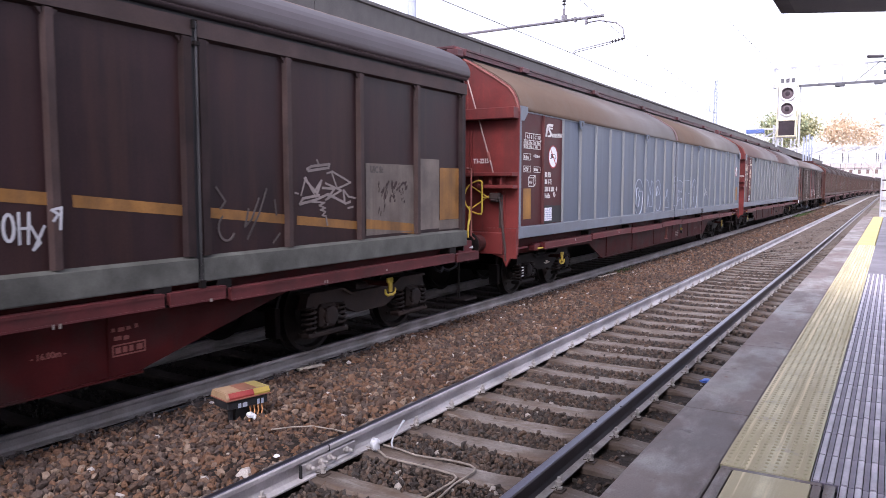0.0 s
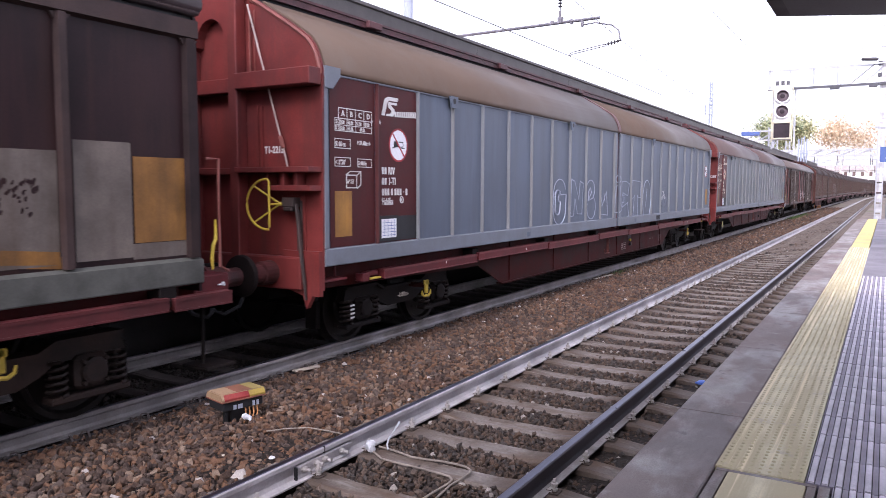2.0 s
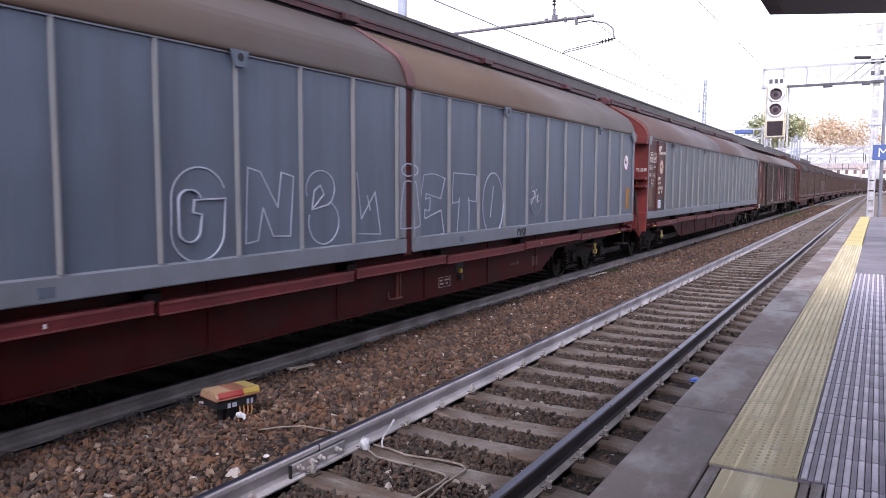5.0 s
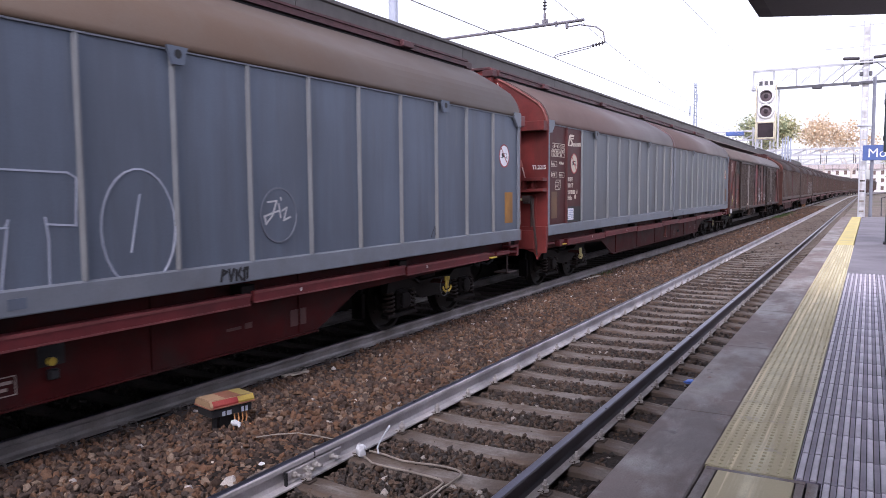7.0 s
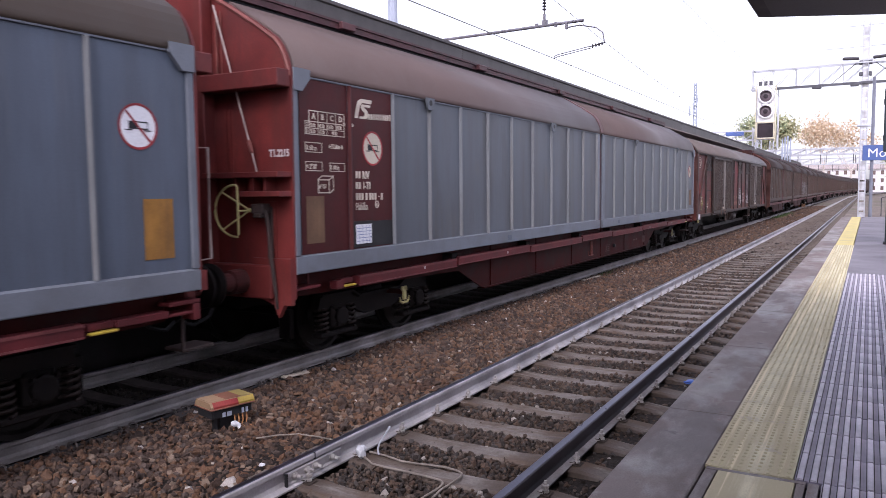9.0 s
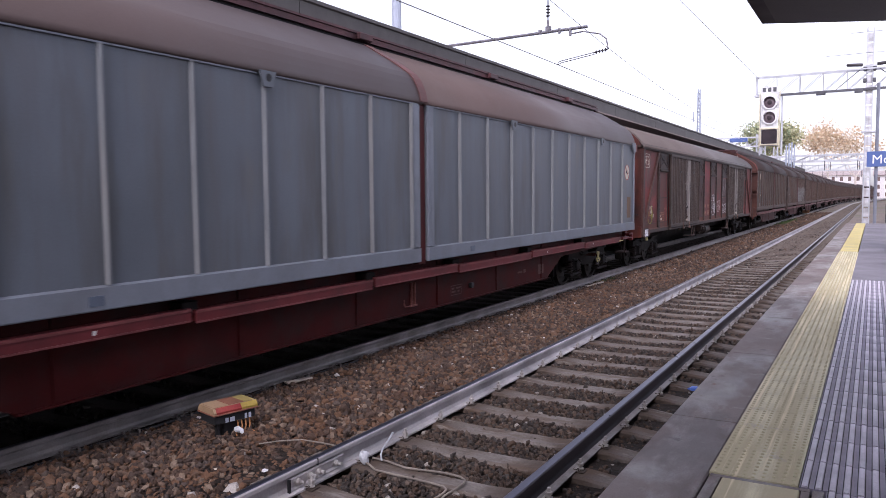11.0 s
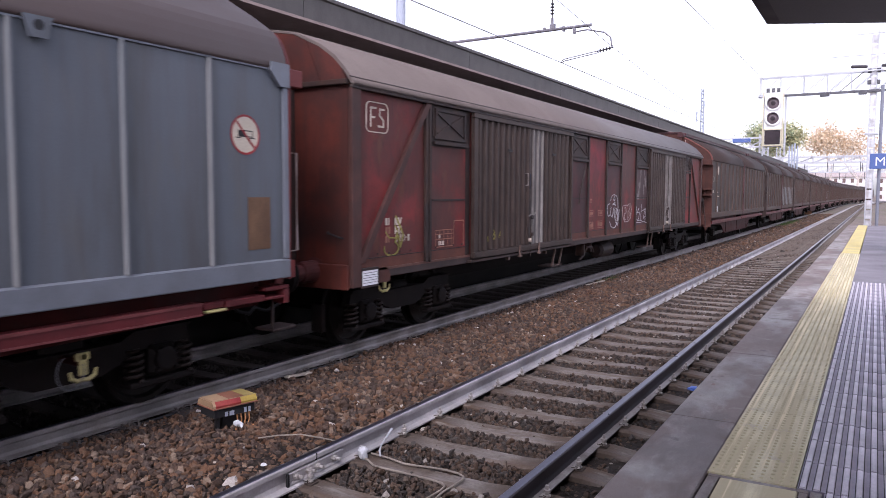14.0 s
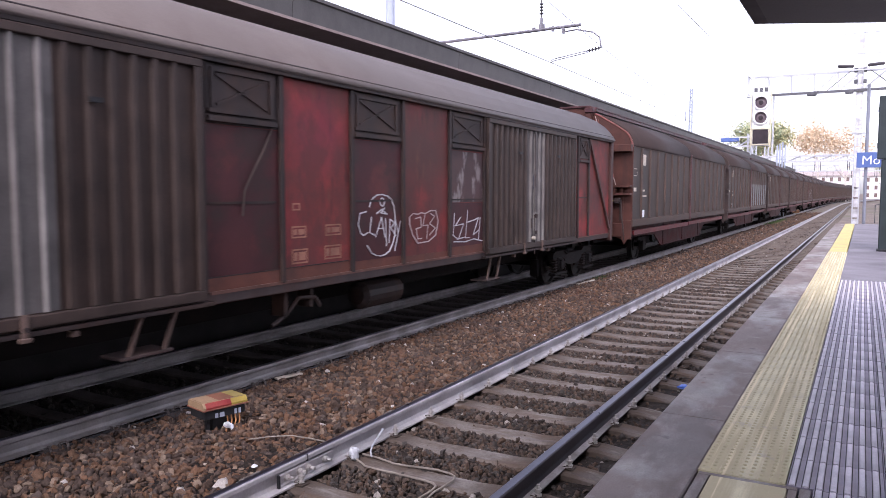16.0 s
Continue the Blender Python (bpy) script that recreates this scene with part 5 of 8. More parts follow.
    lettering("ring_letter", "R", 0.05, (x, 1.493, 1.672), SIDE, white, panel)
    part("ring_mark", stroke(bmesh.new(), x, arc(1.51, 1.69, 0.035, 0.04, 0, 360), 0.011, 0.002), white, panel)
    lettering("end_mark", "T1-2215" if variant else "T1.2215", 0.105, (0.70 if variant else 1.22, -0.034, 2.22), FRONT, M_WHITE, w, 0.80)
    # far end of the side
    no_hump_sign(w, 1.502, 19.70, 2.395, 0.19, M_PAPER if variant else M_CREAMSIGN)
    part("ochre_patch", bars(1.502, [(19.72, 20.02, 1.29, 1.80)], 0.003), M_OCHRE if variant else M_OCHRE3, w, "dull yellow patch")
    x = 1.2815
    plate = part("data_plate", bars(x, outline_box(11.33, 11.67, 0.36, 0.51, 0.009), 0.002), M_PALEROD if variant else M_FADED, w, "worn stencil frame on the underframe")
    each_bar("stencil_bar", x, [(11.36, 11.44, 0.45, 0.475), (11.50, 11.64, 0.45, 0.475), (11.36, 11.48, 0.40, 0.425), (11.54, 11.60, 0.40, 0.425)], M_PALEROD if variant else M_FADED, plate)
    each_bar("sole_marking", x, [(13.75, 13.95, 0.47, 0.50), (14.0, 14.1, 0.46, 0.52), (14.68, 14.94, 0.37, 0.55)], M_FADED, w)
    if variant:
        part("valve_plate", boxes((1.28, 1.286, 11.84, 12.06, 0.52, 0.68)), M_BLACK, w, "black valve plate")
        part("side_valve", lathe(bmesh.new(), [(1.28, 0.03), (1.33, 0.035), (1.335, 0.02)], (0, 11.93, 0.56), "x", 10), M_YELLOW, w, "small yellow valve")
    part("side_valve", boxes((1.28, 1.34, 11.90, 11.98, 0.42, 0.50), bevel=0.01), M_BLACK, w)
    foot = part("post_foot", boxes((1.28, 1.31, 10.212, 10.232, 0.37, 0.68), (1.28, 1.31, 10.288, 10.308, 0.37, 0.68), (1.28, 1.32, 10.18, 10.33, 0.35, 0.372)), M_RIM, w)
    part("foot_hook", tube(bmesh.new(), [(1.30, 10.20, 0.36), (1.30, 10.06, 0.365), (1.30, 10.03, 0.40), (1.30, 10.03, 0.46)], 0.008, 6), M_RIM, foot)
    each_bar("sill_marking", 1.5035, [(a, a + 0.025, 0.79, 0.825) for a in (2.62, 5.3, 14.6, 17.2)], M_WHITE, w)
    if variant:
        f = 1.5015
        # outlined letters along the side
        letters = (
            [arc(6.78, 1.72, 0.31, 0.28, 20, 180) + arc(6.76, 1.42, 0.30, 0.26, 180, 360) + [(7.08, 1.72), (6.72, 1.71), (6.70, 1.60), (6.80, 1.58), (6.78, 1.44)] + arc(6.66, 1.44, 0.12, 0.1, 0, -180) + [(6.54, 1.70)] + arc(6.66, 1.70, 0.12, 0.1, 180, 20)],
            [[(7.37, 2.01), (7.54, 1.97), (7.78, 1.62), (7.84, 1.97), (8.02, 1.93), (7.96, 1.32), (7.71, 1.33), (7.57, 1.62), (7.5, 1.30), (7.33, 1.28), (7.37, 2.01)]],
            [arc(8.45, 1.80, 0.24, 0.2, 200, -60) + [(8.30, 1.58), (8.50, 1.74), (8.44, 1.84), (8.34, 1.78), (8.30, 1.58)], arc(8.50, 1.44, 0.26, 0.24, 60, -200)],
            [[(9.10, 1.99), (9.18, 1.45), (9.46, 1.76), (9.57, 1.25), (9.11, 1.28)], [(9.30, 1.72), (9.36, 1.55)]],
            [[(10.57, 1.98), (10.77, 2.00), (10.89, 1.99), (11.13, 1.94), (11.01, 1.66), (10.63, 1.73), (10.61, 1.66), (10.73, 1.68), (10.72, 1.53), (10.69, 1.50), (10.59, 1.52), (10.58, 1.42), (10.60, 1.40), (11.01, 1.50), (11.10, 1.18), (10.94, 1.16), (10.45, 1.16)], [(10.57, 1.98), (10.51, 1.78), (10.46, 1.53), (10.43, 1.28)]],
            [[(11.34, 1.59), (11.34, 1.80), (11.37, 2.02), (12.01, 2.00), (12.08, 1.96), (12.06, 1.60), (11.83, 1.62)], [(11.34, 1.59), (11.53, 1.61), (11.55, 1.66)], [(11.54, 1.61), (11.47, 1.13)], [(11.82, 1.67), (11.84, 1.51), (11.83, 1.09)]],
            [arc(12.63, 1.55, 0.36, 0.49, 0, 360, 26), [(12.64, 1.83), (12.58, 1.55), (12.54, 1.36)]])
        for lines in letters:
            bm = bmesh.new()
            for line in lines:
                stroke(bm, f, line, 0.0145)
            part("outlined_letter", bm, M_CHALK, w, "pale outlined letter sprayed on the grey side")
        bm = bmesh.new()
        face, post = 1.5365, 1.4915
        stroke(bm, post, arc(10.195, 2.04, 0.175, 0.08, 56, 124, 6), 0.017)
        stroke(bm, post, arc(10.195, 2.04, 0.175, 0.08, 236, 304, 6), 0.017)
        stroke(bm, face, arc(10.175, 2.035, 0.19, 0.08, 118, 242, 10), 0.017)
        stroke(bm, face, arc(10.175, 2.035, 0.19, 0.08, 52, -52, 10), 0.017)
        stroke(bm, post, [(10.10, 1.89), (10.20, 1.90), (10.29, 1.89)], 0.017)
        stroke(bm, post, [(10.10, 1.29), (10.29, 1.29)], 0.014)
        stroke(bm, face, [(10.09, 1.89), (10.04, 1.87), (9.97, 1.60), (9.955, 1.30), (10.09, 1.29)], 0.015)
        stroke(bm, face, [(10.30, 1.89), (10.33, 1.86), (10.43, 1.33), (10.41, 1.31), (10.30, 1.29)], 0.015)
        part("outlined_letter", bm, M_CHALK, w, "pale outlined letter sprayed across the brown post")
        part("sprayed_ring", stroke(bmesh.new(), f, arc(14.30, 1.605, 0.265, 0.275, 0, 360, 30), 0.016), M_CHALK2, w, "faint sprayed ring")
        bm = bmesh.new()
        stroke(bm, f, [(14.14, 1.74), (14.27, 1.75), (14.21, 1.61), (14.11, 1.52), (14.09, 1.60), (14.30, 1.65)], 0.018)
        stroke(bm, f, [(14.30, 1.72), (14.325, 1.58)], 0.018)
        stroke(bm, f, [(14.35, 1.65), (14.42, 1.68), (14.37, 1.55), (14.47, 1.58)], 0.018)
        stroke(bm, f, [(14.33, 1.78), (14.34, 1.76)], 0.018)
        part("sprayed_tag", bm, M_PATCHWHITE, w, "small white sprayed tag")
        bm = bmesh.new()
        for k, line in enumerate(([(0, 1.02), (0.02, 1.12), (0.07, 1.10), (0.01, 1.07)], [(0.10, 1.12), (0.12, 1.01), (0.16, 1.12)], [(0.19, 1.11), (0.19, 1.01)], [(0.20, 1.06), (0.25, 1.12), (0.22, 1.06), (0.26, 1.01)], [(0.30, 1.12), (0.29, 1.0)], [(0.28, 1.09), (0.34, 1.12), (0.33, 1.02)])):
            stroke(bm, 1.541, [(13.46 + a, z) for a, z in line], 0.025)
        tagged(part("black_scrawl", bm, M_BLACK, w, "black sprayed scrawl on the foot beam"), kind="stuff")
        part("sprayed_arc", stroke(bmesh.new(), f, [(17.34, 1.20), (17.37, 1.27), (17.44, 1.34), (17.45, 1.22)], 0.008), M_BLACK, w)
    TRAIN.append((w, s0))
    return w


M_OLDYELLOW = material("faded_yellow_paint", (0.42, 0.37, 0.16), 0.55, stain=(0.2, 0.16, 0.1), stain_amount=0.5, bump=0.05, vary=0.15)
M_FAINT = material("rubbed_spray_paint", (0.075, 0.062, 0.058), 0.6, bump=0.0, vary=0.4)
M_STENCIL = material("rubbed_dark_stencil", (0.06, 0.052, 0.05), 0.6, bump=0.0, vary=0.3)
M_CHALK2 = material("thin_spray_mist", (0.14, 0.153, 0.19), 0.6, stain=(0.13, 0.135, 0.16), stain_amount=0.8, bump=0.0, vary=0.15)
M_PATCHWHITE = material("dull_white_spray", (0.40, 0.40, 0.42), 0.6, bump=0.0, vary=0.15)
M_TANSPRAY = material("tan_spray_paint", (0.24, 0.20, 0.188), 0.6, stain=(0.12, 0.10, 0.095), stain_amount=0.8, bump=0.0, vary=0.3)
M_FADEDWHITE = material("faded_white_mark", (0.26, 0.22, 0.20), 0.6, bump=0.0, vary=0.2)
M_FADED = material("faded_stencil_paint", (0.085, 0.04, 0.037), 0.6, bump=0.0, vary=0.3)


def dark_wagon(s1):
    """The sooty brown sliding-wall wagon with an ochre stripe; its last end is at s1."""
    L = 19.7
    s0 = s1 - L
    w = thing("freight_wagon", pose(FAR, s0, 0), "sooty dark brown sliding-wall freight wagon with ochre stripe and graffiti", "freight wagon", "wagons of the train")
    underframe(w, L, 5.6, L - 5.45, M_FRAME, rise=1.95)
    sill_rail(w, -0.3, L + 0.26, [0.9, 4.9, L - 9.8, L - 5.33, L - 4.65, L - 0.45], mat=M_SILLDARK, lifts=(0.0, 0.02, 0.0, 0.06, 0.055, 0.022, 0.01))
    q = L / 4
    for k in range(4):
        a, b = q * k + 0.03, q * (k + 1) - (0.03 if k < 3 else 0.06)
        wall = part("sliding_wall", boxes((1.36, 1.39, a, b, 1.0, 3.30)), M_BROWN, w, "sooty brown sliding wall")
        part("foot_beam", prism(bmesh.new(), [(1.39, 0.98), (1.45, 0.98), (1.455, 0.99), (1.455, 1.19), (1.39, 1.215)], "y", a, b), M_BEAM_GREEN, wall, "grey-green foot beam")
        part("head_beam", prism(bmesh.new(), [(1.39, 3.12), (1.45, 3.14), (1.45, 3.29), (1.39, 3.30)], "y", a, b), M_BROWN_RIB, wall)
        for i in range(5):
            y = a + (b - a) * i / 4 + ((-0.07 if k < 3 else -0.055) if 0 < i < 4 else 0.0)
            wide = 0.11 if i in (0, 4) else 0.085
            y = min(max(y, a + wide / 2), b - wide / 2 - (0.03 if k == 3 else 0.0))
            prof = [(1.39, y - wide / 2), (1.45, y - wide / 2 + 0.012), (1.45, y + wide / 2 - 0.012), (1.39, y + wide / 2)]
            post = part("rib", prism(bmesh.new(), prof, "z", 1.215, 3.13), M_BROWN_END if i in (0, 4) else M_BROWN_RIB, wall)
            for way in (-1, 1):
                g = y + way * wide / 2
                if a < g < b:
                    part("corner_gusset", prism(bmesh.new(), [(g, 3.125), (g + way * 0.045, 3.125), (g, 3.075)], "x", 1.391, 1.425), M_BROWN_RIB, post)
        for i in range(4 if k < 3 else 3):
            p, q1 = a + 0.09 + (b - a) * i / 4, a - 0.05 + (b - a) * (i + 1) / 4
            zs = [1.78 - 0.0975 * (v - L + 6.61) if k > 1 else 1.8 for v in (p, q1)]
            part("stripe", prism(bmesh.new(), [(p, zs[0] - 0.05), (q1, zs[1] - 0.05), (q1, zs[1] + 0.045), (p, zs[0] + 0.045)], "x", 1.391, 1.393), M_OCHRE2, wall, "faded ochre stripe")
    lock = part("lock_bar", boxes((1.45, 1.468, 3 * q - 0.009, 3 * q + 0.009, 0.93, 3.27), bevel=0.003), M_LOCKBAR, w, "grey locking bar")
    each("bar_guide", [(1.44, 1.485, 3 * q - 0.03, 3 * q + 0.03, 3.06, 3.10), (1.44, 1.485, 3 * q - 0.045, 3 * q - 0.02, 3.20, 3.28), (1.44, 1.485, 3 * q - 0.03, 3 * q + 0.03, 0.93, 1.0)], M_BOGIE, lock, bevel=0.004)
    each("seal_strip", [(1.36, 1.42, k * q - 0.03, k * q + 0.03, 1.0, 3.29) for k in (1, 2, 3)], M_BLACK, w)
    part("far_side", boxes((-1.45, -1.40, 0, L, 1.0, 3.30)), M_BROWN, w)
    prof = [(1.36, 3.36), (1.47, 3.375), (1.492, 3.40), (1.495, 3.45), (1.475, 3.52), (1.42, 3.60), (1.33, 3.67), (1.20, 3.74), (1.0, 3.83), (0.5, 3.96), (0, 4.0)]
    roof_parts(w, prof, -0.05, L - 0.04, M_ROOF_DARK, [], "sooty rounded roof sheet")
    # Black strip stands in for the shade in the gap under the roof edge.
    part("eave_groove", boxes((1.34, 1.37, 0.0, L - 0.07, 3.295, 3.38)), M_BLACK, w)
    for y, way in ((0.0, -1), (L - 0.07, 1)):
        full = [(1.40, 0.9), (1.40, 3.3), (1.36, 3.6), (1.0, 3.8), (0, 3.97), (-1.0, 3.8), (-1.36, 3.6), (-1.40, 3.3), (-1.40, 0.9)]
        a, b = sorted((y, y + way * 0.03))
        e = part("end_wall", prism(bmesh.new(), full, "y", a, b), M_BROWN, w)
        part("end_post", boxes((-0.7, -0.55, *sorted((y + way * 0.03, y + way * 0.13)), 1.0, 3.6), (0.55, 0.7, *sorted((y + way * 0.03, y + way * 0.13)), 1.0, 3.6), bevel=0.01), M_BROWN_RIB, e)
        part("headstock", boxes((-1.3, 1.3, *sorted((y + way * 0.03, y + way * 0.45)), 0.74, 1.02), bevel=0.015), M_SILL, w)
        buffers(w, y + way * 0.45, way)
    part("grab_handle", tube(bmesh.new(), [(1.38, L + 0.05, 2.1), (1.38, L + 0.2, 2.1), (1.38, L + 0.2, 1.1), (1.38, L + 0.3, 1.05)], 0.016, 6), M_RIM, w)
    part("yellow_lever", tube(bmesh.new(), [(1.38, L + 0.15, 1.54), (1.38, L + 0.15, 1.36), (1.38, L + 0.12, 1.30), (1.38, L + 0.10, 1.18), (1.38, L + 0.11, 1.08)], [0.012, 0.018, 0.018, 0.018, 0.012], 7), M_YELLOW, w, "yellow release lever")
    part("tail_lamp_bracket", boxes((1.36, 1.39, L + 0.22, L + 0.25, 0.91, 0.95), (1.36, 1.39, L + 0.17, L + 0.22, 0.92, 0.935), bevel=0.006), M_PATCHWHITE, w, "white lamp bracket")
    part("hanging_step", boxes((1.05, 1.4, L + 0.0, L + 0.35, 0.14, 0.17), (1.2, 1.23, L + 0.1, L + 0.13, 0.17, 0.8), bevel=0.005), M_BOGIE, w)
    for y in (L - 1.86, 2.0):
        bogie(w, y, paint=M_BOGIE_RUSTY)
    lashing_hook(w, L - 1.82, 0.53)
    each_bar("sill_marking", 1.5035, [(L - 6.35, L - 6.335, 0.79, 0.825), (L - 6.30, L - 6.28, 0.79, 0.825), (L - 4.88, L - 4.85, 0.80, 0.83), (L - 3.3, L - 3.285, 0.79, 0.82), (L - 3.26, L - 3.24, 0.79, 0.82), (L - 2.15, L - 2.125, 0.81, 0.835)], M_FADEDWHITE, w)
    # notices and spray on the last doors
    x = 1.3925
    patch = part("notice_patch", bars(x, [(L - 2.40, L - 1.375, 1.25, 2.11)], 0.002), M_PATCH, w, "pale weathered notice patch")
    rng = random.Random(8)
    bm = bmesh.new()
    for k in range(70):
        y = L - 2.16 + 0.64 * rng.random() ** 0.9
        z1 = 1.89 - abs(rng.gauss(0, 0.10)) - (0.22 * rng.random() if y < L - 2.0 else 0.0)
        tall, half = rng.uniform(0.03, 0.13) if y < L - 1.75 else rng.uniform(0.02, 0.07), rng.uniform(0.008, 0.022)
        flake = [(y + half * rng.uniform(0.4, 1.2) * math.cos(a) + 0.1 * tall * math.sin(a), z1 + tall / 2 * rng.uniform(0.5, 1.1) * math.sin(a)) for a in (0.3, 1.2, 2.0, 2.9, 3.8, 4.7, 5.6)]
        prism(bm, flake, "x", x + 0.0021 + 0.00001 * k, x + 0.003 + 0.00002 * k)
    tagged(part("peeled_paint", bm, M_BROWN, patch, "dark ragged flakes of peeled paint"), kind="stuff")
    part("patch_stripe", prism(bmesh.new(), [(L - 2.40, 1.335), (L - 1.38, 1.25), (L - 1.38, 1.35), (L - 2.40, 1.45)], "x", x + 0.002, x + 0.004), M_OCHRE2, patch)
    lettering("notice_word", "UIC St", 0.11, (x + 0.0025, L - 2.31, 2.0), SIDE, M_STENCIL, patch, 0.85)
    part("notice_patch", bars(x, [(L - 1.245, L - 0.74, 1.26, 2.20), (L - 0.74, L - 0.14, 1.24, 1.37)], 0.002), M_PATCH, w, "pale weathered notice patch")
    part("ochre_patch", bars(x, [(L - 0.72, L - 0.20, 1.375, 2.09)], 0.002), M_OCHRE2, w, "faded ochre patch")
    bm = bmesh.new()
    scrawl = [[(-3.43, 2.02), (-3.36, 2.05), (-3.06, 2.08), (-3.08, 2.04), (-3.41, 2.00)],
              [(-3.27, 2.12), (-3.23, 2.06)],
              [(-3.53, 1.74), (-3.45, 1.93), (-3.37, 1.81), (-3.29, 1.72)],
              [(-3.47, 1.92), (-3.31, 1.78), (-3.20, 1.90), (-3.27, 1.76), (-3.35, 1.82)],
              [(-3.10, 1.98), (-3.01, 2.00), (-2.69, 1.88), (-2.93, 1.81), (-3.13, 1.87), (-2.86, 1.79), (-3.13, 1.69)],
              [(-3.02, 1.98), (-2.94, 1.83)],
              [(-2.82, 1.79), (-2.80, 1.65), (-3.09, 1.75), (-3.30, 1.69), (-3.55, 1.65), (-3.50, 1.71), (-3.24, 1.74)],
              [(-2.81, 1.79), (-2.73, 1.72), (-2.60, 1.70)],
              [(-3.35, 1.67), (-3.15, 1.66), (-3.24, 1.63), (-3.14, 1.60), (-3.22, 1.58), (-3.14, 1.56), (-3.19, 1.52), (-3.13, 1.51), (-3.11, 1.41)],
              [(-2.79, 1.64), (-2.70, 1.66)],
              [(-2.74, 1.59), (-2.65, 1.60)],
              [(-3.62, 1.77), (-3.57, 1.76)],
              [(-3.18, 1.82), (-2.98, 1.81), (-3.09, 1.71)]]
    for k, line in enumerate(scrawl):
        stroke(bm, x, [(L + a, b) for a, b in line], (0.028, 0.022, 0.018)[k % 3])
    tagged(part("spray_scrawl", bm, M_TANSPRAY, w, "pale tangled sprayed scrawl"), kind="stuff")
    bm = bmesh.new()
    y0 = L - 6.72

    def pen(x, points, width=0.02):
        stroke(bm, x, [(y0 + 0.62 * y, 1.52 + 0.8 * (z - 1.42)) for y, z in points], width)
    pen(1.392, [(0.0, 1.55), (0.1, 1.62), (0.12, 1.5), (0.02, 1.46)])
    pen(1.392, arc(0.24, 1.45, 0.06, 0.12, 0, 360))
    pen(1.392, [(0.36, 1.58), (0.36, 1.3), (0.36, 1.44), (0.48, 1.44), (0.48, 1.58), (0.46, 1.3)])
    pen(1.392, [(0.5, 1.45), (0.60, 1.3), (0.52, 1.24), (0.66, 1.45)])
    pen(1.452, [(0.72, 1.5), (0.78, 1.56), (0.70, 1.6), (0.82, 1.62), (0.80, 1.42)])
    part("white_tag", bm, M_PATCHWHITE, w, "white sprayed tag")
    bm = bmesh.new()
    for line in ([(-4.68, 1.83), (-4.57, 1.70), (-4.63, 1.63)], arc(-4.56, 1.45, 0.1, 0.12, 120, 330), [(-4.28, 1.62), (-4.33, 1.45), (-4.24, 1.52), (-4.14, 1.72)], [(-4.03, 1.81), (-4.14, 1.57), (-4.30, 1.33)], [(-3.95, 1.27), (-3.85, 1.36)], [(-3.92, 1.70), (-3.90, 1.55)]):
        stroke(bm, x, [(L + a, b) for a, b in line], 0.02)
    tagged(part("faint_tag", bm, M_FAINT, w, "faint pale tag"), kind="stuff")
    each_bar("sole_marking", 1.2815, [(L - 5.72, L - 5.69, 0.64, 0.67), (L - 5.66, L - 5.60, 0.635, 0.67), (L - 5.58, L - 5.54, 0.64, 0.67), (L - 5.50, L - 5.47, 0.645, 0.68), (L - 5.70, L - 5.63, 0.565, 0.60), (L - 5.61, L - 5.56, 0.56, 0.595)], M_RIM, w)
    plate = part("sole_marking", bars(1.2815, outline_box(L - 5.72, L - 5.40, 0.43, 0.53, 0.012), 0.002), M_RIM, w, "rubbed stencil frame")
    each_bar("stencil_bar", 1.2815, [(L - 5.69, L - 5.64, 0.455, 0.505), (L - 5.62, L - 5.58, 0.455, 0.505), (L - 5.56, L - 5.52, 0.455, 0.505), (L - 5.49, L - 5.43, 0.455, 0.505)], M_RIM, plate)
    lettering("pivot_mark", "- 16.00m -", 0.068, (1.2815, L - 6.40, 0.53), SIDE, M_RIM, w)
    TRAIN.append((w, s0))
    return w


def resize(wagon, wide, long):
    """Fits a wagon's width and length to the camera's view; wheels only move."""
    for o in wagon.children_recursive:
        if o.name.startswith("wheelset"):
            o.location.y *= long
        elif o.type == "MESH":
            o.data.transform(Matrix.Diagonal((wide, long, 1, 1)))


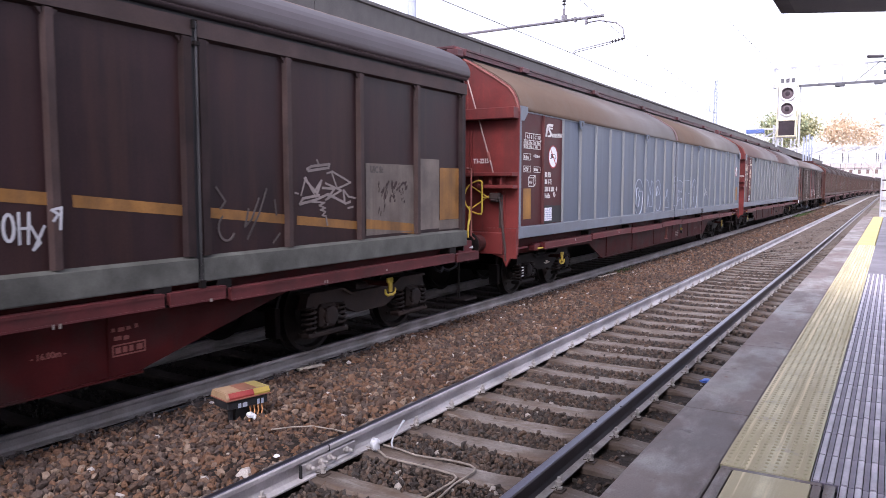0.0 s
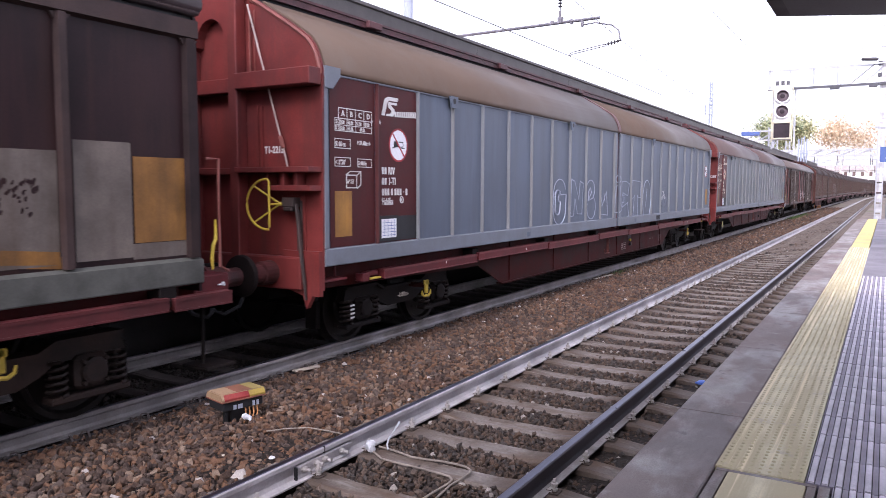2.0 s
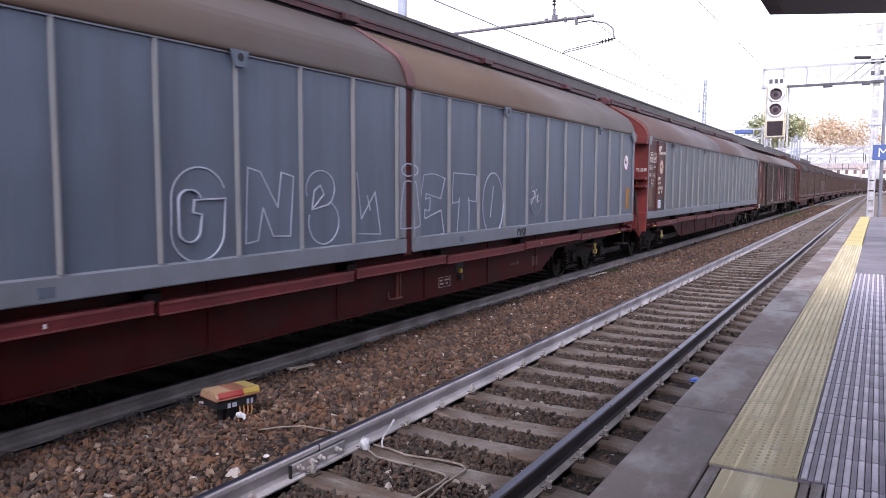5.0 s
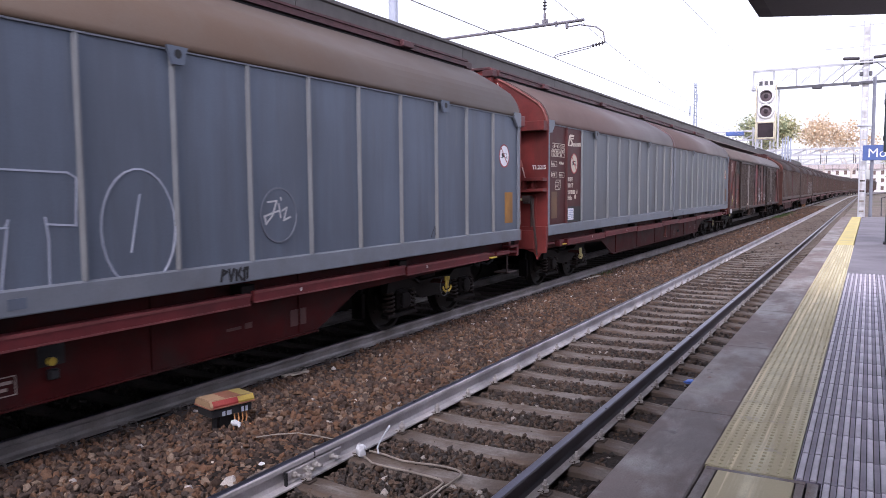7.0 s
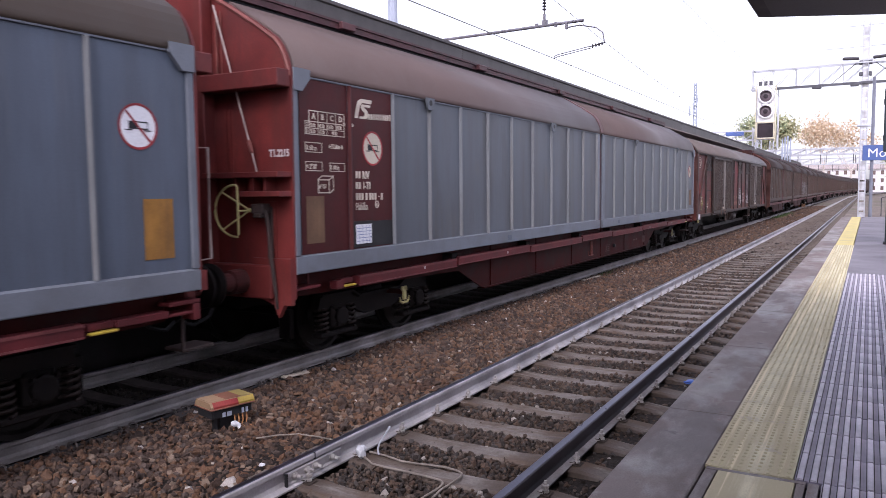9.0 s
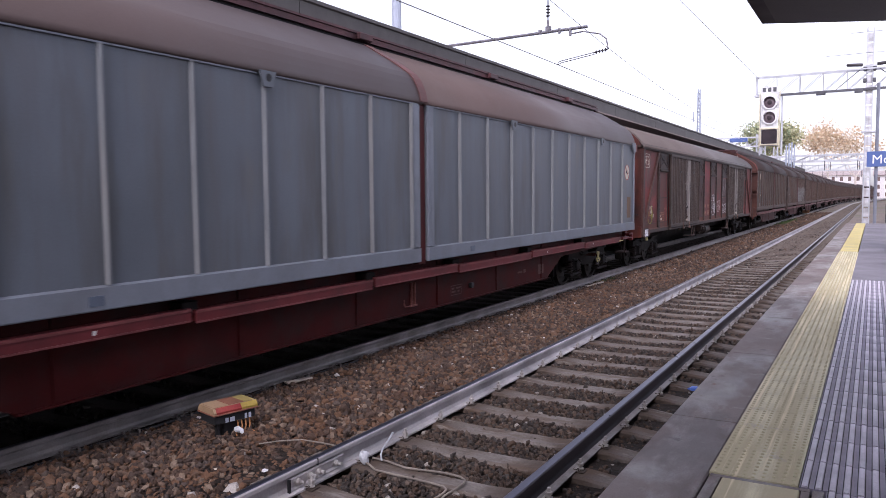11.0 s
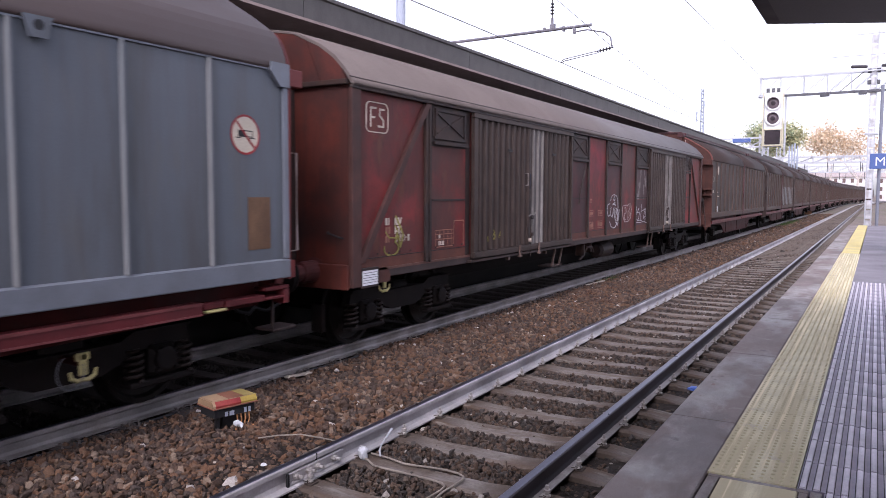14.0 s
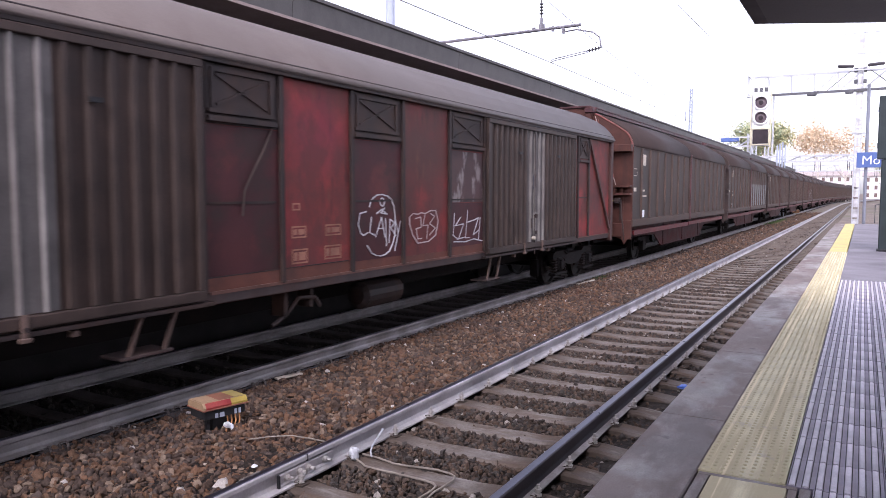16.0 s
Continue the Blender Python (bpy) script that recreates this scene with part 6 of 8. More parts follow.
def red_wagon(s0):
    """The old red bogie van with vents, corrugated doors and slanting end braces."""
    L = 19.8
    w = thing("freight_wagon", pose(FAR, s0, 0), "old faded red bogie van with brown corrugated sliding doors", "freight wagon", "wagons of the train")
    part("floor", boxes((-1.38, 1.38, 0.0, L, 0.78, 0.88)), M_FRAME, w)
    part("centre_sill", boxes((-0.4, 0.4, 0.3, L - 0.3, 0.42, 0.78)), M_BOGIE, w)
    part("sole_bar", boxes((1.36, 1.42, 0.0, L, 0.79, 0.90), (-1.42, -1.36, 0.0, L, 0.79, 0.90), bevel=0.008), M_OLDPOST, w)
    side = part("side_wall", boxes((1.37, 1.40, 0.0, L, 0.90, 3.12)), M_OLDRED, w, "faded red steel side wall")
    part("far_side", boxes((-1.42, -1.38, 0.0, L, 0.88, 3.12)), M_OLDRED, w)
    prof = [(1.46, 3.10), (1.50, 3.115), (1.45, 3.19), (1.36, 3.31), (1.22, 3.45), (1.0, 3.60), (0.6, 3.78), (0, 3.88)]
    roof_parts(w, prof, -0.035, L + 0.035, M_ROOF_PALE, [], "pale dusty rounded roof")
    part("roof_seam", prism(bmesh.new(), [(1.452, 3.183), (1.457, 3.186), (1.450, 3.197), (1.445, 3.194)], "y", -0.05, L + 0.05), M_OLDDARK, w, "dark seam above the eave")
    part("eave_rail", boxes((1.40, 1.47, -0.02, L + 0.02, 3.06, 3.098), bevel=0.004), M_OLDDARK, w)
    # corner posts and braces
    for y in (0.07, L - 0.07):
        part("corner_post", boxes((1.38, 1.46, y - 0.09, y + 0.09, 0.72, 3.10), bevel=0.01), M_BRACE, w, "grimy brown corner post")
    for a, b in ((0.18, 1.70), (L - 0.18, L - 1.70)):
        e = 0.05
        bm = prism(bmesh.new(), [(a - e, 1.02), (a + e, 1.0), (b + e, 3.06), (b - e, 3.08)], "x", 1.40, 1.452)
        part("slanting_brace", bm, M_BRACE, w, "grimy brown slanting brace")
    for y in (1.66, 1.75, 7.135, 8.20, 9.42, 10.54, 11.80, 12.94, 17.4, 18.1):
        part("side_post", boxes((1.40, 1.445, y - 0.03, y + 0.03, 0.90, 3.07), bevel=0.006), M_OLDDARK, side)
    for a, b in ((1.62, 2.93), (7.16, 8.17), (9.39, 10.55), (11.77, 12.97)):
        part("sooty_band", bars(1.4012, [(a, b, 2.50, 3.06)], 0.004), M_OLDDARK, side, "sooty band behind the vent flap")
    part("sooty_band", bars(1.4012, [(2.80, 2.93, 0.92, 2.495)], 0.004), M_OLDDARK, side, "sooty strip beside the door")
    for a, b in ((1.84, 2.80), (7.20, 8.12), (9.46, 10.44), (11.82, 12.88), (17.44, 18.05)):
        vent = part("vent_flap", boxes((1.404, 1.418, a, b, 2.62, 3.05)), M_OLDDARK, side, "dark vent flap with crossed bars")
        bm = boxes((1.418, 1.44, a + 0.05, b - 0.05, 2.98, 3.02), (1.418, 1.44, a + 0.02, b - 0.02, 2.60, 2.64), (1.418, 1.46, a, b, 2.52, 2.57), (1.418, 1.44, b - 0.09, b - 0.05, 2.64, 2.98), (1.418, 1.44, a + 0.05, a + 0.09, 2.64, 2.98))
        for p, q in (((a + 0.12, 2.96), (b - 0.12, 2.68)), ((a + 0.12, 2.68), (b - 0.12, 2.96))):
            n = Vector((-(q[1] - p[1]), q[0] - p[0])).normalized() * 0.013
            prism(bm, [(p[0] + n.x, p[1] + n.y), (p[0] - n.x, p[1] - n.y), (q[0] - n.x, q[1] - n.y), (q[0] + n.x, q[1] + n.y)], "x", 1.418, 1.435)
        part("grille", bm, M_OLDDARK, vent)
        part("hatch_rail", boxes((1.40, 1.415, a, b, 1.74, 1.765)), M_OLDDARK, side)
    each_bar("dark_panel", 1.4015, [(9.455, 10.505, 0.92, 2.49), (7.17, 8.165, 0.92, 2.49), (11.835, 12.905, 0.92, 1.70)], M_MAROON, side, 0.004, "darker maroon panel")
    part("pale_panel", bars(1.4015, [(11.835, 12.905, 1.71, 2.48)], 0.004), M_FLAKED, side, "flaking pale panel")
    each_bar("dusty_foot", 1.4062, [(0.18, 1.62, 0.90, 1.04), (1.80, 2.79, 0.90, 1.04), (7.17, 8.165, 0.90, 1.04), (8.235, 9.385, 0.90, 1.04), (9.455, 10.505, 0.90, 1.02), (10.575, 11.765, 0.90, 1.0), (11.835, 12.905, 0.90, 1.04)], M_DUSTYFOOT, side, 0.002, "dusty brown foot of the panel")
    each("rivet_strip", [(1.40, 1.411, 0.12, 1.62, 1.041, 1.052), (1.40, 1.411, 1.80, 2.79, 1.041, 1.052), (1.40, 1.411, 7.18, 8.16, 1.041, 1.052), (1.40, 1.411, 8.24, 9.36, 1.041, 1.052)], M_OLDDARK, side)
    each("bolt", [(1.40, 1.408, y - 0.012, y + 0.012, 1.075, 1.10) for y in (0.3, 0.55, 0.8, 1.05, 1.3, 1.95, 2.2, 2.45, 2.7)], M_OLDDARK, side)
    each("foot_strip", [(1.40, 1.43, 0.2, 3.15, 0.885, 0.915), (1.40, 1.43, 7.2, 13.1, 0.885, 0.915), (1.40, 1.43, 17.4, L - 0.2, 0.885, 0.905)], M_FOOTLINE, side)
    # corrugated doors: narrow ridges over flat sheet, some of them white round a grey stretch
    for a, b, at, w0, w1, rod_y in ((2.93, 7.09, 5.38, 5.045, 5.70, 5.03), (12.97, 17.10, 14.72, 14.60, 15.46, 14.86)):
        door = part("sliding_door", boxes((1.43, 1.445, a, b, 0.84, 3.06)), M_DOOR, w, "brown corrugated sliding door")
        part("grey_stretch", bars(1.4455, [(w0, w1, 0.96, 2.98)], 0.003), M_DOORGREY, door, "blue-grey painted stretch of the door")
        for k in range(-14, 14):
            y = at + 0.2035 * k
            if a + 0.16 < y < b - 0.12:
                white = w0 < y < w1
                h = 0.018 if white else 0.042
                prof = [(1.445, y - h), (1.488, y - 0.55 * h), (1.488, y + 0.55 * h), (1.445, y + h)]
                part("white_bar" if white else "ridge", prism(bmesh.new(), prof, "z", 0.96, 2.98), M_DOORPALE if white else M_DOORRIB, door, "worn white vertical bar" if white else "")
        each("door_frame", [(1.445, 1.495, a, a + 0.12, 0.95, 2.98), (1.445, 1.495, b - 0.07, b, 0.95, 2.98), (1.445, 1.50, a, b, 2.98, 3.05), (1.445, 1.505, a, b, 0.86, 0.95)], M_DOORRIB, door, bevel=0.006)
        lock = part("door_lock", tube(bmesh.new(), [(1.50, rod_y, 0.74), (1.50, rod_y, 2.96)], 0.009, 6), M_OLDDARK, door, "dark locking rod")
        part("lock_handle", tube(bmesh.new(), [(1.446, rod_y - 0.135, 2.20), (1.50, rod_y - 0.135, 2.20), (1.50, rod_y - 0.135, 1.99), (1.446, rod_y - 0.135, 1.99)], 0.011, 6), M_DOORPALE, lock, "pale bent handle")
        part("handle_plate", boxes((1.446, 1.452, rod_y + 0.03, rod_y + 0.125, 1.93, 2.19)), M_PLATEBLUE, lock, "dark blue handle plate")
        part("lock_handle", tube(bmesh.new(), [(1.45, rod_y + 0.10, 2.18), (1.49, rod_y + 0.05, 2.185), (1.49, rod_y + 0.05, 1.97), (1.45, rod_y + 0.10, 1.965)], 0.007, 6), M_DOORRIB, lock)
        part("lock_lever", tube(bmesh.new(), [(1.51, rod_y - 0.10, 1.455), (1.515, rod_y, 1.49), (1.515, rod_y + 0.12, 1.48), (1.51, rod_y + 0.17, 1.51)], 0.012, 6), M_DOORPALE, lock, "worn cross lever")
        each("lock_lever", [(1.49, 1.53, rod_y - 0.03, rod_y + 0.03, 1.42, 1.475), (1.48, 1.52, rod_y + 0.04, rod_y + 0.10, 1.40, 1.46), (1.49, 1.51, rod_y - 0.165, rod_y - 0.145, 1.22, 1.40), (1.48, 1.52, rod_y + 0.03, rod_y + 0.09, 1.10, 1.16)], M_OLDDARK, lock, bevel=0.006)
        part("boss", lathe(bmesh.new(), [(1.47, 0.034), (1.53, 0.036), (1.54, 0.02)], (0, rod_y - 0.045, 1.03), "x", 10), M_WHITE2, lock, "white-painted boss")
        for y in (rod_y - 0.475, rod_y + 0.35):
            bracket = part("roller_bracket", boxes((1.505, 1.53, y - 0.025, y + 0.025, 0.79, 0.97), (1.49, 1.545, y - 0.04, y + 0.04, 0.765, 0.80), bevel=0.005), M_BRACKET, door, "worn roller bracket")
            part("roller", lathe(bmesh.new(), [(1.50, 0.02), (1.55, 0.02)], (0, y, 0.86), "x", 8), M_OLDDARK, bracket)
        each("door_stop", [(1.42, 1.48, y - 0.03, y + 0.03, 0.735, 0.785) for y in (rod_y - 0.815, rod_y + 0.77)], M_BRACKET, door, bevel=0.005)
        each("door_catch", [(1.496, 1.53, b - 1.13, b - 1.02, 2.55, 2.59), (1.496, 1.53, a + 1.15, a + 1.26, 2.53, 2.57)], M_BLACK, door)
        part("door_rail", boxes((1.42, 1.50, a - 0.1, b + 0.1, 0.80, 0.835)), M_OLDDARK, w)
    part("handle_rod", tube(bmesh.new(), [(1.43, 7.63, 1.62), (1.44, 7.65, 1.87), (1.44, 7.76, 2.04), (1.44, 7.92, 2.27), (1.43, 8.06, 2.5)], 0.011, 6), M_DOORRIB, side, "thin pale handle rod")
    # ends
    for y, way in ((0.0, -1), (L, 1)):
        full = [(1.40, 0.74), (1.40, 3.12), (1.31, 3.31), (1.17, 3.44), (0.97, 3.57), (0.58, 3.745), (0, 3.84), (-0.58, 3.745), (-0.97, 3.57), (-1.17, 3.44), (-1.31, 3.31), (-1.40, 3.12), (-1.40, 0.74)]
        a, b = sorted((y, y + way * 0.03))
        e = part("end_wall", prism(bmesh.new(), full, "y", a, b), M_OLDRED2, w, "rusty red end wall")
        o = y + way * 0.03
        part("end_post", boxes((0.42, 0.60, *sorted((o, o + way * 0.12)), 0.8, 3.2), (-0.60, -0.42, *sorted((o, o + way * 0.12)), 0.8, 3.2), bevel=0.012), M_OLDDARK, e)
        part("end_ledge", boxes((-1.42, 1.42, *sorted((o, o + way * 0.06)), 3.10, 3.16), bevel=0.006), M_OLDDARK, e)
        for s in (1, -1):
            part("gable_rib", prism(bmesh.new(), [(s * 0.95, 3.16), (s * 1.01, 3.16), (s * 0.80, 3.64), (s * 0.74, 3.64)], "y", *sorted((o, o + way * 0.035))), M_OLDRED2, e)
        part("end_handle", tube(bmesh.new(), [(1.1, o, 1.38), (1.12, o + way * 0.05, 1.37), (1.3, o + way * 0.05, 1.32), (1.32, o, 1.31)], 0.012, 6), M_BLACK, e)
        part("headstock", boxes((-1.42, 1.42, *sorted((o, o + way * 0.05)), 0.70, 1.0), bevel=0.01), M_OLDRED2, e)
        buffers(w, o - way * 0.03, way)
        part("grab_handle", tube(bmesh.new(), [(-0.75, o + way * 0.02, 2.2), (-0.75, o + way * 0.3, 2.2), (-0.75, o + way * 0.3, 1.15), (-0.75, o + way * 0.02, 1.1)], 0.014, 6), M_RIM, e)
    for y in (1.65, L - 1.65):
        bogie(w, y)
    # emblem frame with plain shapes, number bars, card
    x = 1.4015
    bm = bmesh.new()
    r = 0.08
    stroke(bm, x, arc(0.32 + r, 2.59 + r, r, r, 180, 270, 5) + arc(0.78 - r, 2.59 + r, r, r, 270, 360, 5) + arc(0.78 - r, 2.95 - r, r, r, 0, 90, 5) + arc(0.32 + r, 2.95 - r, r, r, 90, 180, 5) + [(0.32, 2.59 + r)], 0.012)
    stroke(bm, x, [(0.42, 2.66), (0.42, 2.88), (0.53, 2.885)], 0.026)
    stroke(bm, x, [(0.42, 2.77), (0.50, 2.77)], 0.024)
    stroke(bm, x, [(0.70, 2.875), (0.61, 2.875), (0.60, 2.80), (0.685, 2.74), (0.68, 2.665), (0.58, 2.665)], 0.024)
    part("emblem", bm, M_WHITE2, w, "cream emblem in a rounded frame")
    rows = [(0.72, 0.77, 1.44, 1.53), (0.79, 0.81, 1.44, 1.53), (0.95, 0.99, 1.22, 1.31), (1.05, 1.07, 1.22, 1.31), (1.085, 1.13, 1.22, 1.31), (1.15, 1.165, 1.22, 1.31), (1.18, 1.21, 1.26, 1.275), (1.23, 1.275, 1.22, 1.31)]
    each_bar("number_bar", x, rows, M_WHITE2, w)
    each_bar("number_bar", x, [(0.72, 0.765, 1.33, 1.42), (0.785, 0.83, 1.33, 1.42), (0.72, 0.765, 1.22, 1.31), (0.785, 0.81, 1.22, 1.31)], M_DULLORANGE, w)
    lettering("regime_mark", "RIV", 0.125, (x, 0.93, 1.44), SIDE, M_WHITE2, w, 0.85, 0.05)
    lettering("country_mark", "I-TI", 0.125, (x, 0.93, 1.33), SIDE, M_WHITE2, w, 0.9, 0.05)
    bm = bmesh.new()
    stroke(bm, x + 0.003, arc(0.85, 1.14, 0.16, 0.09, 160, 420) + [(1.0, 1.3), (1.05, 1.15), (1.12, 1.3), (0.95, 1.55)], 0.02)
    stroke(bm, x + 0.003, [(0.72, 1.36), (0.80, 1.28), (0.95, 1.27), (1.0, 1.36), (0.93, 1.43)], 0.016)
    part("lime_scrawl", bm, M_LIME, w, "lime sprayed scrawl")
    part("card", bars(1.462, [(0.16, 0.47, 0.73, 0.91)], 0.003), M_PAPER, w, "white paper card")
    part("card_print", bars(1.4655, [(0.18, 0.45, 0.76 + 0.03 * k, 0.765 + 0.03 * k) for k in range(5)], 0.001), M_BLACK, w)
    part("card_backing", boxes((1.40, 1.46, 0.13, 0.50, 0.70, 0.94), bevel=0.004), M_OLDDARK, w)
    part("hook_plate", prism(bmesh.new(), [(0.505, 0.73), (0.78, 0.73), (0.80, 0.80), (0.76, 0.88), (0.68, 0.92), (0.505, 0.92)], "x", 1.40, 1.43), M_ENDBROWN, w, "rusty rounded hook plate")
    lashing_hook(w, 0.80, 0.66, M_OLDYELLOW)
    frame_part = part("stencil", bars(x, outline_box(1.94, 2.46, 1.08, 1.33, 0.012) + [(1.952, 2.448, 1.19, 1.20), (1.952, 2.448, 1.26, 1.27)] + [(2.06 + 0.11 * k, 2.07 + 0.11 * k, 1.092, 1.318) for k in range(4)] + [(2.46, 2.76, 1.44, 1.455), (2.745, 2.76, 1.08, 1.44), (2.46, 2.472, 1.33, 1.44)], 0.002), M_DULLORANGE, side, "dull orange stencilled table")
    each_bar("stencil_bar", x + 0.003, [(2.03, 2.07, 1.21, 1.26), (2.02, 2.05, 1.11, 1.17), (2.07, 2.10, 1.11, 1.17), (2.12, 2.17, 1.11, 1.17)], M_WHITE2, frame_part)
    for lines in (([(3.45, 1.14), (3.475, 1.16), (3.475, 1.09)],), (arc(3.66, 1.225, 0.035, 0.032, 0, 360, 10) + arc(3.675, 1.155, 0.045, 0.038, 90, 450, 10),), ([(3.86, 1.13), (3.93, 1.24), (3.97, 1.25), (3.965, 1.13)], [(3.89, 1.165), (3.98, 1.165)])):
        bm = bmesh.new()
        for line in lines:
            stroke(bm, 1.447, line, 0.016)
        part("lime_mark", bm, M_LIME, w, "small lime sprayed mark on the door")
    for corners, word in (((8.36, 8.60, 1.36, 1.49), 1), ((8.93, 9.22, 1.36, 1.49), 1), ((8.91, 9.22, 1.09, 1.25), 1), ((8.36, 8.62, 1.08, 1.24), 1), ((8.38, 8.50, 1.66, 1.74), 0)):
        y0, y1, z0, z1 = corners
        frame_part = part("stencil", bars(1.4045, outline_box(y0, y1, z0, z1, 0.016), 0.002), M_DULLORANGE, side, "dull orange stencil frame")
        if word:
            each_bar("stencil_bar", 1.4045, [(y0 + 0.03, y0 + 0.09, z0 + 0.035, z1 - 0.035), (y0 + 0.11, y1 - 0.03, z0 + 0.035, z1 - 0.035)], M_DULLORANGE, frame_part)
    part("sprayed_panel", bars(1.4005, [(8.235, 9.385, 0.93, 3.05)], 0.003), M_PINKRED, side, "red panel with a pink spray cloud")
    f = 1.409
    tags = (("white_graffiti", M_GRAFFITI, "white sprayed tag in a circle", (
        [(9.72, 1.62), (9.59, 1.60), (9.55, 1.47), (9.60, 1.36), (9.66, 1.33), (9.75, 1.36)], [(9.83, 1.55), (9.79, 1.36), (9.90, 1.32)], [(9.92, 1.30), (10.05, 1.54), (10.12, 1.29)], [(9.97, 1.40), (10.10, 1.40)],
        [(10.14, 1.52), (10.16, 1.17)], [(10.22, 1.21), (10.24, 1.51), (10.35, 1.46), (10.26, 1.40), (10.37, 1.29)], [(10.37, 1.49), (10.43, 1.34)], [(10.49, 1.48), (10.35, 1.10)],
        [(9.79, 1.68), (9.81, 1.73), (9.87, 1.79), (9.96, 1.825), (10.07, 1.83), (10.19, 1.81), (10.27, 1.77), (10.33, 1.68), (10.355, 1.58), (10.36, 1.44), (10.35, 1.30), (10.30, 1.19), (10.22, 1.10), (10.12, 1.06), (10.02, 1.05), (9.92, 1.065), (9.82, 1.10), (9.73, 1.20)],
        arc(10.065, 1.735, 0.045, 0.05, 0, 360), [(9.94, 1.59), (10.05, 1.64), (10.17, 1.58), (10.03, 1.60), (10.12, 1.66)])),
        ("pale_graffiti", M_PALESPRAY, "pale sprayed lettering in an outline", (
        [(10.71, 1.52), (10.80, 1.57), (10.93, 1.56), (11.02, 1.58), (11.11, 1.56), (11.26, 1.60), (11.41, 1.60), (11.48, 1.45), (11.41, 1.25), (11.21, 1.17), (10.92, 1.16), (10.79, 1.28), (10.71, 1.43), (10.71, 1.52)],
        [(10.86, 1.50), (11.0, 1.52), (11.02, 1.38), (10.88, 1.36), (10.92, 1.22), (11.02, 1.22)], [(11.11, 1.54), (11.06, 1.40), (11.20, 1.40), (11.16, 1.21)], [(11.26, 1.56), (11.38, 1.52), (11.24, 1.42), (11.40, 1.35), (11.24, 1.26)])),
        ("white_graffiti", M_GRAFFITI, "white sprayed lettering", (
        [(11.97, 1.54), (11.93, 1.22), (12.08, 1.15)], [(12.16, 1.48), (12.0, 1.36), (12.26, 1.38), (12.10, 1.16), (12.28, 1.17)], [(12.39, 1.58), (12.32, 1.16), (12.46, 1.16)], [(12.40, 1.40), (12.52, 1.42)],
        [(12.57, 1.42), (12.76, 1.46), (12.58, 1.20), (12.78, 1.26)], [(12.82, 1.46), (12.76, 1.12)], [(11.95, 1.12), (12.30, 1.10), (12.6, 1.13), (12.92, 1.08)])))
    for name, paint, label, lines in tags:
        bm = bmesh.new()
        for line in lines:
            stroke(bm, f, line, 0.015)
        tagged(part(name, bm, paint, w, label), kind="stuff")
    # gear under the floor
    part("air_tank", lathe(bmesh.new(), [(-0.45, 0.12), (-0.4, 0.19), (0.4, 0.19), (0.45, 0.12)], (0.95, 10.57, 0.50), "y", 16), M_OLDDARK, w, "rusty air tank")
    for y, z in ((6.50, 0.44), (13.30, 0.40)):
        step = part("foot_step", boxes((1.12, 1.42, y - 0.26, y + 0.26, z, z + 0.03), bevel=0.006), M_OLDPOST, w, "grimy hanging foot step")
        for o in (-0.18, 0.18):
            part("step_hanger", prism(bmesh.new(), [(y + o - 0.02, z + 0.02), (y + o + 0.02, z + 0.02), (y + o + 0.17, 0.80), (y + o + 0.13, 0.80)], "x", 1.37, 1.40), M_BRACKET, step)
    part("brake_lever", tube(bmesh.new(), [(1.25, 8.2, 0.42), (1.26, 8.4, 0.5), (1.28, 8.6, 0.68), (1.3, 8.85, 0.66), (1.3, 8.95, 0.55)], 0.025, 7), M_OLDDARK, w)
    each("lever_bracket", [(1.1, 1.3, 8.35, 8.41, 0.5, 0.78), (1.1, 1.3, 8.78, 8.84, 0.55, 0.78)], M_OLDDARK, w, bevel=0.01)
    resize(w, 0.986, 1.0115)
    TRAIN.append((w, s0))
    return w


M_OLDRED2 = material("rusty_red_end_paint", (0.100, 0.0255, 0.018), 0.6, stain=(0.045, 0.022, 0.02), stain_amount=0.8, streak=True, bump=0.1, vary=0.35, scale=1.2)
blotches(M_OLDRED2, (0.034, 0.018, 0.017), 0.8, 0.46, 0.60, 0.8, (1, 1, 1), 3.9, True)
blotches(M_OLDRED2, (0.16, 0.040, 0.032), 1.6, 0.56, 0.68, 0.5, (1, 1, 0.6), 7.7, True)
M_DOORRIB = material("dusty_door_ridge", (0.046, 0.031, 0.026), 0.55, stain=(0.031, 0.022, 0.019), stain_amount=0.6, streak=True, bump=0.05)
M_DOORPALE = material("worn_pale_ridge_paint", (0.21, 0.192, 0.182), 0.6, stain=(0.12, 0.09, 0.08), stain_amount=0.6, streak=True, bump=0.05)
M_DOORGREY = material("blue_grey_door_paint", (0.108, 0.096, 0.092), 0.55, stain=(0.085, 0.072, 0.066), stain_amount=0.6, streak=True, bump=0.05)
M_FOOTLINE = material("worn_brown_edge", (0.12, 0.058, 0.045), 0.6, stain=(0.06, 0.03, 0.024), stain_amount=0.6, bump=0.05)
M_DUSTYFOOT = material("dusty_brown_panel_foot", (0.112, 0.041, 0.029), 0.65, stain=(0.062, 0.036, 0.030), stain_amount=0.7, bump=0.06, vary=0.25)
M_BRACE = material("grimy_red_brown_post_paint", (0.070, 0.032, 0.027), 0.6, stain=(0.040, 0.028, 0.027), stain_amount=0.7, bump=0.08)
M_PLATEBLUE = material("dark_blue_plate", (0.035, 0.04, 0.065), 0.5, bump=0.03)
M_BRACKET = material("worn_brown_bracket", (0.105, 0.07, 0.058), 0.55, stain=(0.07, 0.04, 0.03), stain_amount=0.6, bump=0.05)
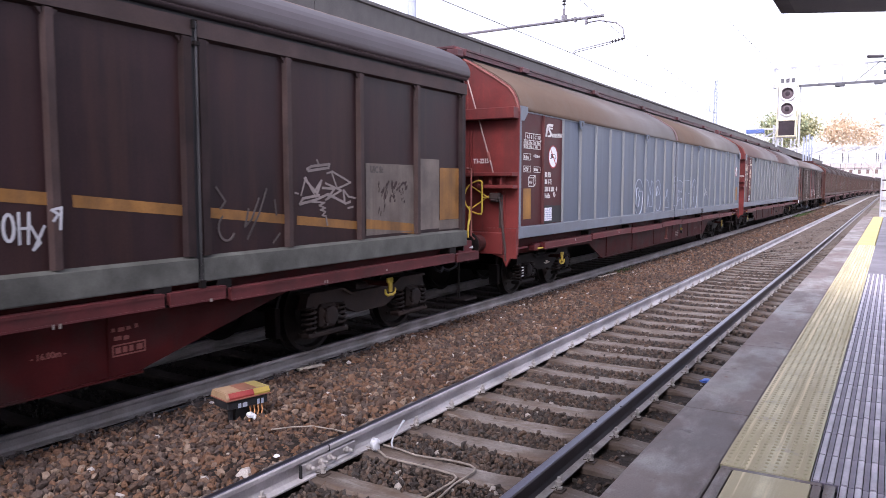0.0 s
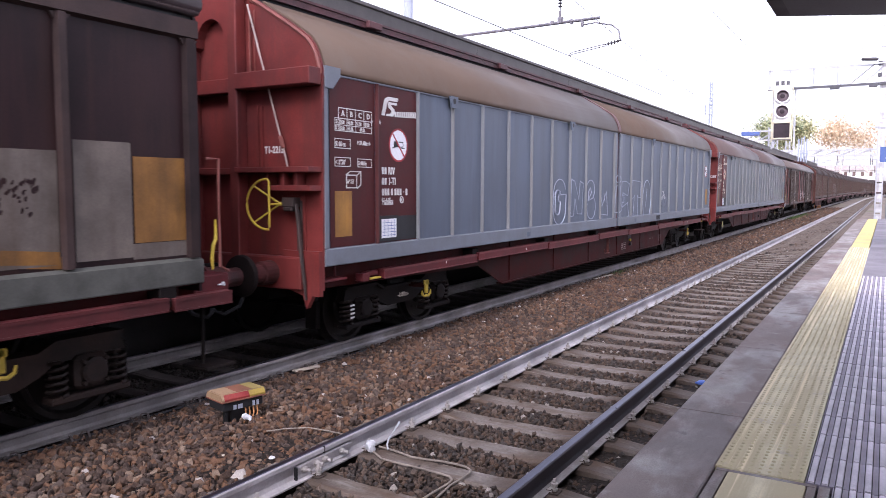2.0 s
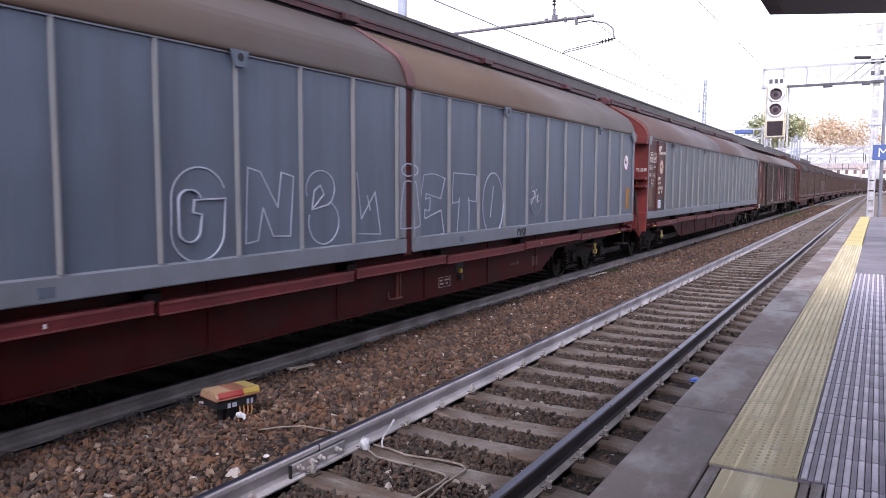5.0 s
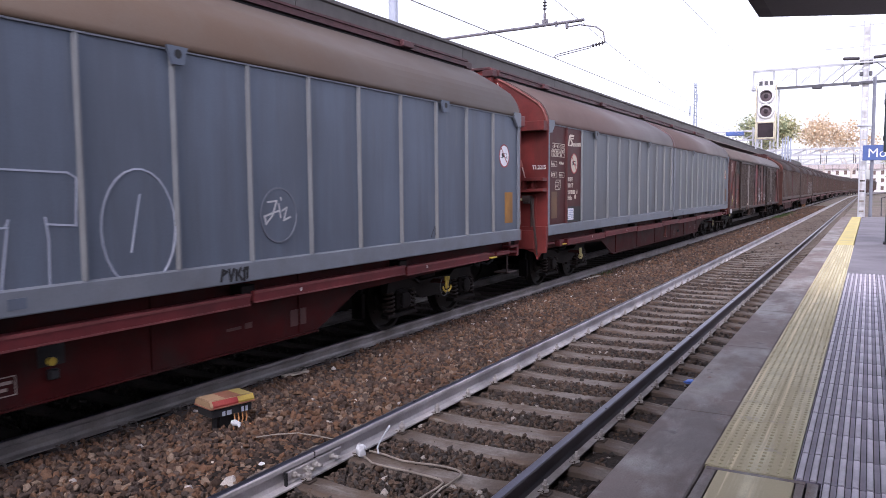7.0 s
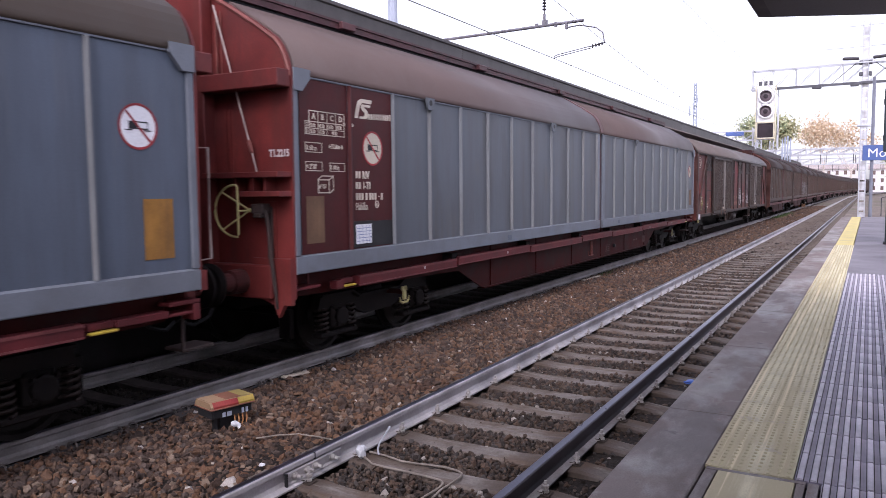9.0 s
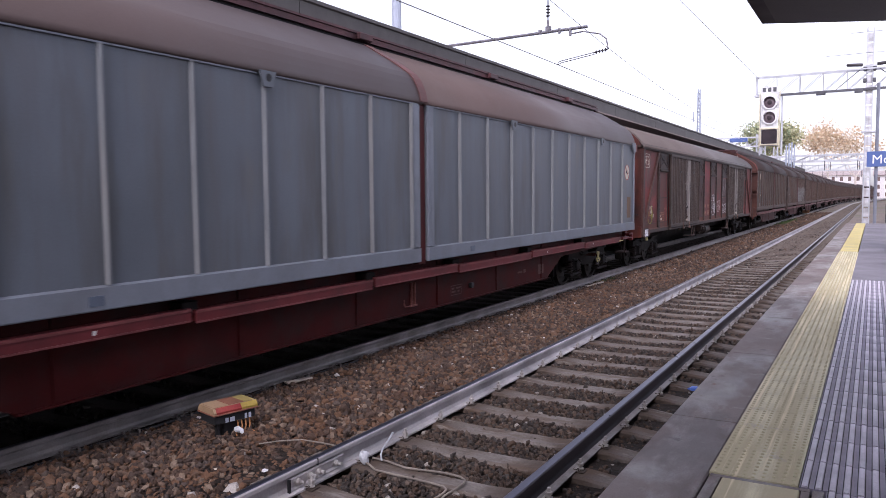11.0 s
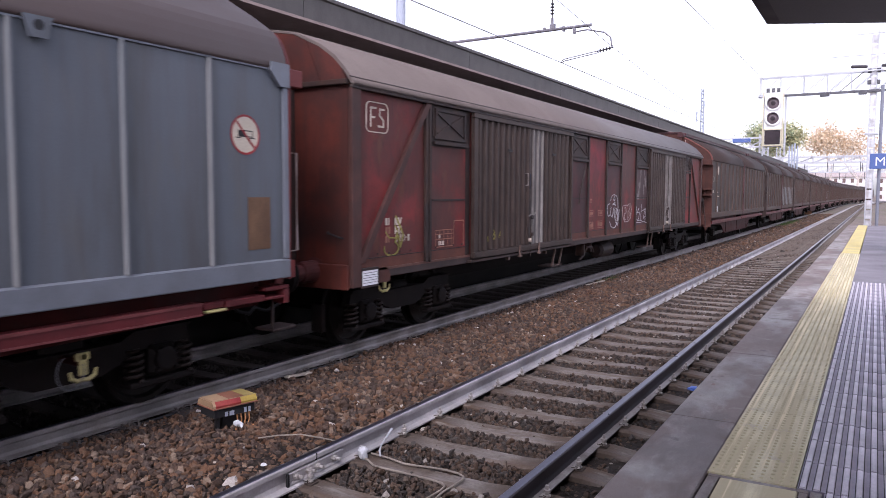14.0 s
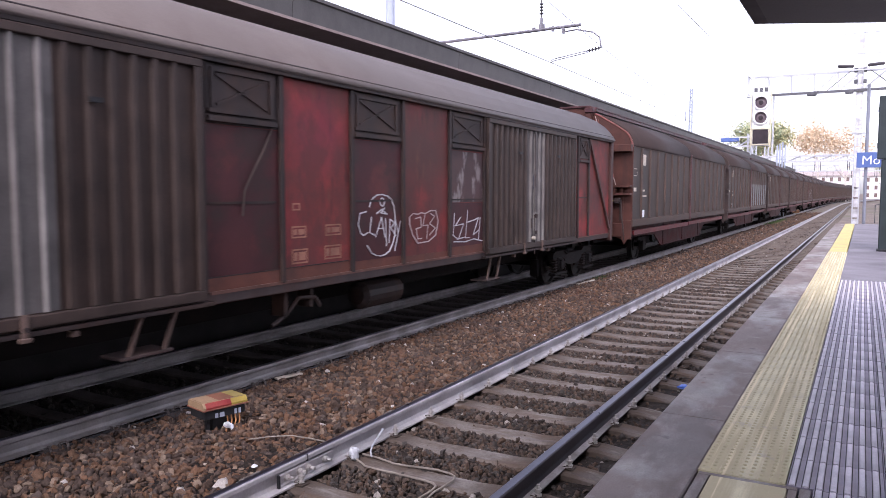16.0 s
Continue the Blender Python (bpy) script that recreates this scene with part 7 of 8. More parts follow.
M_DULLORANGE = material("dull_orange_stencil", (0.29, 0.135, 0.092), 0.6, stain=(0.14, 0.06, 0.04), stain_amount=0.6, bump=0.0)
M_GRAFFITI = material("thin_white_spray", (0.54, 0.52, 0.54), 0.6, stain=(0.2, 0.17, 0.18), stain_amount=0.6, bump=0.0, vary=0.2)
M_PALESPRAY = material("thin_pale_spray", (0.42, 0.33, 0.32), 0.6, bump=0.0, vary=0.2)
M_MAROON = material("sooty_maroon_panel", (0.052, 0.0145, 0.0165), 0.55, stain=(0.070, 0.018, 0.017), stain_amount=0.6, bump=0.05, vary=0.35, scale=1.4)
blotches(M_MAROON, (0.12, 0.028, 0.024), 1.4, 0.54, 0.68, 0.6, (1, 1, 1), 1.3, True)
blotches(M_MAROON, (0.030, 0.017, 0.015), 1.6, 0.50, 0.64, 0.8, (1, 1, 1), 6.6, True)
M_FLAKED = material("maroon_panel_with_flaking_pale_paint", (0.062, 0.036, 0.036), 0.6, stain=(0.10, 0.05, 0.045), stain_amount=0.6, bump=0.06, vary=0.25)
blotches(M_FLAKED, (0.24, 0.205, 0.195), 2.6, 0.52, 0.60, 0.85, (1, 1.6, 0.7), 3.6, True)
M_PINKRED = M_OLDRED.copy()
M_PINKRED.name = "red_boards_with_pink_spray"
pn, pl = M_PINKRED.node_tree.nodes, M_PINKRED.node_tree.links
under = pn["Principled BSDF"].inputs["Base Color"].links[0].from_socket
place, cloud, rough_edge = pn.new("ShaderNodeMapping"), pn.new("ShaderNodeTexGradient"), pn.new("ShaderNodeTexNoise")
spray = pn.new("ShaderNodeMix")
place.inputs["Location"].default_value, place.inputs["Scale"].default_value = (-2.1, -13.32, -3.92), (1.5, 1.505, 1.56)
cloud.gradient_type = "SPHERICAL"
rough_edge.inputs["Scale"].default_value, rough_edge.inputs["Detail"].default_value = 5.0, 6
gain = pn.new("ShaderNodeMath")
gain.operation = "MULTIPLY"
spray.data_type = "RGBA"
spray.inputs["B"].default_value = (0.21, 0.028, 0.052, 1)
place_from = pn.new("ShaderNodeTexCoord")
pl.new(place_from.outputs["Object"], place.inputs["Vector"])
pl.new(place_from.outputs["Object"], rough_edge.inputs["Vector"])
pl.new(place.outputs["Vector"], cloud.inputs["Vector"])
pl.new(cloud.outputs["Fac"], gain.inputs[0])
pl.new(rough_edge.outputs["Fac"], gain.inputs[1])
boost = pn.new("ShaderNodeMath")
boost.operation, boost.use_clamp = "MULTIPLY", True
boost.inputs[1].default_value = 1.15
pl.new(gain.outputs[0], boost.inputs[0])
pl.new(boost.outputs[0], spray.inputs["Factor"])
pl.new(under, spray.inputs["A"])
pl.new(spray.outputs["Result"], pn["Principled BSDF"].inputs["Base Color"])
blotches(M_PINKRED, (0.070, 0.026, 0.024), 1.3, 0.47, 0.60, 0.65, (1, 1, 0.7), 9.4, True)
M_WHITE2 = material("cream_stencil_paint", (0.55, 0.48, 0.40), 0.6, stain=(0.2, 0.12, 0.1), stain_amount=0.5, bump=0.0)


def brown_wagon(s0, L, label, red=False, pale=None):
    """A two-axle sliding-wall wagon in rusty brown; pale: a stretch of the side in grey."""
    w = thing("freight_wagon", pose(FAR, s0, 0), label, "freight wagon", "wagons of the train")
    underframe(w, L, 4.2, L - 4.2, M_FRAME)
    sill_rail(w, 0.3, L - 0.3, [L / 2])
    mid = L / 2
    for a, b in ((0.0, mid - 0.05), (mid + 0.05, L)):
        wall = sliding_wall(w, a, b, [a + (b - a) * i / 8 for i in range(1, 8)], (M_BROWN_FAR, M_BROWN_RIB2, M_BROWN_RIB2), rib=0.07)
    if pale:
        each_bar("pale_panel", 1.5015, [(float(y) + 0.06, float(y) + 0.86, pale[2], pale[3]) for y in np.arange(pale[0], pale[1] - 0.5, 0.919)], M_GREY_RIB, w, 0.004, "pale grey lower panel")
    part("door_post", boxes((1.47, 1.57, mid - 0.045, mid + 0.045, 0.96, 3.16), bevel=0.008), M_CAP, w)
    part("far_side", boxes((-1.53, -1.50, 0.0, L, 0.98, 3.08)), M_BROWN_FAR, w)
    roof_parts(w, PROFILE, 0.02, L - 0.02, M_ROOF_BROWN, [mid], "dusty brown roof sheet")
    ridge(w, L, 4.105)
    red_end(w, 0.0, -1, 4.12, END_PROFILE, M_ENDBROWN if red else M_OLDPOST, rim_paint=None if red else M_BROWN_RIB2)
    red_end(w, L, 1, 4.12, END_PROFILE, M_OLDPOST, wheel=False, rim_paint=M_BROWN_RIB2)
    for y, way in ((-0.13, -1), (L + 0.13, 1)):
        buffers(w, y, way)
    for y in (3.0, L - 3.0):
        ax = part("axle_gear", boxes((0.94, 1.1, y - 0.16, y + 0.16, AXLE_Z - 0.15, AXLE_Z + 0.15), (0.97, 1.08, y - 0.7, y + 0.7, AXLE_Z + 0.16, AXLE_Z + 0.26), (0.97, 1.08, y - 0.45, y + 0.45, AXLE_Z + 0.12, AXLE_Z + 0.16), bevel=0.02), M_BOGIE, w)
        wheelset(ax, y)
    rows = outline_box(0.15, 0.5, 2.3, 2.5, 0.02) + [(1.05, 1.4, 2.6, 2.9), (1.05, 1.3, 1.9, 1.95), (1.05, 1.5, 1.75, 1.8), (0.15, 0.45, 1.9, 2.0)]
    part("stencil", bars(1.5025, rows, 0.002), M_WHITE2, w)
    part("card", bars(1.5025, [(1.05, 1.3, 1.2, 1.4)], 0.003), M_PAPER, w)
    return w


M_BROWN_RIB2 = material("brown_rib_paint", (0.064, 0.043, 0.036), 0.6, stain=RUST, stain_amount=0.5, bump=0.05)

dark_wagon(9.47)
grey_wagon(11.01, True)
grey_wagon(32.58, False)
red_wagon(54.06)
TRAIN.append((brown_wagon(75.55, 14.62, "rusty brown two-axle sliding-wall freight wagon with red ends", red=True), 75.55))
pale = brown_wagon(91.27, 14.62, "rusty brown freight wagon with pale grey lower panels", pale=(7.36, 14.62, 1.2, 2.35))
TRAIN.append((pale, 91.27))
plain = brown_wagon(106.94, 14.62, "rusty brown two-axle sliding-wall freight wagon")
TRAIN.append((plain, 106.94))
for k in range(1, 12):
    s = 106.94 + 15.76 * k
    c = copy_thing(pale if k in (2, 3, 5) else plain, pose(FAR, s, 0))
    TRAIN.append((c, s))
    for o in c.children_recursive:
        if o.name.startswith("wheelset"):
            WHEELS.append(o)


# ---- line-side things ----
def ballast(name, mat, label, areas, seed, bare=False):
    """Loose broken stones as one mesh: each area is x0, x1, y0, y1, stones to the square metre, smallest and largest half-size, lift; bare: none on the near track's sleepers but near the rails."""
    rng = np.random.default_rng(seed)
    g = (1 + 5 ** 0.5) / 2
    base = np.array([(a, b * g, 0) for a in (-1, 1) for b in (-1, 1)] + [(0, a, b * g) for a in (-1, 1) for b in (-1, 1)] + [(b * g, 0, a) for a in (-1, 1) for b in (-1, 1)]) * 0.53
    edge = np.linalg.norm(base[:, None] - base[None], axis=2)
    near = (edge > 0.1) & (edge < 1.2)
    tri = np.array([t if np.dot(np.cross(base[t[1]] - base[t[0]], base[t[2]] - base[t[0]]), base[t[0]]) > 0 else t[::-1]
                    for t in itertools.combinations(range(12), 3) if near[t[0], t[1]] and near[t[1], t[2]] and near[t[0], t[2]]])
    verts = []
    for x0, x1, y0, y1, per, r0, r1, lift in areas:
        step = per ** -0.5
        x, y = (q.ravel() for q in np.meshgrid(np.arange(x0, x1, step), np.arange(y0, y1, step)))
        n = len(x)
        x, y = np.clip(x + rng.uniform(-0.45, 0.45, n) * step, x0, x1), y + rng.uniform(-0.45, 0.45, n) * step
        if bare:
            off = np.abs((y - 0.32 + 0.295) % 0.59 - 0.295)
            side = np.abs(np.abs(x - NEAR) - GAUGE / 2)
            keep = (off > 0.092 + rng.normal(0, 0.014, n)) | ((side < 0.26) & (rng.uniform(0, 1, n) < 0.6)) | (rng.uniform(0, 1, n) < 0.035)
            x, y = x[keep], y[keep]
            n = len(x)
        z = np.interp(x, GROUND_X, GROUND_Z)
        r = r0 + (r1 - r0) * rng.beta(1.4, 2.6, n)
        v = base[None] * rng.uniform(0.55, 1.28, (n, 12, 1)) * rng.uniform(0.55, 1.35, (n, 1, 3))
        q = rng.normal(size=(n, 4))
        q /= np.linalg.norm(q, axis=1)[:, None]
        a, b, c, d = q.T
        m = np.stack([np.stack([1 - 2 * (c * c + d * d), 2 * (b * c - a * d), 2 * (b * d + a * c)], -1), np.stack([2 * (b * c + a * d), 1 - 2 * (b * b + d * d), 2 * (c * d - a * b)], -1), np.stack([2 * (b * d - a * c), 2 * (c * d + a * b), 1 - 2 * (b * b + c * c)], -1)], 1)
        v = np.einsum("nij,nkj->nki", m, v) * r[:, None, None]
        wave = 0.018 * np.sin(x * 2.3 + y * 1.1) * np.sin(y * 1.7 - x)
        v += np.stack([x, y, z + lift + wave + rng.uniform(-0.5, 0.7, n) * r], 1)[:, None]
        verts.append(v)
    v = np.concatenate(verts)
    n = len(v)
    f = (tri[None] + 12 * np.arange(n)[:, None, None]).reshape(-1)
    me = bpy.data.meshes.new(name)
    me.vertices.add(n * 12)
    me.vertices.foreach_set("co", v.reshape(-1).astype(np.float32))
    me.loops.add(len(f))
    me.loops.foreach_set("vertex_index", f.astype(np.int32))
    me.polygons.add(n * 20)
    me.polygons.foreach_set("loop_start", (3 * np.arange(n * 20)).astype(np.int32))
    me.polygons.foreach_set("use_smooth", np.zeros(n * 20, dtype=bool))
    me.update(calc_edges=True)
    me.validate()
    me.materials.append(mat)
    return tagged(new(name, me), label, "ballast", kind="stuff")


ballast("ballast", M_STONE, "loose rust-brown broken ballast stones between the tracks", [
    (-5.82, -3.52, -10, 2.2, 260, 0.022, 0.046, 0.008), (-5.84, -3.50, 2.2, 10, 560, 0.020, 0.045, 0.004), (-5.82, -3.52, 10, 20, 420, 0.022, 0.046, 0.008), (-5.82, -3.52, 20, 45, 150, 0.025, 0.06, 0.0), (-5.82, -3.52, 45, 90, 40, 0.03, 0.09, 0.0)], 3)
ballast("ballast", M_DARKSTONE, "grey-brown ballast stones between the sleepers", [
    (-3.30, -1.97, -10, 2.2, 380, 0.016, 0.034, 0.012), (-3.30, -1.97, 2.2, 11, 1000, 0.014, 0.034, 0.012), (-3.30, -1.97, 11, 24, 600, 0.016, 0.036, 0.012), (-3.3, -1.97, 24, 60, 110, 0.02, 0.05, 0.0), (-1.80, -0.95, -10, 2.4, 200, 0.014, 0.036, 0.0), (-1.80, -0.95, 2.4, 14, 350, 0.014, 0.036, 0.0), (-1.80, -0.95, 14, 36, 110, 0.02, 0.045, 0.0),
    ], 5, True)
ballast("ballast", M_OILSHADE_STONE, "oily ballast stones under the train, blackened further for its shade", [(-8.3, -6.0, -10, 2.4, 200, 0.02, 0.05, 0.0), (-8.3, -6.0, 2.4, 16, 420, 0.016, 0.045, 0.0), (-8.3, -6.0, 16, 50, 120, 0.02, 0.06, 0.0)], 6)

# the cable box beside the far rail
b = thing("cable_box", pose(-4.97, 4.70, 0.025, 0, 0, -14), "low trackside cable box with faded orange, red and yellow lid", "cable box")


def lid_piece(y0, y1, mat, label):
    prof = [(-0.14, -0.056), (0.14, -0.056), (0.142, -0.038), (0.116, 0.0), (-0.116, 0.0), (-0.142, -0.038)]
    part("lid", prism(bmesh.new(), prof, "y", y0, y1), mat, b, label)


lid_piece(-0.215, -0.19, M_BOXTAN, "faded orange end of the lid")
lid_piece(-0.189, 0.055, M_BOXRED, "red stretch of the plastic lid")
lid_piece(0.056, 0.215, M_BOXYELLOW, "yellow end of the lid")
part("lid_top", boxes((-0.112, 0.108, -0.205, -0.055, 0.001, 0.006), bevel=0.002), M_BOXTAN, b, "sun-faded tan top")
part("lid_top", boxes((-0.112, 0.108, -0.054, 0.095, 0.001, 0.006), bevel=0.002), M_BOXBROWN, b, "sun-faded brown-red top")
part("lid_top", boxes((-0.112, 0.108, 0.096, 0.205, 0.001, 0.006), bevel=0.002), M_BOXOLIVE, b, "sun-faded yellow top")
part("lid_edge", boxes((0.109, 0.117, -0.21, 0.21, -0.006, 0.002)), M_BOXTAN, b, "pale worn edge")
part("lid_rim", boxes((-0.148, 0.148, -0.222, 0.222, -0.068, -0.057), bevel=0.003), M_BOXBROWN, b, "dull rim")
part("box_body", boxes((-0.125, 0.125, -0.20, 0.20, -0.15, -0.070), bevel=0.008), M_BLACK, b, "black box body")
part("box_stem", boxes((-0.06, 0.06, -0.09, 0.07, -0.36, -0.14), bevel=0.008), M_BLACK, b)
part("brace", boxes((0.03, 0.07, -0.15, -0.12, -0.33, -0.14)), M_BLACK, b)
each("stencil", [(0.126, 0.128, -0.10, -0.07, -0.145, -0.105), (0.126, 0.128, -0.055, -0.01, -0.145, -0.105), (0.126, 0.128, 0.09, 0.115, -0.145, -0.10), (0.126, 0.128, 0.13, 0.155, -0.145, -0.10)], M_CHALK, b)
for k in range(4):
    y = 0.03 + 0.04 * k
    part("cable", tube(bmesh.new(), [(0.10, y, -0.14), (0.115, y, -0.21), (0.125, y - 0.02, -0.25), (0.17, y - 0.05 + 0.02 * k, -0.27)], 0.007, 6), M_CABLEORANGE, b, "orange-brown cable")
part("cable_tape", tube(bmesh.new(), [(0.13, -0.02, -0.215), (0.15, 0.0, -0.22), (0.18, 0.03, -0.235), (0.22, 0.01, -0.25)], [0.014, 0.03, 0.022, 0.008], 7), M_PLASTIC, b, "white tape round the cables")


def lump(bm, c, r, seed, flat=0.5):
    """A crumpled lump."""
    rng = random.Random(seed)
    made = bmesh.ops.create_icosphere(bm, subdivisions=2, radius=1)["verts"]
    for v in made:
        k = rng.uniform(0.6, 1.25)
        v.co = Vector((c[0] + v.co.x * r * k, c[1] + v.co.y * r * k * 1.2, c[2] + v.co.z * r * k * flat))
    return bm


# rail joint on the near track, with fish plate, bolts, bond and cables
LX = NEAR - GAUGE / 2
j = thing("rail_joint", pose(LX, 4.0, 0), "steel fish plate bolted over a joint of the rail", "rail joint")
plate = part("fish_plate", prism(bmesh.new(), [(0.012, -0.05), (0.028, -0.052), (0.036, -0.06), (0.030, -0.118), (0.045, -0.132), (0.02, -0.132), (0.012, -0.11)], "y", -0.30, 0.30), M_RAIL, j, "grey fish plate")
for k in (-0.22, -0.09, 0.0, 0.19):
    bm = lathe(bmesh.new(), [(0.03, 0.03), (0.038, 0.03), (0.04, 0.021), (0.066, 0.021), (0.068, 0.012), (0.10, 0.012)], (0, k, -0.088), "x", 8)
    part("bolt", bm, M_CLIP, plate, "zinc bolt and nut")
part("plate_edge", boxes((0.03, 0.05, -0.315, -0.30, -0.14, -0.05)), M_BLACK, j)
part("gap", boxes((-0.037, 0.038, -0.004, 0.004, -0.045, 0.0035)), M_BLACK, j)
bag = link("plastic_wrap", lump(bmesh.new(), (LX + 0.13, 4.42, -0.11), 0.038, 2, 1.3), M_PLASTIC)
tagged(bag, "crumpled white plastic wrapped round a rail bond", "plastic wrap")
bond = thing("rail_bond", pose(0, 0, 0), "pale bonding cables looped from the rail across the sleeper", "cable")
part("cable", tube(bmesh.new(), [(LX + 0.12, 4.42, -0.13), (-3.20, 4.40, -0.145), (-3.11, 4.345, -0.15), (-2.98, 4.335, -0.15), (-2.85, 4.335, -0.15), (-2.70, 4.33, -0.15), (-2.587, 4.324, -0.15), (-2.51, 4.31, -0.15), (-2.465, 4.27, -0.15), (-2.46, 4.20, -0.155), (-2.485, 4.02, -0.165), (-2.51, 3.85, -0.18), (-2.55, 3.6, -0.2)], 0.008, 7), M_CABLE, bond)
part("cable", tube(bmesh.new(), [(LX + 0.15, 4.50, -0.13), (-3.11, 4.52, -0.145), (-2.95, 4.49, -0.15), (-2.83, 4.50, -0.15), (-2.706, 4.526, -0.15), (-2.60, 4.535, -0.15), (-2.50, 4.525, -0.15), (-2.44, 4.49, -0.15), (-2.418, 4.43, -0.15), (-2.425, 4.32, -0.155), (-2.44, 4.20, -0.16), (-2.425, 4.0, -0.17), (-2.44, 3.7, -0.19)], 0.008, 7), M_CABLE, bond)
part("bond_lug", tube(bmesh.new(), [(-3.13, 4.46, -0.12), (-3.16, 4.49, -0.095), (-3.20, 4.57, -0.08), (-3.25, 4.72, -0.065), (-3.30, 4.86, -0.05)], [0.007, 0.007, 0.007, 0.007, 0.010], 7), M_GALV, bond, "white end of the bond")
t = link("loose_wire", tube(bmesh.new(), [(-4.36, 4.45, -0.19), (-4.25, 4.58, -0.185), (-4.1, 4.68, -0.18), (-3.9, 4.70, -0.18), (-3.6, 4.72, -0.19), (-3.5, 4.72, -0.19)], 0.006, 6), M_CABLE)
tagged(t, "thin tan wire lying on the ballast", "wire")
t = link("loose_wire", tube(bmesh.new(), [(-3.28, 3.95, -0.19), (-3.1, 3.98, -0.185), (-2.95, 3.9, -0.185), (-2.9, 3.8, -0.19), (-2.75, 3.7, -0.2)], 0.005, 6), M_CABLE)
tagged(t, "thin tan wire lying on the ballast", "wire")
# lineside cable along the foot of the far rail
t = link("lineside_cable", tube(bmesh.new(), [(FAR + GAUGE / 2 + 0.13 + 0.015 * math.sin(1.9 * k), 2.0 + 0.4 * k, -0.305 + 0.008 * math.sin(2.7 * k)) for k in range(90)], 0.014, 6), M_BLACK)
tagged(t, "black cable clipped along the foot of the rail", "cable")
for y, x, s, a in ((6.5, -5.72, 0.32, 25), (17.0, -5.70, 0.75, 14)):
    t = link("broken_slab", boxes((-0.05, 0.05, -s / 2, s / 2, -0.012, 0.014), bevel=0.008), M_WOOD)
    t.matrix_basis = pose(x, y, ground_height(x) + 0.045, 3, -6, -a)
    tagged(t, "pale broken slab lying beside the rail", "slab", "broken slabs")
t = link("wrapper", lump(bmesh.new(), (-1.56, 7.86, -0.165), 0.06, 6, 0.35), M_BLUEPLASTIC)
tagged(t, "crumpled blue wrapper on the ballast", "wrapper")
rng = random.Random(12)
for k in range(14):
    x, y = rng.uniform(-5.5, -3.7), rng.uniform(3.0, 20.0)
    bm = lump(bmesh.new(), (0, 0, 0), 1.0, k, 0.6)
    t = link("pale_stone", bm, M_PAPER if k % 3 else M_WOOD)
    r = rng.uniform(0.012, 0.021)
    t.matrix_basis = Matrix.Translation((x, y, ground_height(x) + 0.04)) @ Matrix.Diagonal((r, r, r, 1))
    tagged(t, "small pale stone on the brown ballast", "stone", "pale stones")
bm = bmesh.new()
for k in range(260):
    x, y = -5.72 + rng.gauss(0, 0.07), 18.2 + rng.gauss(0, 0.45)
    a, h = rng.uniform(0, 6.28), rng.uniform(0.04, 0.13)
    p = Vector((x, y, -0.34))
    s = Vector((math.cos(a), math.sin(a), 0)) * 0.012
    bm.faces.new([bm.verts.new(p + s), bm.verts.new(p - s), bm.verts.new(p + Vector((rng.gauss(0, 0.03), rng.gauss(0, 0.03), h)))])
for k in range(1500):
    x, y = -5.5 + rng.gauss(0, 0.16), rng.choice((57.0, 59.0, 61.5, 65.5)) + rng.gauss(0, 1.1)
    a, h = rng.uniform(0, 6.28), rng.uniform(0.06, 0.2)
    p = Vector((x, y, -0.33))
    s = Vector((math.cos(a), math.sin(a), 0)) * 0.03
    bm.faces.new([bm.verts.new(p + s), bm.verts.new(p - s), bm.verts.new(p + Vector((rng.gauss(0, 0.05), rng.gauss(0, 0.05), h)))])
tagged(link("weeds", bm, M_WEED), "low green weeds beside the rail", "weeds", kind="stuff")

# ---- overhead line ----
M_ARM = material("weathered_grey_tube", (0.19, 0.18, 0.20), 0.45, 0.3, stain=(0.10, 0.09, 0.10), stain_amount=0.5, bump=0.03)
cat = thing("catenary_cantilever", pose(0, 17.0, 0), "catenary cantilever with insulators over the train's track", "cantilever")
part("mast", tube(bmesh.new(), [(-11.22, 0, 0.38), (-11.22, 0, 9.0)], 0.125, 14), M_MAST, cat, "pale blue-grey round mast")
part("arm", tube(bmesh.new(), [(-11.1, 0, 5.72), (-9.0, 0, 5.74), (-5.9, 0, 5.78)], 0.035, 10), M_ARM, cat, "grey cantilever tube")
part("stay", tube(bmesh.new(), [(-6.30, 0, 5.66), (-6.0, 0, 5.68), (-5.6, 0, 5.58), (-5.44, 0, 5.45), (-5.40, 0, 5.22)], 0.017, 7), M_ARM, cat)
for z in (0.0, 0.045):
    part("registration_arm", tube(bmesh.new(), [(-5.72, 0, 5.17 - z), (-6.55, 0, 5.05 - z), (-6.62, 0, 5.02 - z), (-6.63, 0, 4.97)], 0.011, 6), M_ARM, cat)
bm = bmesh.new()
for k in range(4):
    lathe(bm, [(-0.02, 0.02), (-0.005, 0.045), (0.005, 0.045), (0.02, 0.02)], (-5.68 + 0.075 * k, 0, 5.165 + 0.012 * k), "x", 10)
tube(bm, [(-5.76, 0, 5.155), (-5.38, 0, 5.215)], 0.014, 6)
part("insulator", bm, M_INSULDARK, cat, "dark ribbed insulator")
bm = bmesh.new()
for k in range(4):
    lathe(bm, [(-0.025, 0.02), (-0.006, 0.05), (0.006, 0.05), (0.025, 0.02)], (-6.88, 0, 6.15 + 0.075 * k), "z", 10)
tube(bm, [(-6.88, 0, 6.02), (-6.88, 0, 6.55)], 0.014, 6)
part("insulator", bm, M_INSULDARK, cat, "dark ribbed insulator")
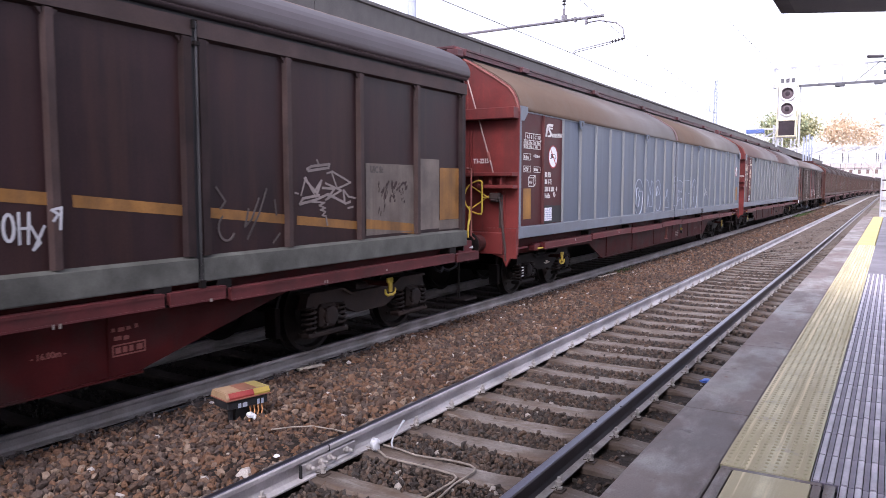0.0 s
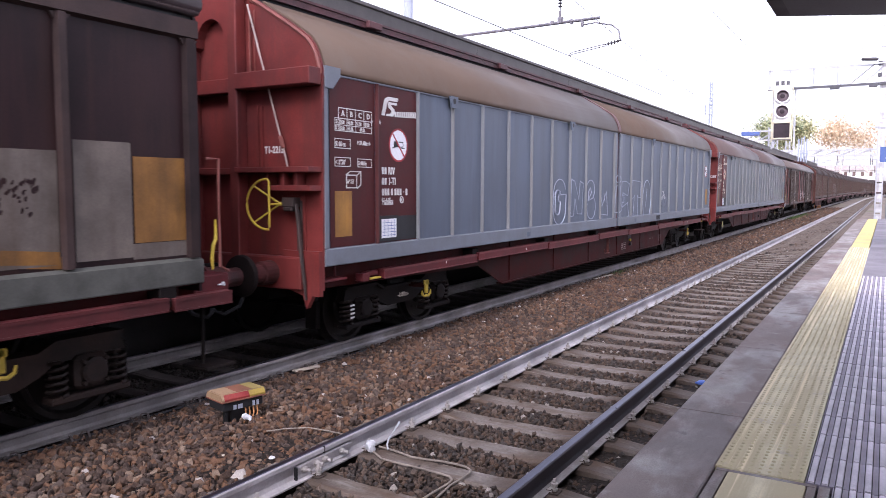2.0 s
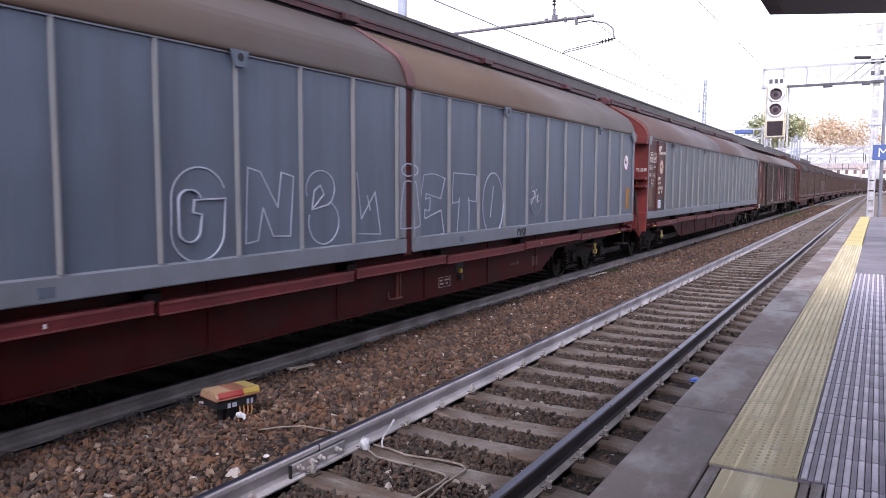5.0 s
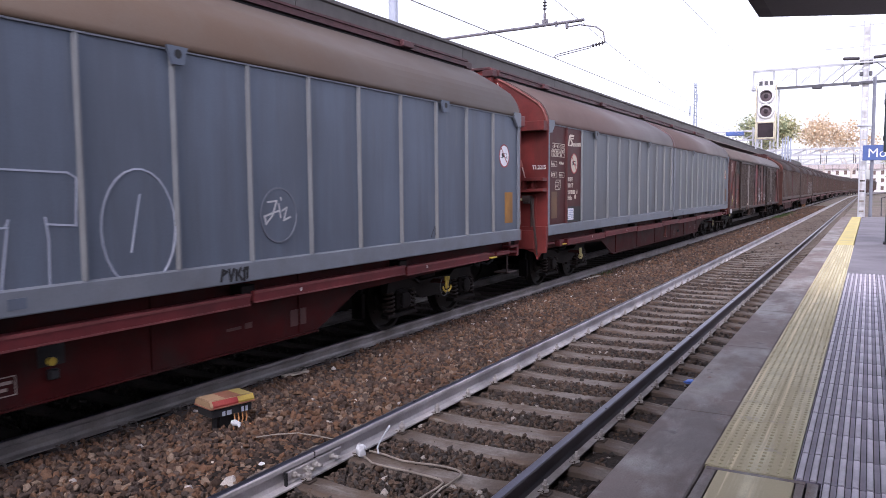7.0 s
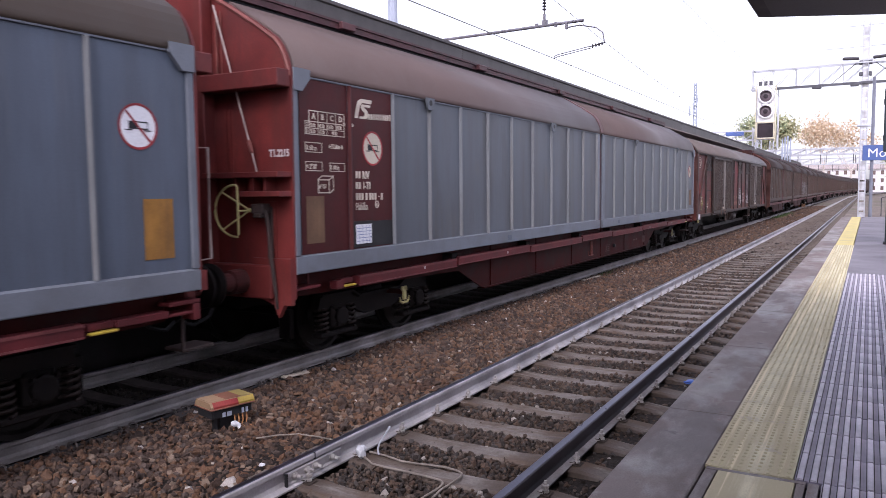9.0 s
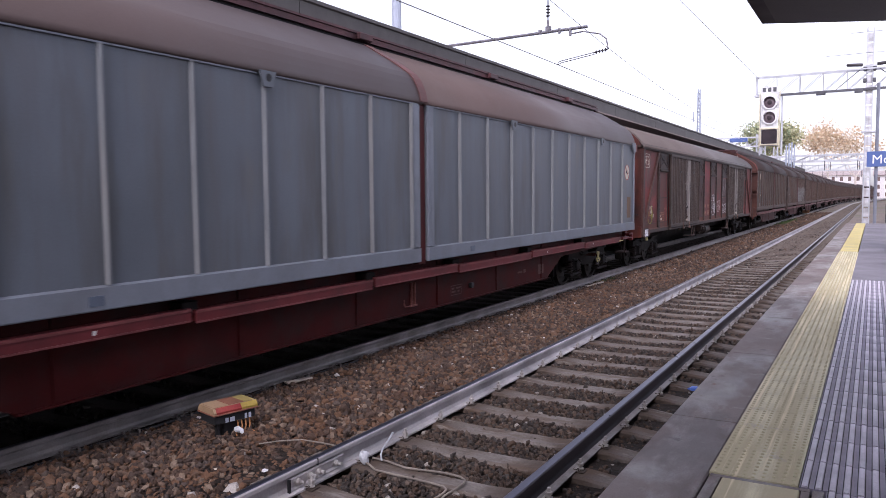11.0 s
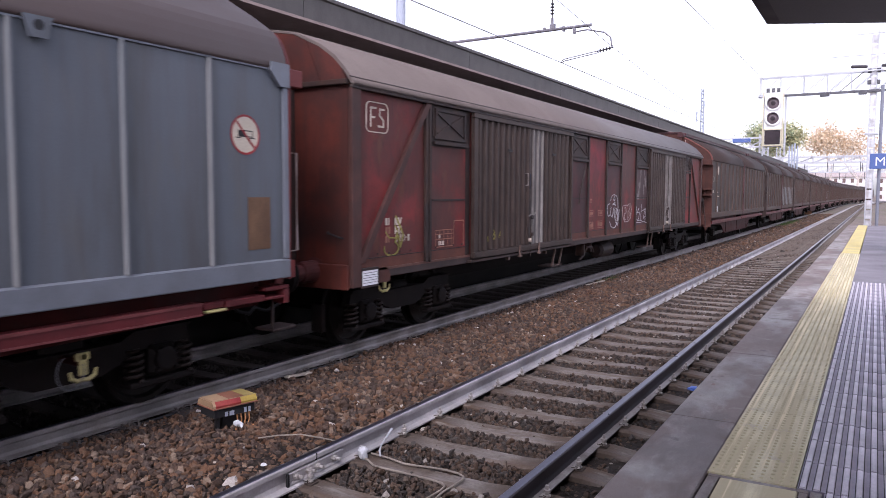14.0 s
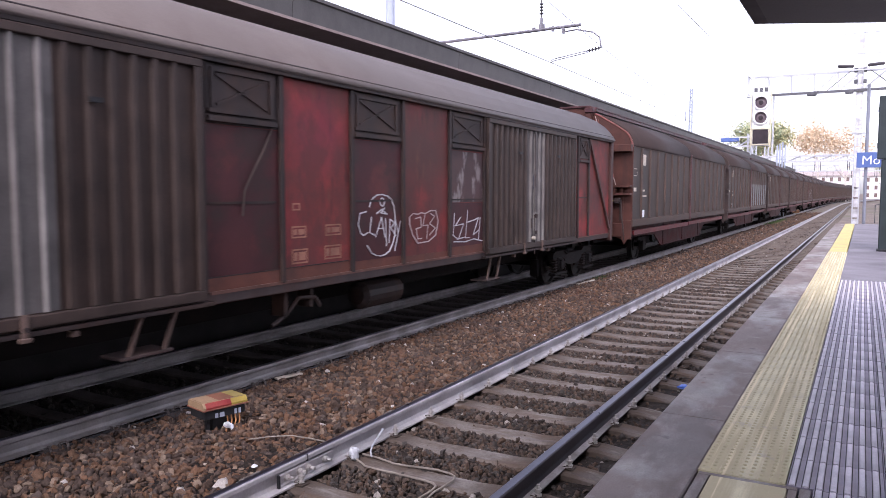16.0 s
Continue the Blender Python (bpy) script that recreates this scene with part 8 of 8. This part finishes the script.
each("clamp", [(-6.94, -6.80, -0.03, 0.03, 5.74, 5.90), (-6.91, -6.85, -0.02, 0.02, 5.90, 6.05), (-7.12, -7.04, -0.03, 0.03, 5.74, 5.84), (-6.62, -6.56, -0.03, 0.03, 5.70, 5.82), (-6.35, -6.29, -0.03, 0.03, 5.62, 5.80)], M_ARM, cat, bevel=0.008)


def sag(x, z, y0, y1, drop, n=12, x1=None):
    return [(x + ((x1 if x1 is not None else x) - x) * i / n, y0 + (y1 - y0) * i / n, z - 4 * drop * (i / n) * (1 - i / n)) for i in range(n + 1)]


for name, pts, r in (("contact_wire", sag(-6.63, 4.97, -30, 17, 0.02, x1=-6.63) + sag(-6.63, 4.97, 17.1, 64, 0.02)[0:] + sag(-6.7, 4.97, 64.1, 140, 0.02), 0.009),
                     ("messenger_wire", sag(-6.88, 6.55, -30, 17, 1.1) + sag(-6.88, 6.55, 17.1, 64, 1.1) + sag(-6.88, 6.55, 64.1, 140, 1.0), 0.007),
                     ("contact_wire", sag(-2.82, 5.02, -30, 44, 0.02) + sag(-2.82, 5.02, 44.1, 140, 0.02), 0.0045)):
    t = link(name, tube(bmesh.new(), pts, r, 5), M_WIRE)
    tagged(t, "thin dark overhead line wire", "wire", "overhead wires")
M_MASTPLATE = material("streaked_pale_steel", (0.60, 0.60, 0.62), 0.5, 0.2, stain=(0.30, 0.26, 0.24), stain_amount=0.8, streak=True, bump=0.04)


def truss(bm, x0, x1, y, z0, z1, bays, depth=0.5, r=0.035):
    """A lattice beam across the tracks."""
    for yy in (y - depth / 2, y + depth / 2):
        for z in (z0, z1):
            box(bm, x0, x1, yy - r, yy + r, z - r, z + r)
        for i in range(bays):
            a, b = x0 + (x1 - x0) * i / bays, x0 + (x1 - x0) * (i + 1) / bays
            tube(bm, [(a, yy, z0), (b, yy, z1)], r * 0.6, 4)
            tube(bm, [(b, yy, z0), (b, yy, z1)], r * 0.6, 4)
    for i in range(bays + 1):
        a = x0 + (x1 - x0) * i / bays
        tube(bm, [(a, y - depth / 2, z0), (a, y + depth / 2, z0)], r * 0.6, 4)
    return bm


def lattice_mast(bm, x, y, z0, z1, w0, w1, bays, r=0.03):
    """Four legs with zigzag bracing."""
    c = [(-1, -1), (1, -1), (1, 1), (-1, 1)]

    def at(i, k):
        w = w0 + (w1 - w0) * k / bays
        return (x + c[i % 4][0] * w / 2, y + c[i % 4][1] * w / 2, z0 + (z1 - z0) * k / bays)
    for i in range(4):
        tube(bm, [at(i, 0), at(i, bays)], r, 4)
        for k in range(bays):
            tube(bm, [at(i + (k % 2), k), at(i + 1 - (k % 2), k + 1)], r * 0.55, 4)
    return bm


# signal gantry at the platform's end
GY = 44.0
gan = thing("signal_gantry", pose(0, 0, 0), "pale lattice signal gantry across the tracks", "gantry")
part("beam", truss(bmesh.new(), -5.75, 7.5, GY, 7.12, 8.12, 12), M_GALV, gan, "pale lattice beam")
part("lower_chord", boxes((-4.5, 7.4, GY - 0.34, GY - 0.28, 7.04, 7.16)), M_GALV2, gan, "grey walkway edge")
MX = -0.34
mast = part("mast", boxes((MX - 0.17, MX - 0.11, GY - 0.17, GY + 0.17, -0.4, 10.2), (MX + 0.11, MX + 0.17, GY - 0.17, GY + 0.17, -0.4, 10.2), bevel=0.008), M_GALV, gan, "pale battened steel mast")
each("batten", [(MX - 0.11, MX + 0.11, GY - 0.165, GY - 0.15, 0.1 + 0.52 * k, 0.54 + 0.52 * k) for k in range(19)], M_MASTPLATE, mast)
each("collar", [(MX - 0.31, MX + 0.31, GY - 0.22, GY + 0.22, z, z + 0.10) for z in (4.9, 7.05, 8.2)], M_GALV, mast, bevel=0.01)
each("bracket", [(MX + 0.2 * s - 0.09, MX + 0.2 * s + 0.09, GY - 0.24, GY + 0.1, z, z + 0.2) for s in (-1, 1) for z in (7.45, 8.02)], M_GALV2, mast, bevel=0.02)
part("mast", lattice_mast(bmesh.new(), 7.4, GY, -0.4, 9.6, 0.50, 0.42, 14, 0.045), M_GALV, gan, "pale lattice mast")
for z, x0, x1 in ((8.95, -2.0, 3.0), (10.0, -0.9, 2.4)):
    part("cross_arm", tube(bmesh.new(), [(MX + x0, GY, z), (MX + x1, GY, z)], 0.022, 6), M_GALV, gan)
for s in (-1, 1):
    part("top_insulator", tube(bmesh.new(), [(MX + s * 0.30, GY, 8.36), (MX + s * 0.36, GY, 8.36), (MX + s * 1.0, GY, 8.40), (MX + s * 1.06, GY, 8.40)], [0.05, 0.085, 0.085, 0.04], 8), M_INSULDARK, gan, "dark brown horizontal insulator")
    part("brace", tube(bmesh.new(), [(MX + s * 0.35, GY, 8.2), (MX + s * 1.5, GY, 7.2)], 0.025, 6), M_GALV2, gan)
each("junction_box", [(-2.75, -2.30, GY - 0.5, GY - 0.3, 6.92, 7.12), (-1.0, -0.62, GY - 0.5, GY - 0.3, 6.92, 7.12)], M_GALV2, gan, bevel=0.02)
part("hanger", boxes((-5.72, -5.62, GY - 0.1, GY + 0.1, 7.1, 8.15), (-4.42, -4.34, GY - 0.1, GY + 0.1, 3.95, 7.2), (-5.50, -5.44, GY - 0.1, GY + 0.1, 3.95, 7.2)), M_GALV, gan)
sig = thing("railway_signal", pose(-4.96, GY - 0.35, 0), "white two-lamp railway signal hanging from the gantry", "signal")
part("backboard", boxes((-0.44, 0.44, 0.0, 0.06, 4.40, 7.25), bevel=0.03), M_SIGWHITE, sig, "white backboard")
for z in (6.72, 5.92):
    lamp = part("lamp_ring", lathe(bmesh.new(), [(-0.08, 0.40), (-0.12, 0.36), (-0.12, 0.30), (-0.02, 0.29), (-0.01, 0.40)], (0, 0, z), "y", 28, caps=False), M_SIGWHITE, sig, "white round lamp housing")
    part("lens", lathe(bmesh.new(), [(-0.03, 0.295), (-0.07, 0.2), (-0.085, 0.10)], (0, 0, z), "y", 24), M_LENSRIM, lamp, "dull unlit lens")
    part("lens_centre", lathe(bmesh.new(), [(-0.088, 0.12), (-0.10, 0.08)], (0, 0, z), "y", 16), M_LENS, lamp)
    part("hood", prism(bmesh.new(), [(0.31 * math.cos(radians(a)), z + 0.31 * math.sin(radians(a))) for a in range(20, 161, 14)] + [(0.29 * math.cos(radians(a)), z + 0.29 * math.sin(radians(a))) for a in range(160, 19, -14)], "y", -0.20, -0.1), M_LENSRIM, lamp)
each("side_rail", [(-0.52, -0.47, -0.04, 0.04, 4.3, 7.3), (0.47, 0.52, -0.04, 0.04, 4.3, 7.3)], M_SIGCREAM, sig)
part("indicator_frame", boxes((-0.46, 0.46, -0.10, 0.0, 4.45, 4.52), (-0.46, 0.46, -0.10, 0.0, 5.30, 5.37), (-0.46, -0.40, -0.10, 0.0, 4.52, 5.30), (0.40, 0.46, -0.10, 0.0, 4.52, 5.30), bevel=0.01), M_SIGCREAM, sig, "cream frame")
part("indicator", boxes((-0.38, 0.38, -0.05, 0.0, 4.54, 5.28)), M_LENS, sig, "dark route indicator")
each("plate_bar", [(-0.36 + 0.26 * k, -0.20 + 0.26 * k, -0.012, 0.0, 7.30, 7.52) for k in range(3)], M_GALV2, sig)
part("plate_frame", boxes((-0.44, 0.44, 0.01, 0.03, 7.24, 7.56)), M_SIGWHITE, sig)

# station sign on its pole
M_POLE = material("blue_grey_pole_paint", (0.20, 0.21, 0.25), 0.5, bump=0.03, vary=0.12)
sign = thing("station_sign", pose(0.12, 41.0, 0), "blue station name sign with white letters on a grey pole", "sign")
part("pole", tube(bmesh.new(), [(-0.06, 0, -0.4), (-0.06, 0, 7.0)], 0.075, 12), M_POLE, sign, "grey steel pole")
part("board", boxes((-0.46, 1.9, -0.17, -0.11, 3.08, 3.80), bevel=0.01), M_BLUE, sign, "blue sign board")
lettering("name", "Mo", 0.60, (-0.26, -0.174, 3.23), FRONT, M_PAPER, sign, 1.0, 0.0)
part("handrail", tube(bmesh.new(), [(0.35, -3.5, 0.55), (0.35, -3.5, 1.35), (0.55, -3.5, 1.4), (0.8, -3.5, 1.35), (0.85, -3.5, 0.55)], 0.025, 6), M_GALV2, sign)

# dark pillar on the platform
p = thing("information_pillar", pose(0.5, 19.4, TOP), "dark green metal information pillar standing on the platform", "pillar")
part("body", boxes((-0.17, 0.5, -0.15, 0.15, 0.0, 2.05), bevel=0.012), M_PILLAR, p)
part("head", boxes((-0.26, 0.58, -0.18, 0.18, 2.06, 3.45), bevel=0.012), M_PILLAR, p)
part("base", boxes((-0.2, 0.53, -0.18, 0.18, 0.0, 0.05), bevel=0.006), M_BLACK, p)
part("hinge", boxes((-0.275, -0.255, -0.1, -0.04, 2.3, 2.42), (-0.275, -0.255, -0.1, -0.04, 3.1, 3.22)), M_GALV2, p)

# ---- distance ----
for y, z0, z1, x0, x1 in ((104, 5.9, 6.6, -26, 12), (118, 6.3, 7.1, -30, 14), (140, 5.6, 6.6, -30, 18), (168, 6.4, 7.5, -34, 24)):
    t = thing("line_portal", pose(0, 0, 0), "distant pale lattice portal over the tracks", "portal", "line portals")
    part("beam", truss(bmesh.new(), x0, x1, y, z0, z1, 22, 0.6, 0.06), M_GALV, t)
    for x in (x0 + 0.3, -12.5, x1 - 0.3):
        part("leg", lattice_mast(bmesh.new(), x, y, -0.5, z1 + 1.5, 0.6, 0.5, 10, 0.06), M_GALV, t)
    for k in range(5):
        x = -9.0 + 3.6 * k
        part("insulator", tube(bmesh.new(), [(x, y, z0), (x, y, z0 - 1.2)], 0.05, 6), M_GALV2, t)
t = thing("line_portal", pose(0, 0, 0), "pale lattice portal behind the platform canopy with blue cabinets", "portal", "line portals")
part("beam", truss(bmesh.new(), -24, -8.7, 72, 6.1, 6.9, 12, 0.5, 0.05), M_GALV, t)
part("leg", lattice_mast(bmesh.new(), -9.0, 72, 5.3, 7.2, 0.4, 0.4, 4, 0.05), M_GALV, t)
part("leg", lattice_mast(bmesh.new(), -16.0, 72, 0.3, 7.2, 0.4, 0.4, 10, 0.05), M_GALV, t)
part("cabinet", boxes((-11.4, -9.9, 71.4, 71.7, 6.5, 6.85), bevel=0.03), M_BLUE, t, "blue cabinet")
t = thing("pipe_rack", pose(-7.15, 80, 0), "row of pale blue-grey pipes standing on a lattice portal", "pipes")
for k in range(4):
    part("pipe", tube(bmesh.new(), [(-0.36 + 0.24 * k, 0, -0.4), (-0.36 + 0.24 * k, 0, 6.6 + 0.12 * (k % 3))], 0.07, 8), M_MAST, t)
part("crosspiece", boxes((-0.5, 0.5, -0.05, 0.05, 5.1, 5.25)), M_MAST, t)
t = thing("lineside_marker", pose(-5.9, 83.5, -0.4), "small orange marker beside the far rail", "marker")
part("board", boxes((-0.32, 0.32, -0.05, 0.05, 0.28, 0.62), bevel=0.02), M_BOXORANGE, t)
part("foot", boxes((-0.12, 0.12, -0.1, 0.1, 0.0, 0.29), bevel=0.02), M_WOOD, t)
t = thing("radio_mast", pose(0, 0, 0), "distant slim lattice radio mast", "mast")
part("tower", lattice_mast(bmesh.new(), -23.7, 120, 0, 18.0, 0.7, 0.28, 34, 0.075), M_MAST, t)
part("aerial", boxes((-24.6, -24.4, 119.9, 120.1, 13.0, 14.6), (-23.5, -23.3, 119.7, 119.9, 15.0, 16.2)), M_MAST, t)


def tree(name, x, y, h, wide, seed, leaf, label, count, bare):
    """Tapered trunk, forking limbs and a crown of many small leaves with gaps."""
    rng = random.Random(seed)
    t = thing(name, pose(x, y, -0.5), label, "tree")
    bm = bmesh.new()
    tips = []

    def limb(p, way, length, r, depth):
        pts, rad = [p], [r]
        q, w = p.copy(), way.copy()
        for k in range(3):
            w = (w + Vector((rng.gauss(0, 0.14), rng.gauss(0, 0.14), 0.08))).normalized()
            q = q + w * length / 3
            pts.append(q.copy())
            rad.append(r * (1 - 0.16 * (k + 1)))
        tube(bm, pts, rad, 5)
        if depth == 0:
            tips.append(q)
            return
        if depth < 3:
            tips.append(q)
        for k in range(rng.choice((2, 3, 3))):
            a = rng.uniform(0, 6.2832)
            out = Vector((math.cos(a), math.sin(a), 0)) * rng.uniform(0.45, 0.95) * wide
            limb(q, (w + out).normalized(), length * rng.uniform(0.6, 0.82), rad[-1] * 0.72, depth - 1)
    limb(Vector((0, 0, 0)), Vector((0, 0, 1)), h * 0.24, h * 0.02, 4)
    part("trunk", bm, M_BARK, t, "grey-brown trunk and limbs")
    bm = bmesh.new()
    for k in range(count):
        c = rng.choice(tips)
        d = Vector((rng.gauss(0, 1), rng.gauss(0, 1), rng.gauss(0, 0.8))) * h * bare
        p = c + d
        a, b = Vector((rng.gauss(0, 1), rng.gauss(0, 1), rng.gauss(0, 1))).normalized(), Vector((rng.gauss(0, 1), rng.gauss(0, 1), rng.gauss(0, 1))).normalized()
        s = h * rng.uniform(0.006, 0.013)
        bm.faces.new([bm.verts.new(p + a * s), bm.verts.new(p + b * s), bm.verts.new(p - a * s), bm.verts.new(p - b * s)])
    tagged(part("crown", bm, leaf, t, "crown of small leaves"), kind="stuff")
    return t


tree("autumn_tree", -9.3, 205, 27.2, 0.80, 7, M_LEAFORANGE, "half-bare autumn tree with orange-brown leaves", 2700, 0.05)
tree("autumn_tree", -4.2, 212, 25.5, 0.80, 15, M_LEAFORANGE, "half-bare autumn tree with orange-brown leaves", 2300, 0.05)
tree("broadleaf_tree", -22.1, 172, 24.0, 0.36, 9, M_LEAFGREEN, "leafy green tree turning yellow", 7000, 0.045)
tree("broadleaf_tree", -18.4, 176, 23.0, 0.36, 11, M_LEAFOLIVE, "leafy tree turning olive yellow", 7000, 0.05)
tree("broadleaf_tree", 5.5, 200, 15.0, 0.8, 21, M_LEAFGREEN, "leafy green tree turning yellow", 3000, 0.05)


def house(x0, x1, y, storeys, label):
    """A plain far building: walls with real openings' panes and frames, and a tiled roof."""
    h = 3.1 * storeys
    t = thing("building", pose(0, y, -0.5), label, "building", "distant buildings")
    part("wall", boxes((x0, x1, 0, 10, 0, h)), M_PLASTER, t)
    part("roof", prism(bmesh.new(), [(-0.7, h), (10.7, h), (10.7, h + 0.15), (5, h + 2.0), (-0.7, h + 0.15)], "x", x0 - 0.6, x1 + 0.6), M_TILE, t, "red-brown tiled roof")
    n = int((x1 - x0) / 2.8)
    for s in range(storeys):
        for k in range(n):
            x = x0 + (k + 0.5) * (x1 - x0) / n
            wdw = part("window", boxes((x - 0.55, x + 0.55, -0.03, 0.0, 3.1 * s + 0.9, 3.1 * s + 2.5)), M_GLASSDARK, t)
            part("window_frame", boxes((x - 0.65, x - 0.55, -0.08, 0.0, 3.1 * s + 0.8, 3.1 * s + 2.6), (x + 0.55, x + 0.65, -0.08, 0.0, 3.1 * s + 0.8, 3.1 * s + 2.6), (x - 0.65, x + 0.65, -0.10, 0.0, 3.1 * s + 0.7, 3.1 * s + 0.8)), M_PAPER, wdw)
    return t


house(-24, -4, 330, 3, "pale plastered three-storey building with a tiled roof")
house(0, 26, 345, 3, "pale plastered three-storey building with a tiled roof")
house(-52, -30, 320, 4, "pale plastered four-storey building with a tiled roof")
house(34, 60, 320, 3, "pale plastered three-storey building with a tiled roof")


# ---- what moves ----
def motions():
    for w, s in TRAIN:
        rows = []
        for k in range(33):
            x, y, _ = on_track(FAR, s - run(0.5 * k))
            rows.append((0.5 * k, pose(x, y, 0, 0, 0, -on_track(FAR, s - run(0.5 * k) + 8)[2])))
        walk(w, rows)
    for o in WHEELS:
        p = o.location.copy()
        walk(o, [(0.1 * k, pose(p.x, p.y, p.z, math.degrees(run(0.1 * k) / WHEEL_R), 0, 0)) for k in range(161)])


motions()
